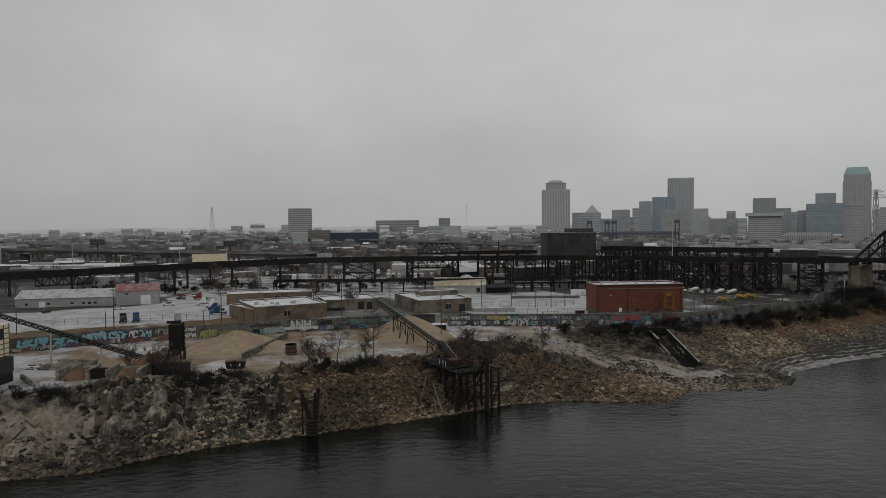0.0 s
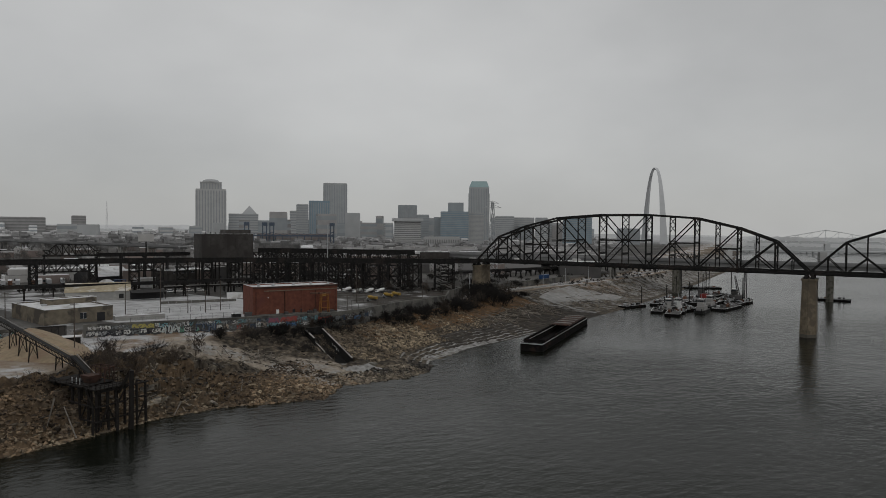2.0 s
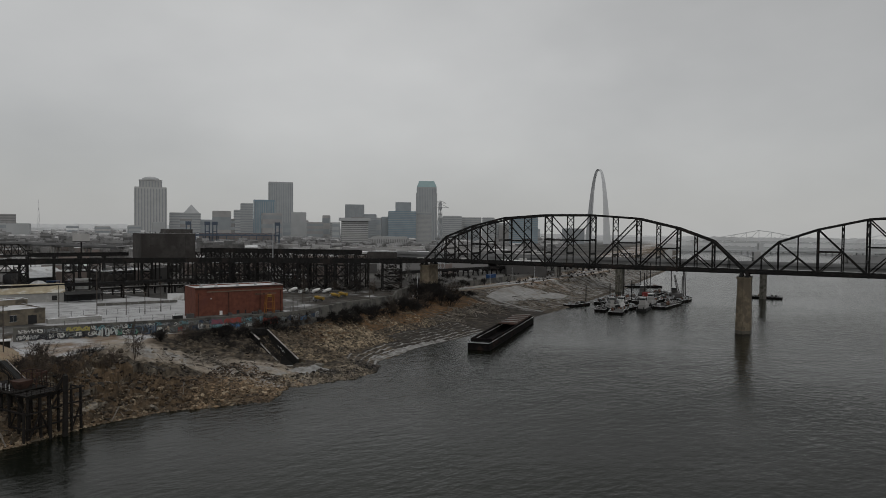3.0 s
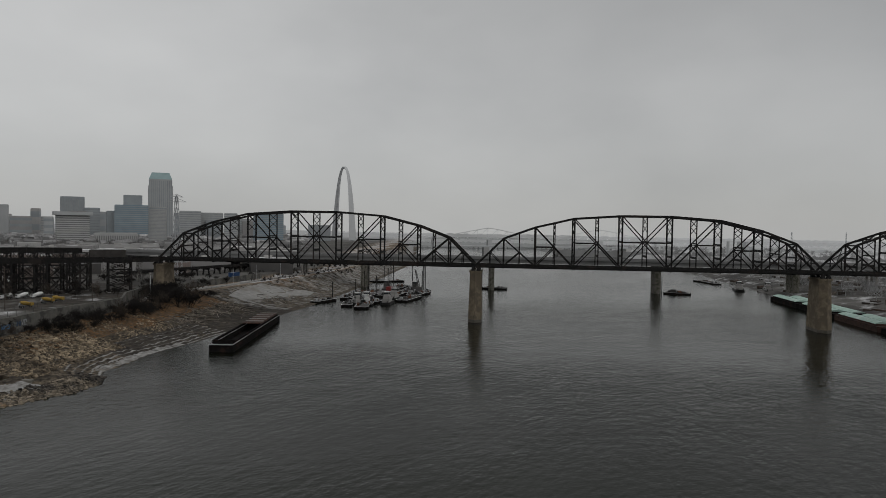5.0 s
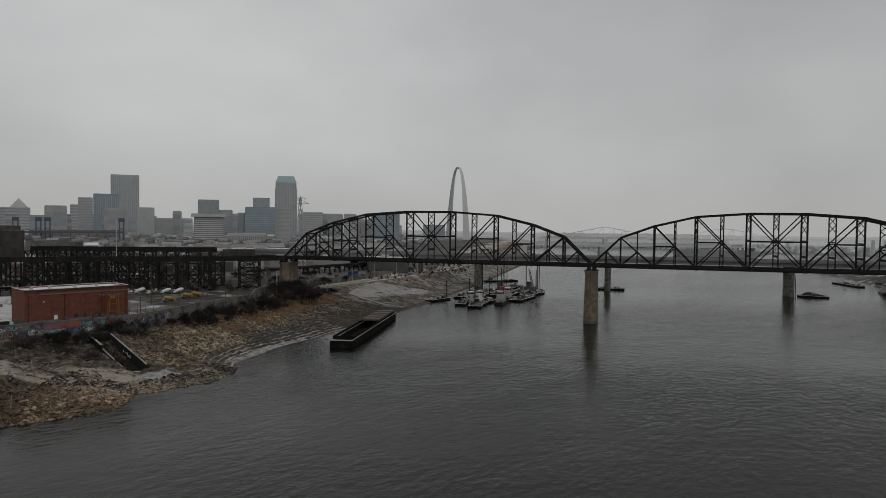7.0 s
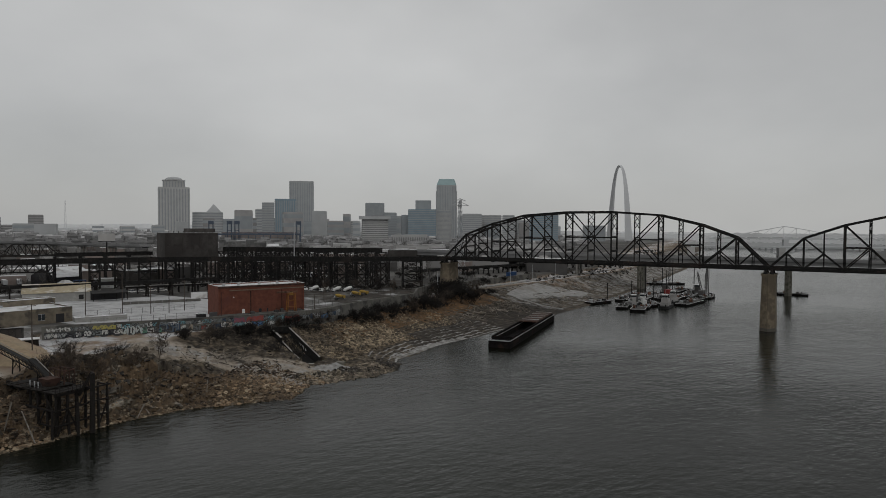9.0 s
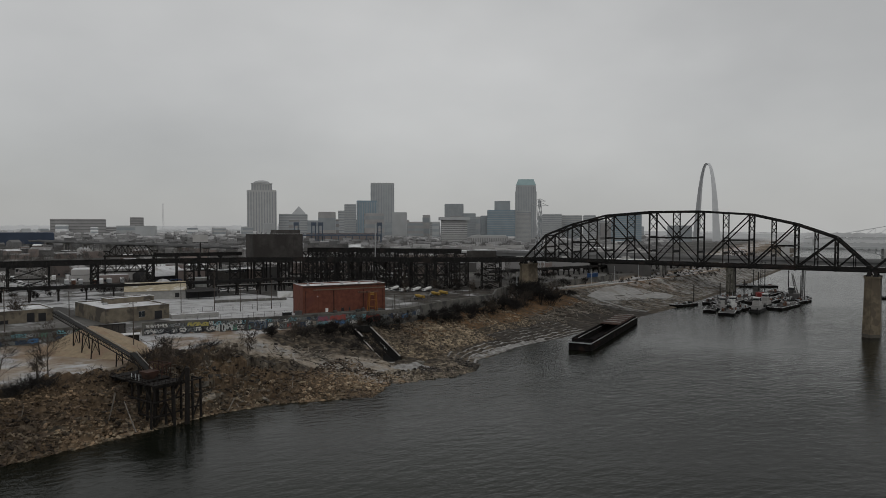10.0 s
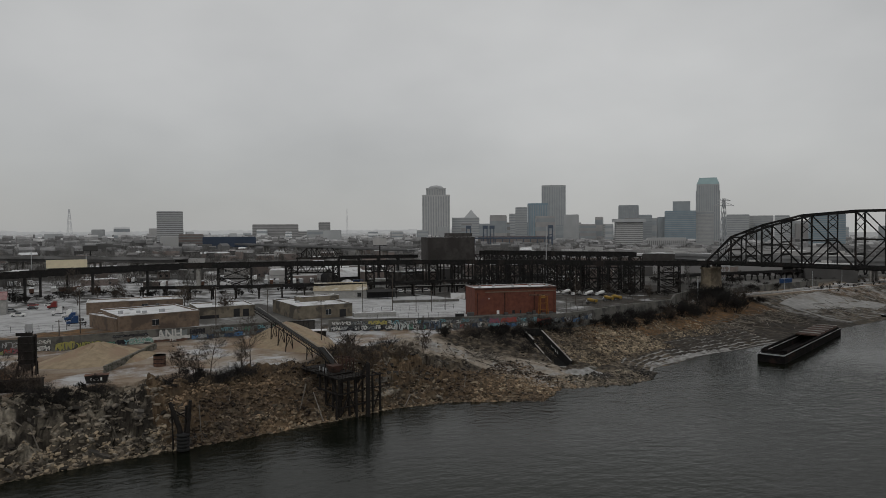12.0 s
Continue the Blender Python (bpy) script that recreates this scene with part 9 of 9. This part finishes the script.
PROTO = [trailer("semi_trailer", "white box semi-trailer parked in a snowy lot", 16, "white"), trailer("semi_trailer", "grey box semi-trailer parked in a snowy lot", 14, "steelgrey"), trailer("semi_trailer", "rust-brown box trailer parked in a snowy lot", 14, "rust")]
ry = np.random.default_rng(5)
rows_yard = ((-230, 500, 20, 12), (-180, 520, -15, 10), (-120, 545, 10, 12), (-60, 560, 5, 12), (-90, 600, 8, 12), (20, 575, -8, 10), (60, 600, -10, 10), (-190, 590, 10, 10), (140, 560, -25, 8), (190, 540, -30, 8), (-255, 560, 30, 8))
first = set()
for x, y, t, n in rows_yard:
    for k in range(n):
        a = radians(t)
        px, py = x + k * 4.6 * math.cos(a), y + k * 4.6 * math.sin(a)
        if ry.uniform() < 0.5:
            continue
        j = int(ry.choice([0, 0, 0, 1, 2]))
        m = Matrix.Translation((px, py, ground_z(px, py))) @ pose(0, 0, 0, 0, 0, t - 90 + ry.normal(0, 2))
        if j not in first:
            first.add(j)
            PROTO[j].matrix_world = m
        else:
            copy_thing(PROTO[j], m)

# ---- poles, masts and signs ----


def utility_pole(x, y, top, arms=1, mat="pole", name="utility_pole", label="weathered wooden utility pole with crossarm", r=0.22):
    z0 = ground_z(x, y)
    p = base(name, label, "pole", Matrix.Translation((x, y, z0)) @ pose(0, 0, 0, 0, 0, 20), "poles")
    part("shaft", Mesh().tube((0, 0, -0.5), (0, 0, top - z0), r, r * 0.7, 8), mat, p)
    for k in range(arms):
        z = top - z0 - 0.6 - k * 1.4
        arm = part("crossarm", Mesh().beam((-1.4, 0, z), (1.4, 0, z), 0.16), mat, p)
        for xx in (-1.2, 0.7, 1.2):
            part("insulator", Mesh().tube((xx, 0, z), (xx, 0, z + 0.3), 0.07, 0.05, 6), "steelgrey", arm)
    return p


for x, y, top, arms in ((-175, 275, 27, 1), (-139, 283, 33, 1), (-145, 288, 23, 0), (-107, 299, 22, 1), (-100.6, 304, 34, 1), (-48, 317, 33, 1), (-28, 352, 28, 1), (35, 347, 39, 2), (64.5, 357, 30, 1), (141, 363, 35, 1), (120, 322, 23.5, 0), (188, 372.6, 25, 1), (-1, 266, 31, 1), (20, 352, 30, 0), (48, 352, 28, 1), (56, 350, 26, 1)):
    utility_pole(x, y, top, arms)
for x, y, top in ((160, 470, 60), (-225, 470, 40), (-330, 600, 46), (-420, 640, 46), (-180, 560, 40), (229, 384, 26), (-250, 640, 48), (-500, 690, 50)):
    utility_pole(x, y, top, 0, "steelgrey", "light_mast", "tall galvanised light mast", 0.4)


def billboard(x, y, z, w, h, turn, mat, label):
    g = ground_z(x, y)
    b = base("billboard", label, "billboard", Matrix.Translation((x, y, g)) @ pose(0, 0, 0, 0, 0, turn), "billboards")
    part("panel", Mesh().box(-w / 2, -0.3, z - g, w / 2, 0.3, z - g + h), mat, b)
    part("frame", Mesh().box(-w / 2 - 0.2, -0.35, z - g - 0.5, w / 2 + 0.2, 0.35, z - g), "steel", b)
    part("post", Mesh().tube((0, 0.2, -1), (0, 0.2, z - g), 0.6, 0.6, 10), "steel", b)


billboard(-172, 497, 33.4, 24.5, 5.6, 18, "cream", "large blank cream billboard above the viaduct")
billboard(-410, 800, 40, 16, 6, 20, "c_dark", "dark billboard on a tall post beside the interstate")
billboard(-240, 760, 38, 14, 5, 10, "c_dark", "dark billboard on a tall post beside the interstate")
billboard(58, 700, 42, 14, 7, -5, "c_pale", "pale billboard on a post behind the viaduct")


def lattice_mast(x, y, top, wide, label, arms=(), mat="steelgrey", name="power_pylon", turn=0):
    z0 = ground_z(x, y)
    h = top - z0
    p = base(name, label, "pylon", Matrix.Translation((x, y, z0)) @ pose(0, 0, 0, 0, 0, turn), "pylons")

    def c(q, sx, sy):
        k = wide / 2 * (1 - 0.8 * q)
        return Vector((sx * k, sy * k, h * q))

    for sx in (-1, 1):
        for sy in (-1, 1):
            part("leg", Mesh().beam(c(0, sx, sy), c(1, sx, sy), wide * 0.05), mat, p)
    n = 7 if name == "power_pylon" else 5
    for sx, sy, ox, oy in ((-1, -1, 1, -1), (-1, 1, 1, 1), (-1, -1, -1, 1), (1, -1, 1, 1)):
        me = Mesh()
        for i in range(n):
            me.beam(c(i / n, sx, sy), c((i + 1) / n, ox, oy), wide * 0.03)
            me.beam(c(i / n, ox, oy), c((i + 1) / n, sx, sy), wide * 0.03)
            if name == "radio_mast":
                part("brace", me, mat, p)
                me = Mesh()
        if me.f:
            part("lacing", me, mat, p)
    for z, half in arms:
        me = Mesh()
        me.beam((-half, 0, z - z0), (half, 0, z - z0), wide * 0.05)
        me.beam((-half, 0, z - z0), (0, 0, z - z0 + half * 0.35), wide * 0.04)
        me.beam((half, 0, z - z0), (0, 0, z - z0 + half * 0.35), wide * 0.04)
        part("arm", me, mat, p)


lattice_mast(324, 505, 81.5, 7.5, "tall grey steel lattice power pylon behind the bridge", ((80, 6.0), (76, 9)), "steelgrey")
# both radio masts look faint because haze is in their colour
lattice_mast(-970, 2839, 145, 18, "distant lattice radio mast", (), "haze_mid", "radio_mast")
lattice_mast(95, 2700, 140, 8, "distant slender radio mast", (), "haze_mid", "radio_mast")
for x, y in ((1500, 128), (1420, 210)):
    lattice_mast(x, y, 60, 5, "power pylon beyond the far bank", ((58, 12), (50, 14)), "t_dark")
for x, y in ((308, 1417), (343, 1409), (357, 1405), (476, 1370)):
    f = base("lift_tower", "blue steel light tower frame above a brick ballpark", "light tower", Matrix.Translation((x, y, 20)), "lift towers")
    for sx in (-4, 4):
        part("leg", Mesh().box(sx - 0.9, -1, 0, sx + 0.9, 1, 44), "deep_blue", f)
    part("head", Mesh().box(-5.2, -2, 38, 5.2, 2, 45), "deep_blue", f)
    part("tie", Mesh().box(-4, -1, 24, 4, 1, 25.5), "deep_blue", f)
beam = base("ballpark_truss", "long blue steel canopy truss of a ballpark", "canopy truss", placed((318, 1412), (480, 1366)))
part("deck", Mesh().box(0, -3, 36, 168, 3, 39.5), "deep_blue", beam)
for k in range(12):
    part("post", Mesh().box(2 + k * 14.8, -1, 19, 3.4 + k * 14.8, 1, 36), "deep_blue", beam)
me = Mesh()
for k in range(24):
    me.beam((7 * k, 0, 39.5 + 3 * (k % 2)), (7 * k + 7, 0, 39.5 + 3 * ((k + 1) % 2)), 0.8)
part("lattice", me, "deep_blue", beam)

# ---- interstate on columns behind the rail yards ----
INTER = ((-760, 950), (-549, 836), (-247, 671), (-120, 610))
pts = along(INTER, 45)
road_bridge(INTER, 31.0, 34.5, 22, "elevated concrete interstate roadway on columns", [(x, y, h, 0) for x, y, h in pts[1:-1]], step=45)
FLYOVER = ((-150, 1262), (-102, 1176), (105, 803))
road_bridge(FLYOVER, 31.5, 34.0, 14, "pale elevated highway ramp on columns", [(x, y, h, 0) for x, y, h in along(FLYOVER, 60)[1:-1]], "road", step=60)

# ---- low town: sheds, brick blocks, trees ----
rc = np.random.default_rng(77)


def low_building(x, y, w, d, h, turn, wall, rows, gable=False, snowy=True, hazed=False):
    z = ground_z(x, y)
    pale = wall in ("c_pale", "f_pale")
    label = ("low pale stuccoed" if pale else "low dark brick" if wall in ("c_brick", "f_brick") else "low dark") + (" gabled building" if gable else " flat-roofed building") + (" with snow on its roof" if snowy else " with bare roof")
    b = base("town_building", label, "building", Matrix.Translation((x, y, z)) @ pose(0, 0, 0, 0, 0, turn), "town buildings")
    part("wall", Mesh().box(-w / 2, -d / 2, -3, w / 2, d / 2, h), wall, b)
    roof = "snow" if snowy else "f_roof" if hazed else "g_roof"
    if gable:
        g = min(w, d) * 0.22
        me = Mesh().add([(-w / 2 - 0.4, -d / 2 - 0.4, h), (w / 2 + 0.4, -d / 2 - 0.4, h), (w / 2 + 0.4, d / 2 + 0.4, h), (-w / 2 - 0.4, d / 2 + 0.4, h), (-w / 2 - 0.4, 0, h + g), (w / 2 + 0.4, 0, h + g)], [(0, 1, 5, 4), (2, 3, 4, 5), (3, 0, 4), (1, 2, 5), (3, 2, 1, 0)])
        part("roof", me, roof, b)
    else:
        part("roof", Mesh().box(-w / 2 + 0.3, -d / 2 + 0.3, h, w / 2 - 0.3, d / 2 - 0.3, h + 0.25), roof, b)
        if w > 30:
            part("roof_unit", Mesh().box(-w * 0.1, -d * 0.1, h + 0.25, w * 0.08, d * 0.1, h + 2.4), "c_pale", b)
    n = max(2, int(w / 9))
    me = Mesh().box(-0.9, -0.06, 0, 0.9, 0.1, 1.7)
    data = me.data("window", M["glass"])
    for k in range(rows):
        for i in range(n):
            o = part("window", data, None, b)
            o.matrix_basis = Matrix.Translation((-w / 2 + w * (i + 0.5) / n, -d / 2 - 0.02, 1.3 + k * 3.4))


placed_spots = []


def free(x, y, r):
    for px, py, pr in placed_spots:
        if (px - x) ** 2 + (py - y) ** 2 < (r + pr) ** 2:
            return False
    placed_spots.append((x, y, r))
    return True


count = 0
for _ in range(4000):
    az = radians(rc.uniform(-37, 24))
    dist = rc.uniform(560, 1150)
    x, y = dist * math.sin(az), dist * math.cos(az)
    w, d = rc.uniform(8, 26), rc.uniform(8, 18)
    if not free(x, y, w * 0.55):
        continue
    if abs(dist - 880) < 60 and az < 0.5:
        continue
    h = rc.choice([4, 5, 6, 8, 10])
    hazed = dist > 1150
    # farther walls take the f_ colours, washed out for haze
    wall = str(rc.choice(["f_brick", "f_brick", "f_pale"])) if hazed or (az > 0.1 and dist > 800) else str(rc.choice(["c_brick", "c_brick", "c_dark", "c_dark", "c_pale"]))
    low_building(x, y, w, d, h, math.degrees(-az) + rc.choice([-12, 0, 0, 14, 30]), wall, 0 if dist > 700 else 1, rc.uniform() < 0.3, rc.uniform() < (0.12 if hazed else 0.42), hazed)
    count += 1
    if count > 190:
        break
for x, y, w, d, h, t, wall, rows in ((-370, 630, 150, 40, 8, 0, "c_pale", 1), (-190, 700, 70, 30, 7, 5, "c_dark", 1), (60, 545, 60, 20, 10, -8, "c_brick", 2), (-20, 600, 50, 24, 9, 0, "c_pale", 1), (30, 640, 60, 24, 8, -4, "c_dark", 1), (170, 620, 70, 30, 10, -16, "c_brick", 2), (240, 640, 60, 30, 9, -20, "c_brick", 2), (330, 700, 70, 30, 10, -25, "c_brick", 2), (430, 760, 70, 30, 12, -30, "c_dark", 2), (-260, 520, 40, 18, 6, 12, "c_pale", 1), (-100, 700, 60, 26, 8, 4, "c_pale", 1)):
    low_building(x, y, w, d, h, t, wall, rows)
count = 0
for _ in range(1500):
    az = radians(rc.uniform(20, 41))
    dist = rc.uniform(640, 1150)
    x, y = dist * math.sin(az), dist * math.cos(az)
    w = rc.uniform(25, 60)
    if not free(x, y, w * 0.6):
        continue
    # beyond 850 m the walls use the haze-paled f_ colours
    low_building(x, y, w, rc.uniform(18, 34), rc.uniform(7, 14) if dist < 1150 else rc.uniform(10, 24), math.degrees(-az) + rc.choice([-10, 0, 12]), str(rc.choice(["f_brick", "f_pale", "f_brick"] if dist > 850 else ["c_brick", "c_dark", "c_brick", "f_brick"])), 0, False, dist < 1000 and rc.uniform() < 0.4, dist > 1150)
    count += 1
    if count > 60:
        break


rf = np.random.default_rng(123)
# haze is painted in: every farther band of houses gets a paler tone
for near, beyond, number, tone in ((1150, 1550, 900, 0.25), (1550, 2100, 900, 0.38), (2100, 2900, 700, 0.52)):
    far = Mesh()
    for _ in range(number):
        az = radians(rf.uniform(-38, 43))
        dist = near + (beyond - near) * rf.uniform(0, 1)
        x, y = dist * math.sin(az), dist * math.cos(az)
        w, d, h = rf.uniform(7, 26), rf.uniform(8, 18), rf.choice([5, 6, 7, 8, 10, 14]) * (1.0 if az < 0.3 else 0.7)
        z = ground_z(x, y)
        t = -az + rf.choice([-0.2, 0, 0.25, 0.5])
        c, s_ = math.cos(t), math.sin(t)
        ring = [(x + a * c - b * s_, y + a * s_ + b * c) for a, b in ((-w / 2, -d / 2), (w / 2, -d / 2), (w / 2, d / 2), (-w / 2, d / 2))]
        if rf.uniform() < 0.45:
            far.add([(*p, z - 3) for p in ring] + [(*p, z + h) for p in ring] + [((ring[0][0] + ring[3][0]) / 2, (ring[0][1] + ring[3][1]) / 2, z + h + d * 0.25), ((ring[1][0] + ring[2][0]) / 2, (ring[1][1] + ring[2][1]) / 2, z + h + d * 0.25)], [(0, 1, 5, 4), (1, 2, 6, 9, 5), (2, 3, 7, 6), (3, 0, 4, 8, 7), (4, 5, 9, 8), (6, 7, 8, 9)])
        else:
            far.prism(ring, z - 3, z + h)
    M["far_town"] = island_rock("hazed_town_walls", (tone, tone * 0.985, tone * 0.97), (tone * 0.75, tone * 0.74, tone * 0.73), (0.45, 0.45, 0.45), (1.35, 1.36, 1.38))
    thing("far_town", far, "far_town", "low roofs and walls of the distant town, greyed by painted haze", "buildings", kind="stuff")


def far_trees(name, label, spots, tall, mat, seed, thick=1.0, low=0.25):
    """Bare crowns far off, as loose spiky clumps."""
    r = np.random.default_rng(seed)
    seg = []
    for x, y, s in spots:
        z = ground_z(x, y)
        h = tall * s
        seg.append(((x, y, z - 1), (x, y, z + h * 0.45), 0.2 * thick, 0.12 * thick))
        for _ in range(34):
            k = r.uniform(low, low + 0.4)
            d = r.normal(0, 0.5, 3)
            d[2] = abs(d[2]) + 0.5
            d *= h * r.uniform(0.2, 0.42) / np.linalg.norm(d)
            p = np.array([x + r.normal(0, h * 0.16), y + r.normal(0, h * 0.16), z + h * k])
            seg.append((p, p + d, 0.12 * thick, 0.04 * thick))
    ob = new(name, twig_mesh(name, seg, mat))
    return tagged(ob, label, "trees", kind="stuff")


# three distance bands, the farther ones painted paler to stand for haze
for near, beyond, number, mat, seed, thick in ((520, 900, 700, "woods", 3, 1.2), (900, 1400, 1100, "light_haze_woods", 13, 1.7), (1400, 2300, 1300, "haze_woods", 23, 2.6)):
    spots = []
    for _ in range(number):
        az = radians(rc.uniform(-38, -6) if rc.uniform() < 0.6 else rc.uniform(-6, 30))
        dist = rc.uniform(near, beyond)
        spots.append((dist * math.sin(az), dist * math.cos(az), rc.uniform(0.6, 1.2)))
    far_trees("town_trees", "bare brown winter trees among low town buildings, haze-paled with distance", spots, 12, mat, seed, thick)
spots = []
for _ in range(700):
    u = rc.uniform(300, 1900)
    w = float(table(EAST, u)) - 25 - abs(rc.normal(0, 1)) * (120 + u * 0.12)
    spots.append((*xy(u, w), rc.uniform(0.7, 1.3)))
far_trees("far_bank_trees", "bare woods along the far bank in haze-paled grey-brown", spots, 13, "haze_woods", 4, 2.0)
spots = []
for _ in range(420):
    u = rc.uniform(520, 1300)
    w = float(table(CREST, u)) + rc.uniform(-8, 40)
    spots.append((*xy(u, w), rc.uniform(0.3, 0.8)))
far_trees("riverfront_brush", "bare brush along the riverfront", spots, 6, "brush", 6, 0.8, 0.0)

# ridges in painted haze greys close the horizon; the far bank's woods are lower and nearer
for k, (dist, top, mat, a0, a1, soft_h) in enumerate(((3000, 42, "haze_mid", -60, 47, 24), (4300, 56, "haze_pale", -60, 60, 22), (1500, 14, "haze_woods", 64, 105, 4), (2000, 15, "haze_mid", 50, 105, 4), (2700, 14, "haze_pale", 45, 108, 4), (4200, 22, "haze_pale", 45, 110, 8))):
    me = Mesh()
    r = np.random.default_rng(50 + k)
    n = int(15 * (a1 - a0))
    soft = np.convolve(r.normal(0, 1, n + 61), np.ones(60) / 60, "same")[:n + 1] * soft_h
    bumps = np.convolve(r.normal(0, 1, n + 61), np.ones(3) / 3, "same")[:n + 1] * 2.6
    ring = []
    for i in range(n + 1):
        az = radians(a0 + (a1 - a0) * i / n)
        low_end = 1.0 if a0 > 0 else 1 - 0.72 * float(smooth(33, 43, a0 + (a1 - a0) * i / n))  # the ridge is lowered towards the river to fit the camera's view
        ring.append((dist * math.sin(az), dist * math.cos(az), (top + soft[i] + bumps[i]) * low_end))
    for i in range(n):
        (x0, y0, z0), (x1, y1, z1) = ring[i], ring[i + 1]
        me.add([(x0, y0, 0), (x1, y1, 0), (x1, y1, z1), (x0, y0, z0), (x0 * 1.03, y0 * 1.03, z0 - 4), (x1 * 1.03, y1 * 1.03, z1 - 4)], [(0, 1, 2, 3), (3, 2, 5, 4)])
    thing("distant_ridge", me, mat, "distant wooded ridge painted in haze greys", "backdrop", kind="structure")

clutter = Mesh()
for _ in range(150):
    u = rf.choice([380, 430, 505, 540, 640, 720, 800]) + rf.normal(0, 16)
    w = float(table(EAST, u)) - rf.uniform(4, 120)
    x, y = xy(u, w)
    z = ground_z(x, y)
    t = rf.uniform(0, 3)
    a, b, h = rf.uniform(1.5, 9), rf.uniform(0.8, 3), rf.uniform(0.4, 2.2)
    c, s_ = math.cos(t), math.sin(t)
    clutter.prism([(x + i * c - j * s_, y + i * s_ + j * c) for i, j in ((-a / 2, -b / 2), (a / 2, -b / 2), (a / 2, b / 2), (-a / 2, b / 2))], z - 1, z + h)
M["clutter"] = island_rock("bank_clutter", (0.065, 0.058, 0.052), (0.045, 0.034, 0.028), (0.3, 0.3, 0.3), (2.4, 2.3, 2.2))
thing("bank_clutter", clutter, "clutter", "dark scrap, crates and old hulls along the far bank", "clutter", kind="stuff")

# grain plant on the far bank
gp = base("grain_plant", "grey grain elevator with silos beyond the far bank", "industrial plant", Matrix.Translation((1290, 270, 9)))
for k in range(6):
    part("silo", Mesh().tube((k * 14, 0, 0), (k * 14, 0, 20), 7, 7, 16), "t_grey", gp)
part("head_house", Mesh().box(-4, -8, 0, 18, 8, 33), "t_grey", gp)
part("gallery", Mesh().box(-4, -4, 20, 80, 4, 23), "t_dark", gp)
part("chimney", Mesh().tube((-60, 10, 0), (-60, 10, 34), 3, 2.4, 12), "t_grey", gp)

# things along the riverfront beyond the bridge
for x, y, t, ln in ((352, 466, 20, 12), (424, 500, 22, 16)):
    c = base("shipping_container", "faded blue container standing by the flood wall", "container", at_ground(x, y, t), "blue containers")
    part("box_body", Mesh().box(-ln / 2, -1.4, 0.15, ln / 2, 1.4, 4.0), "blue", c)
    for k in range(int(ln)):
        part("rib", Mesh().box(-ln / 2 + k + 0.3, -1.48, 0.3, -ln / 2 + k + 0.6, -1.4, 3.8), "blue", c)
for x, y, top in ((330, 438, 24), (372, 462, 24), (415, 482, 24), (470, 508, 24), (540, 530, 24)):
    utility_pole(x, y, top, 0, "steelgrey", "street_lamp", "grey street lamp beside the riverfront road", 0.18)


def chain_fence(p, q, label, h=2.6):
    """Posts and rails of a chain-link fence."""
    ln = math.hypot(q[0] - p[0], q[1] - p[1])
    f = base("chain_fence", label, "fence", placed(p, q), "yard fences")
    n = int(ln / 5)
    for i in range(n + 1):
        a = p[0] + (q[0] - p[0]) * i / n, p[1] + (q[1] - p[1]) * i / n
        z = ground_z(*a)
        part("post", Mesh().tube((ln * i / n, 0, z - 0.4), (ln * i / n, 0, z + h), 0.09, 0.09, 6), "c_dark", f)
    z0, z1 = ground_z(*p), ground_z(*q)
    for k in range(3):
        part("rail", Mesh().beam((0, 0, z0 + 0.3 + k * 1.1), (ln, 0, z1 + 0.3 + k * 1.1), 0.05), "c_dark", f)


for p, q in (((20, 318), (70, 326)), ((20, 352), (70, 362)), ((118, 330), (150, 345)), ((130, 352), (190, 386)), ((-175, 300), (-100, 318)), ((-105, 318), (-98, 420))):
    chain_fence(p, q, "dark chain-link fence round a snowy lot")
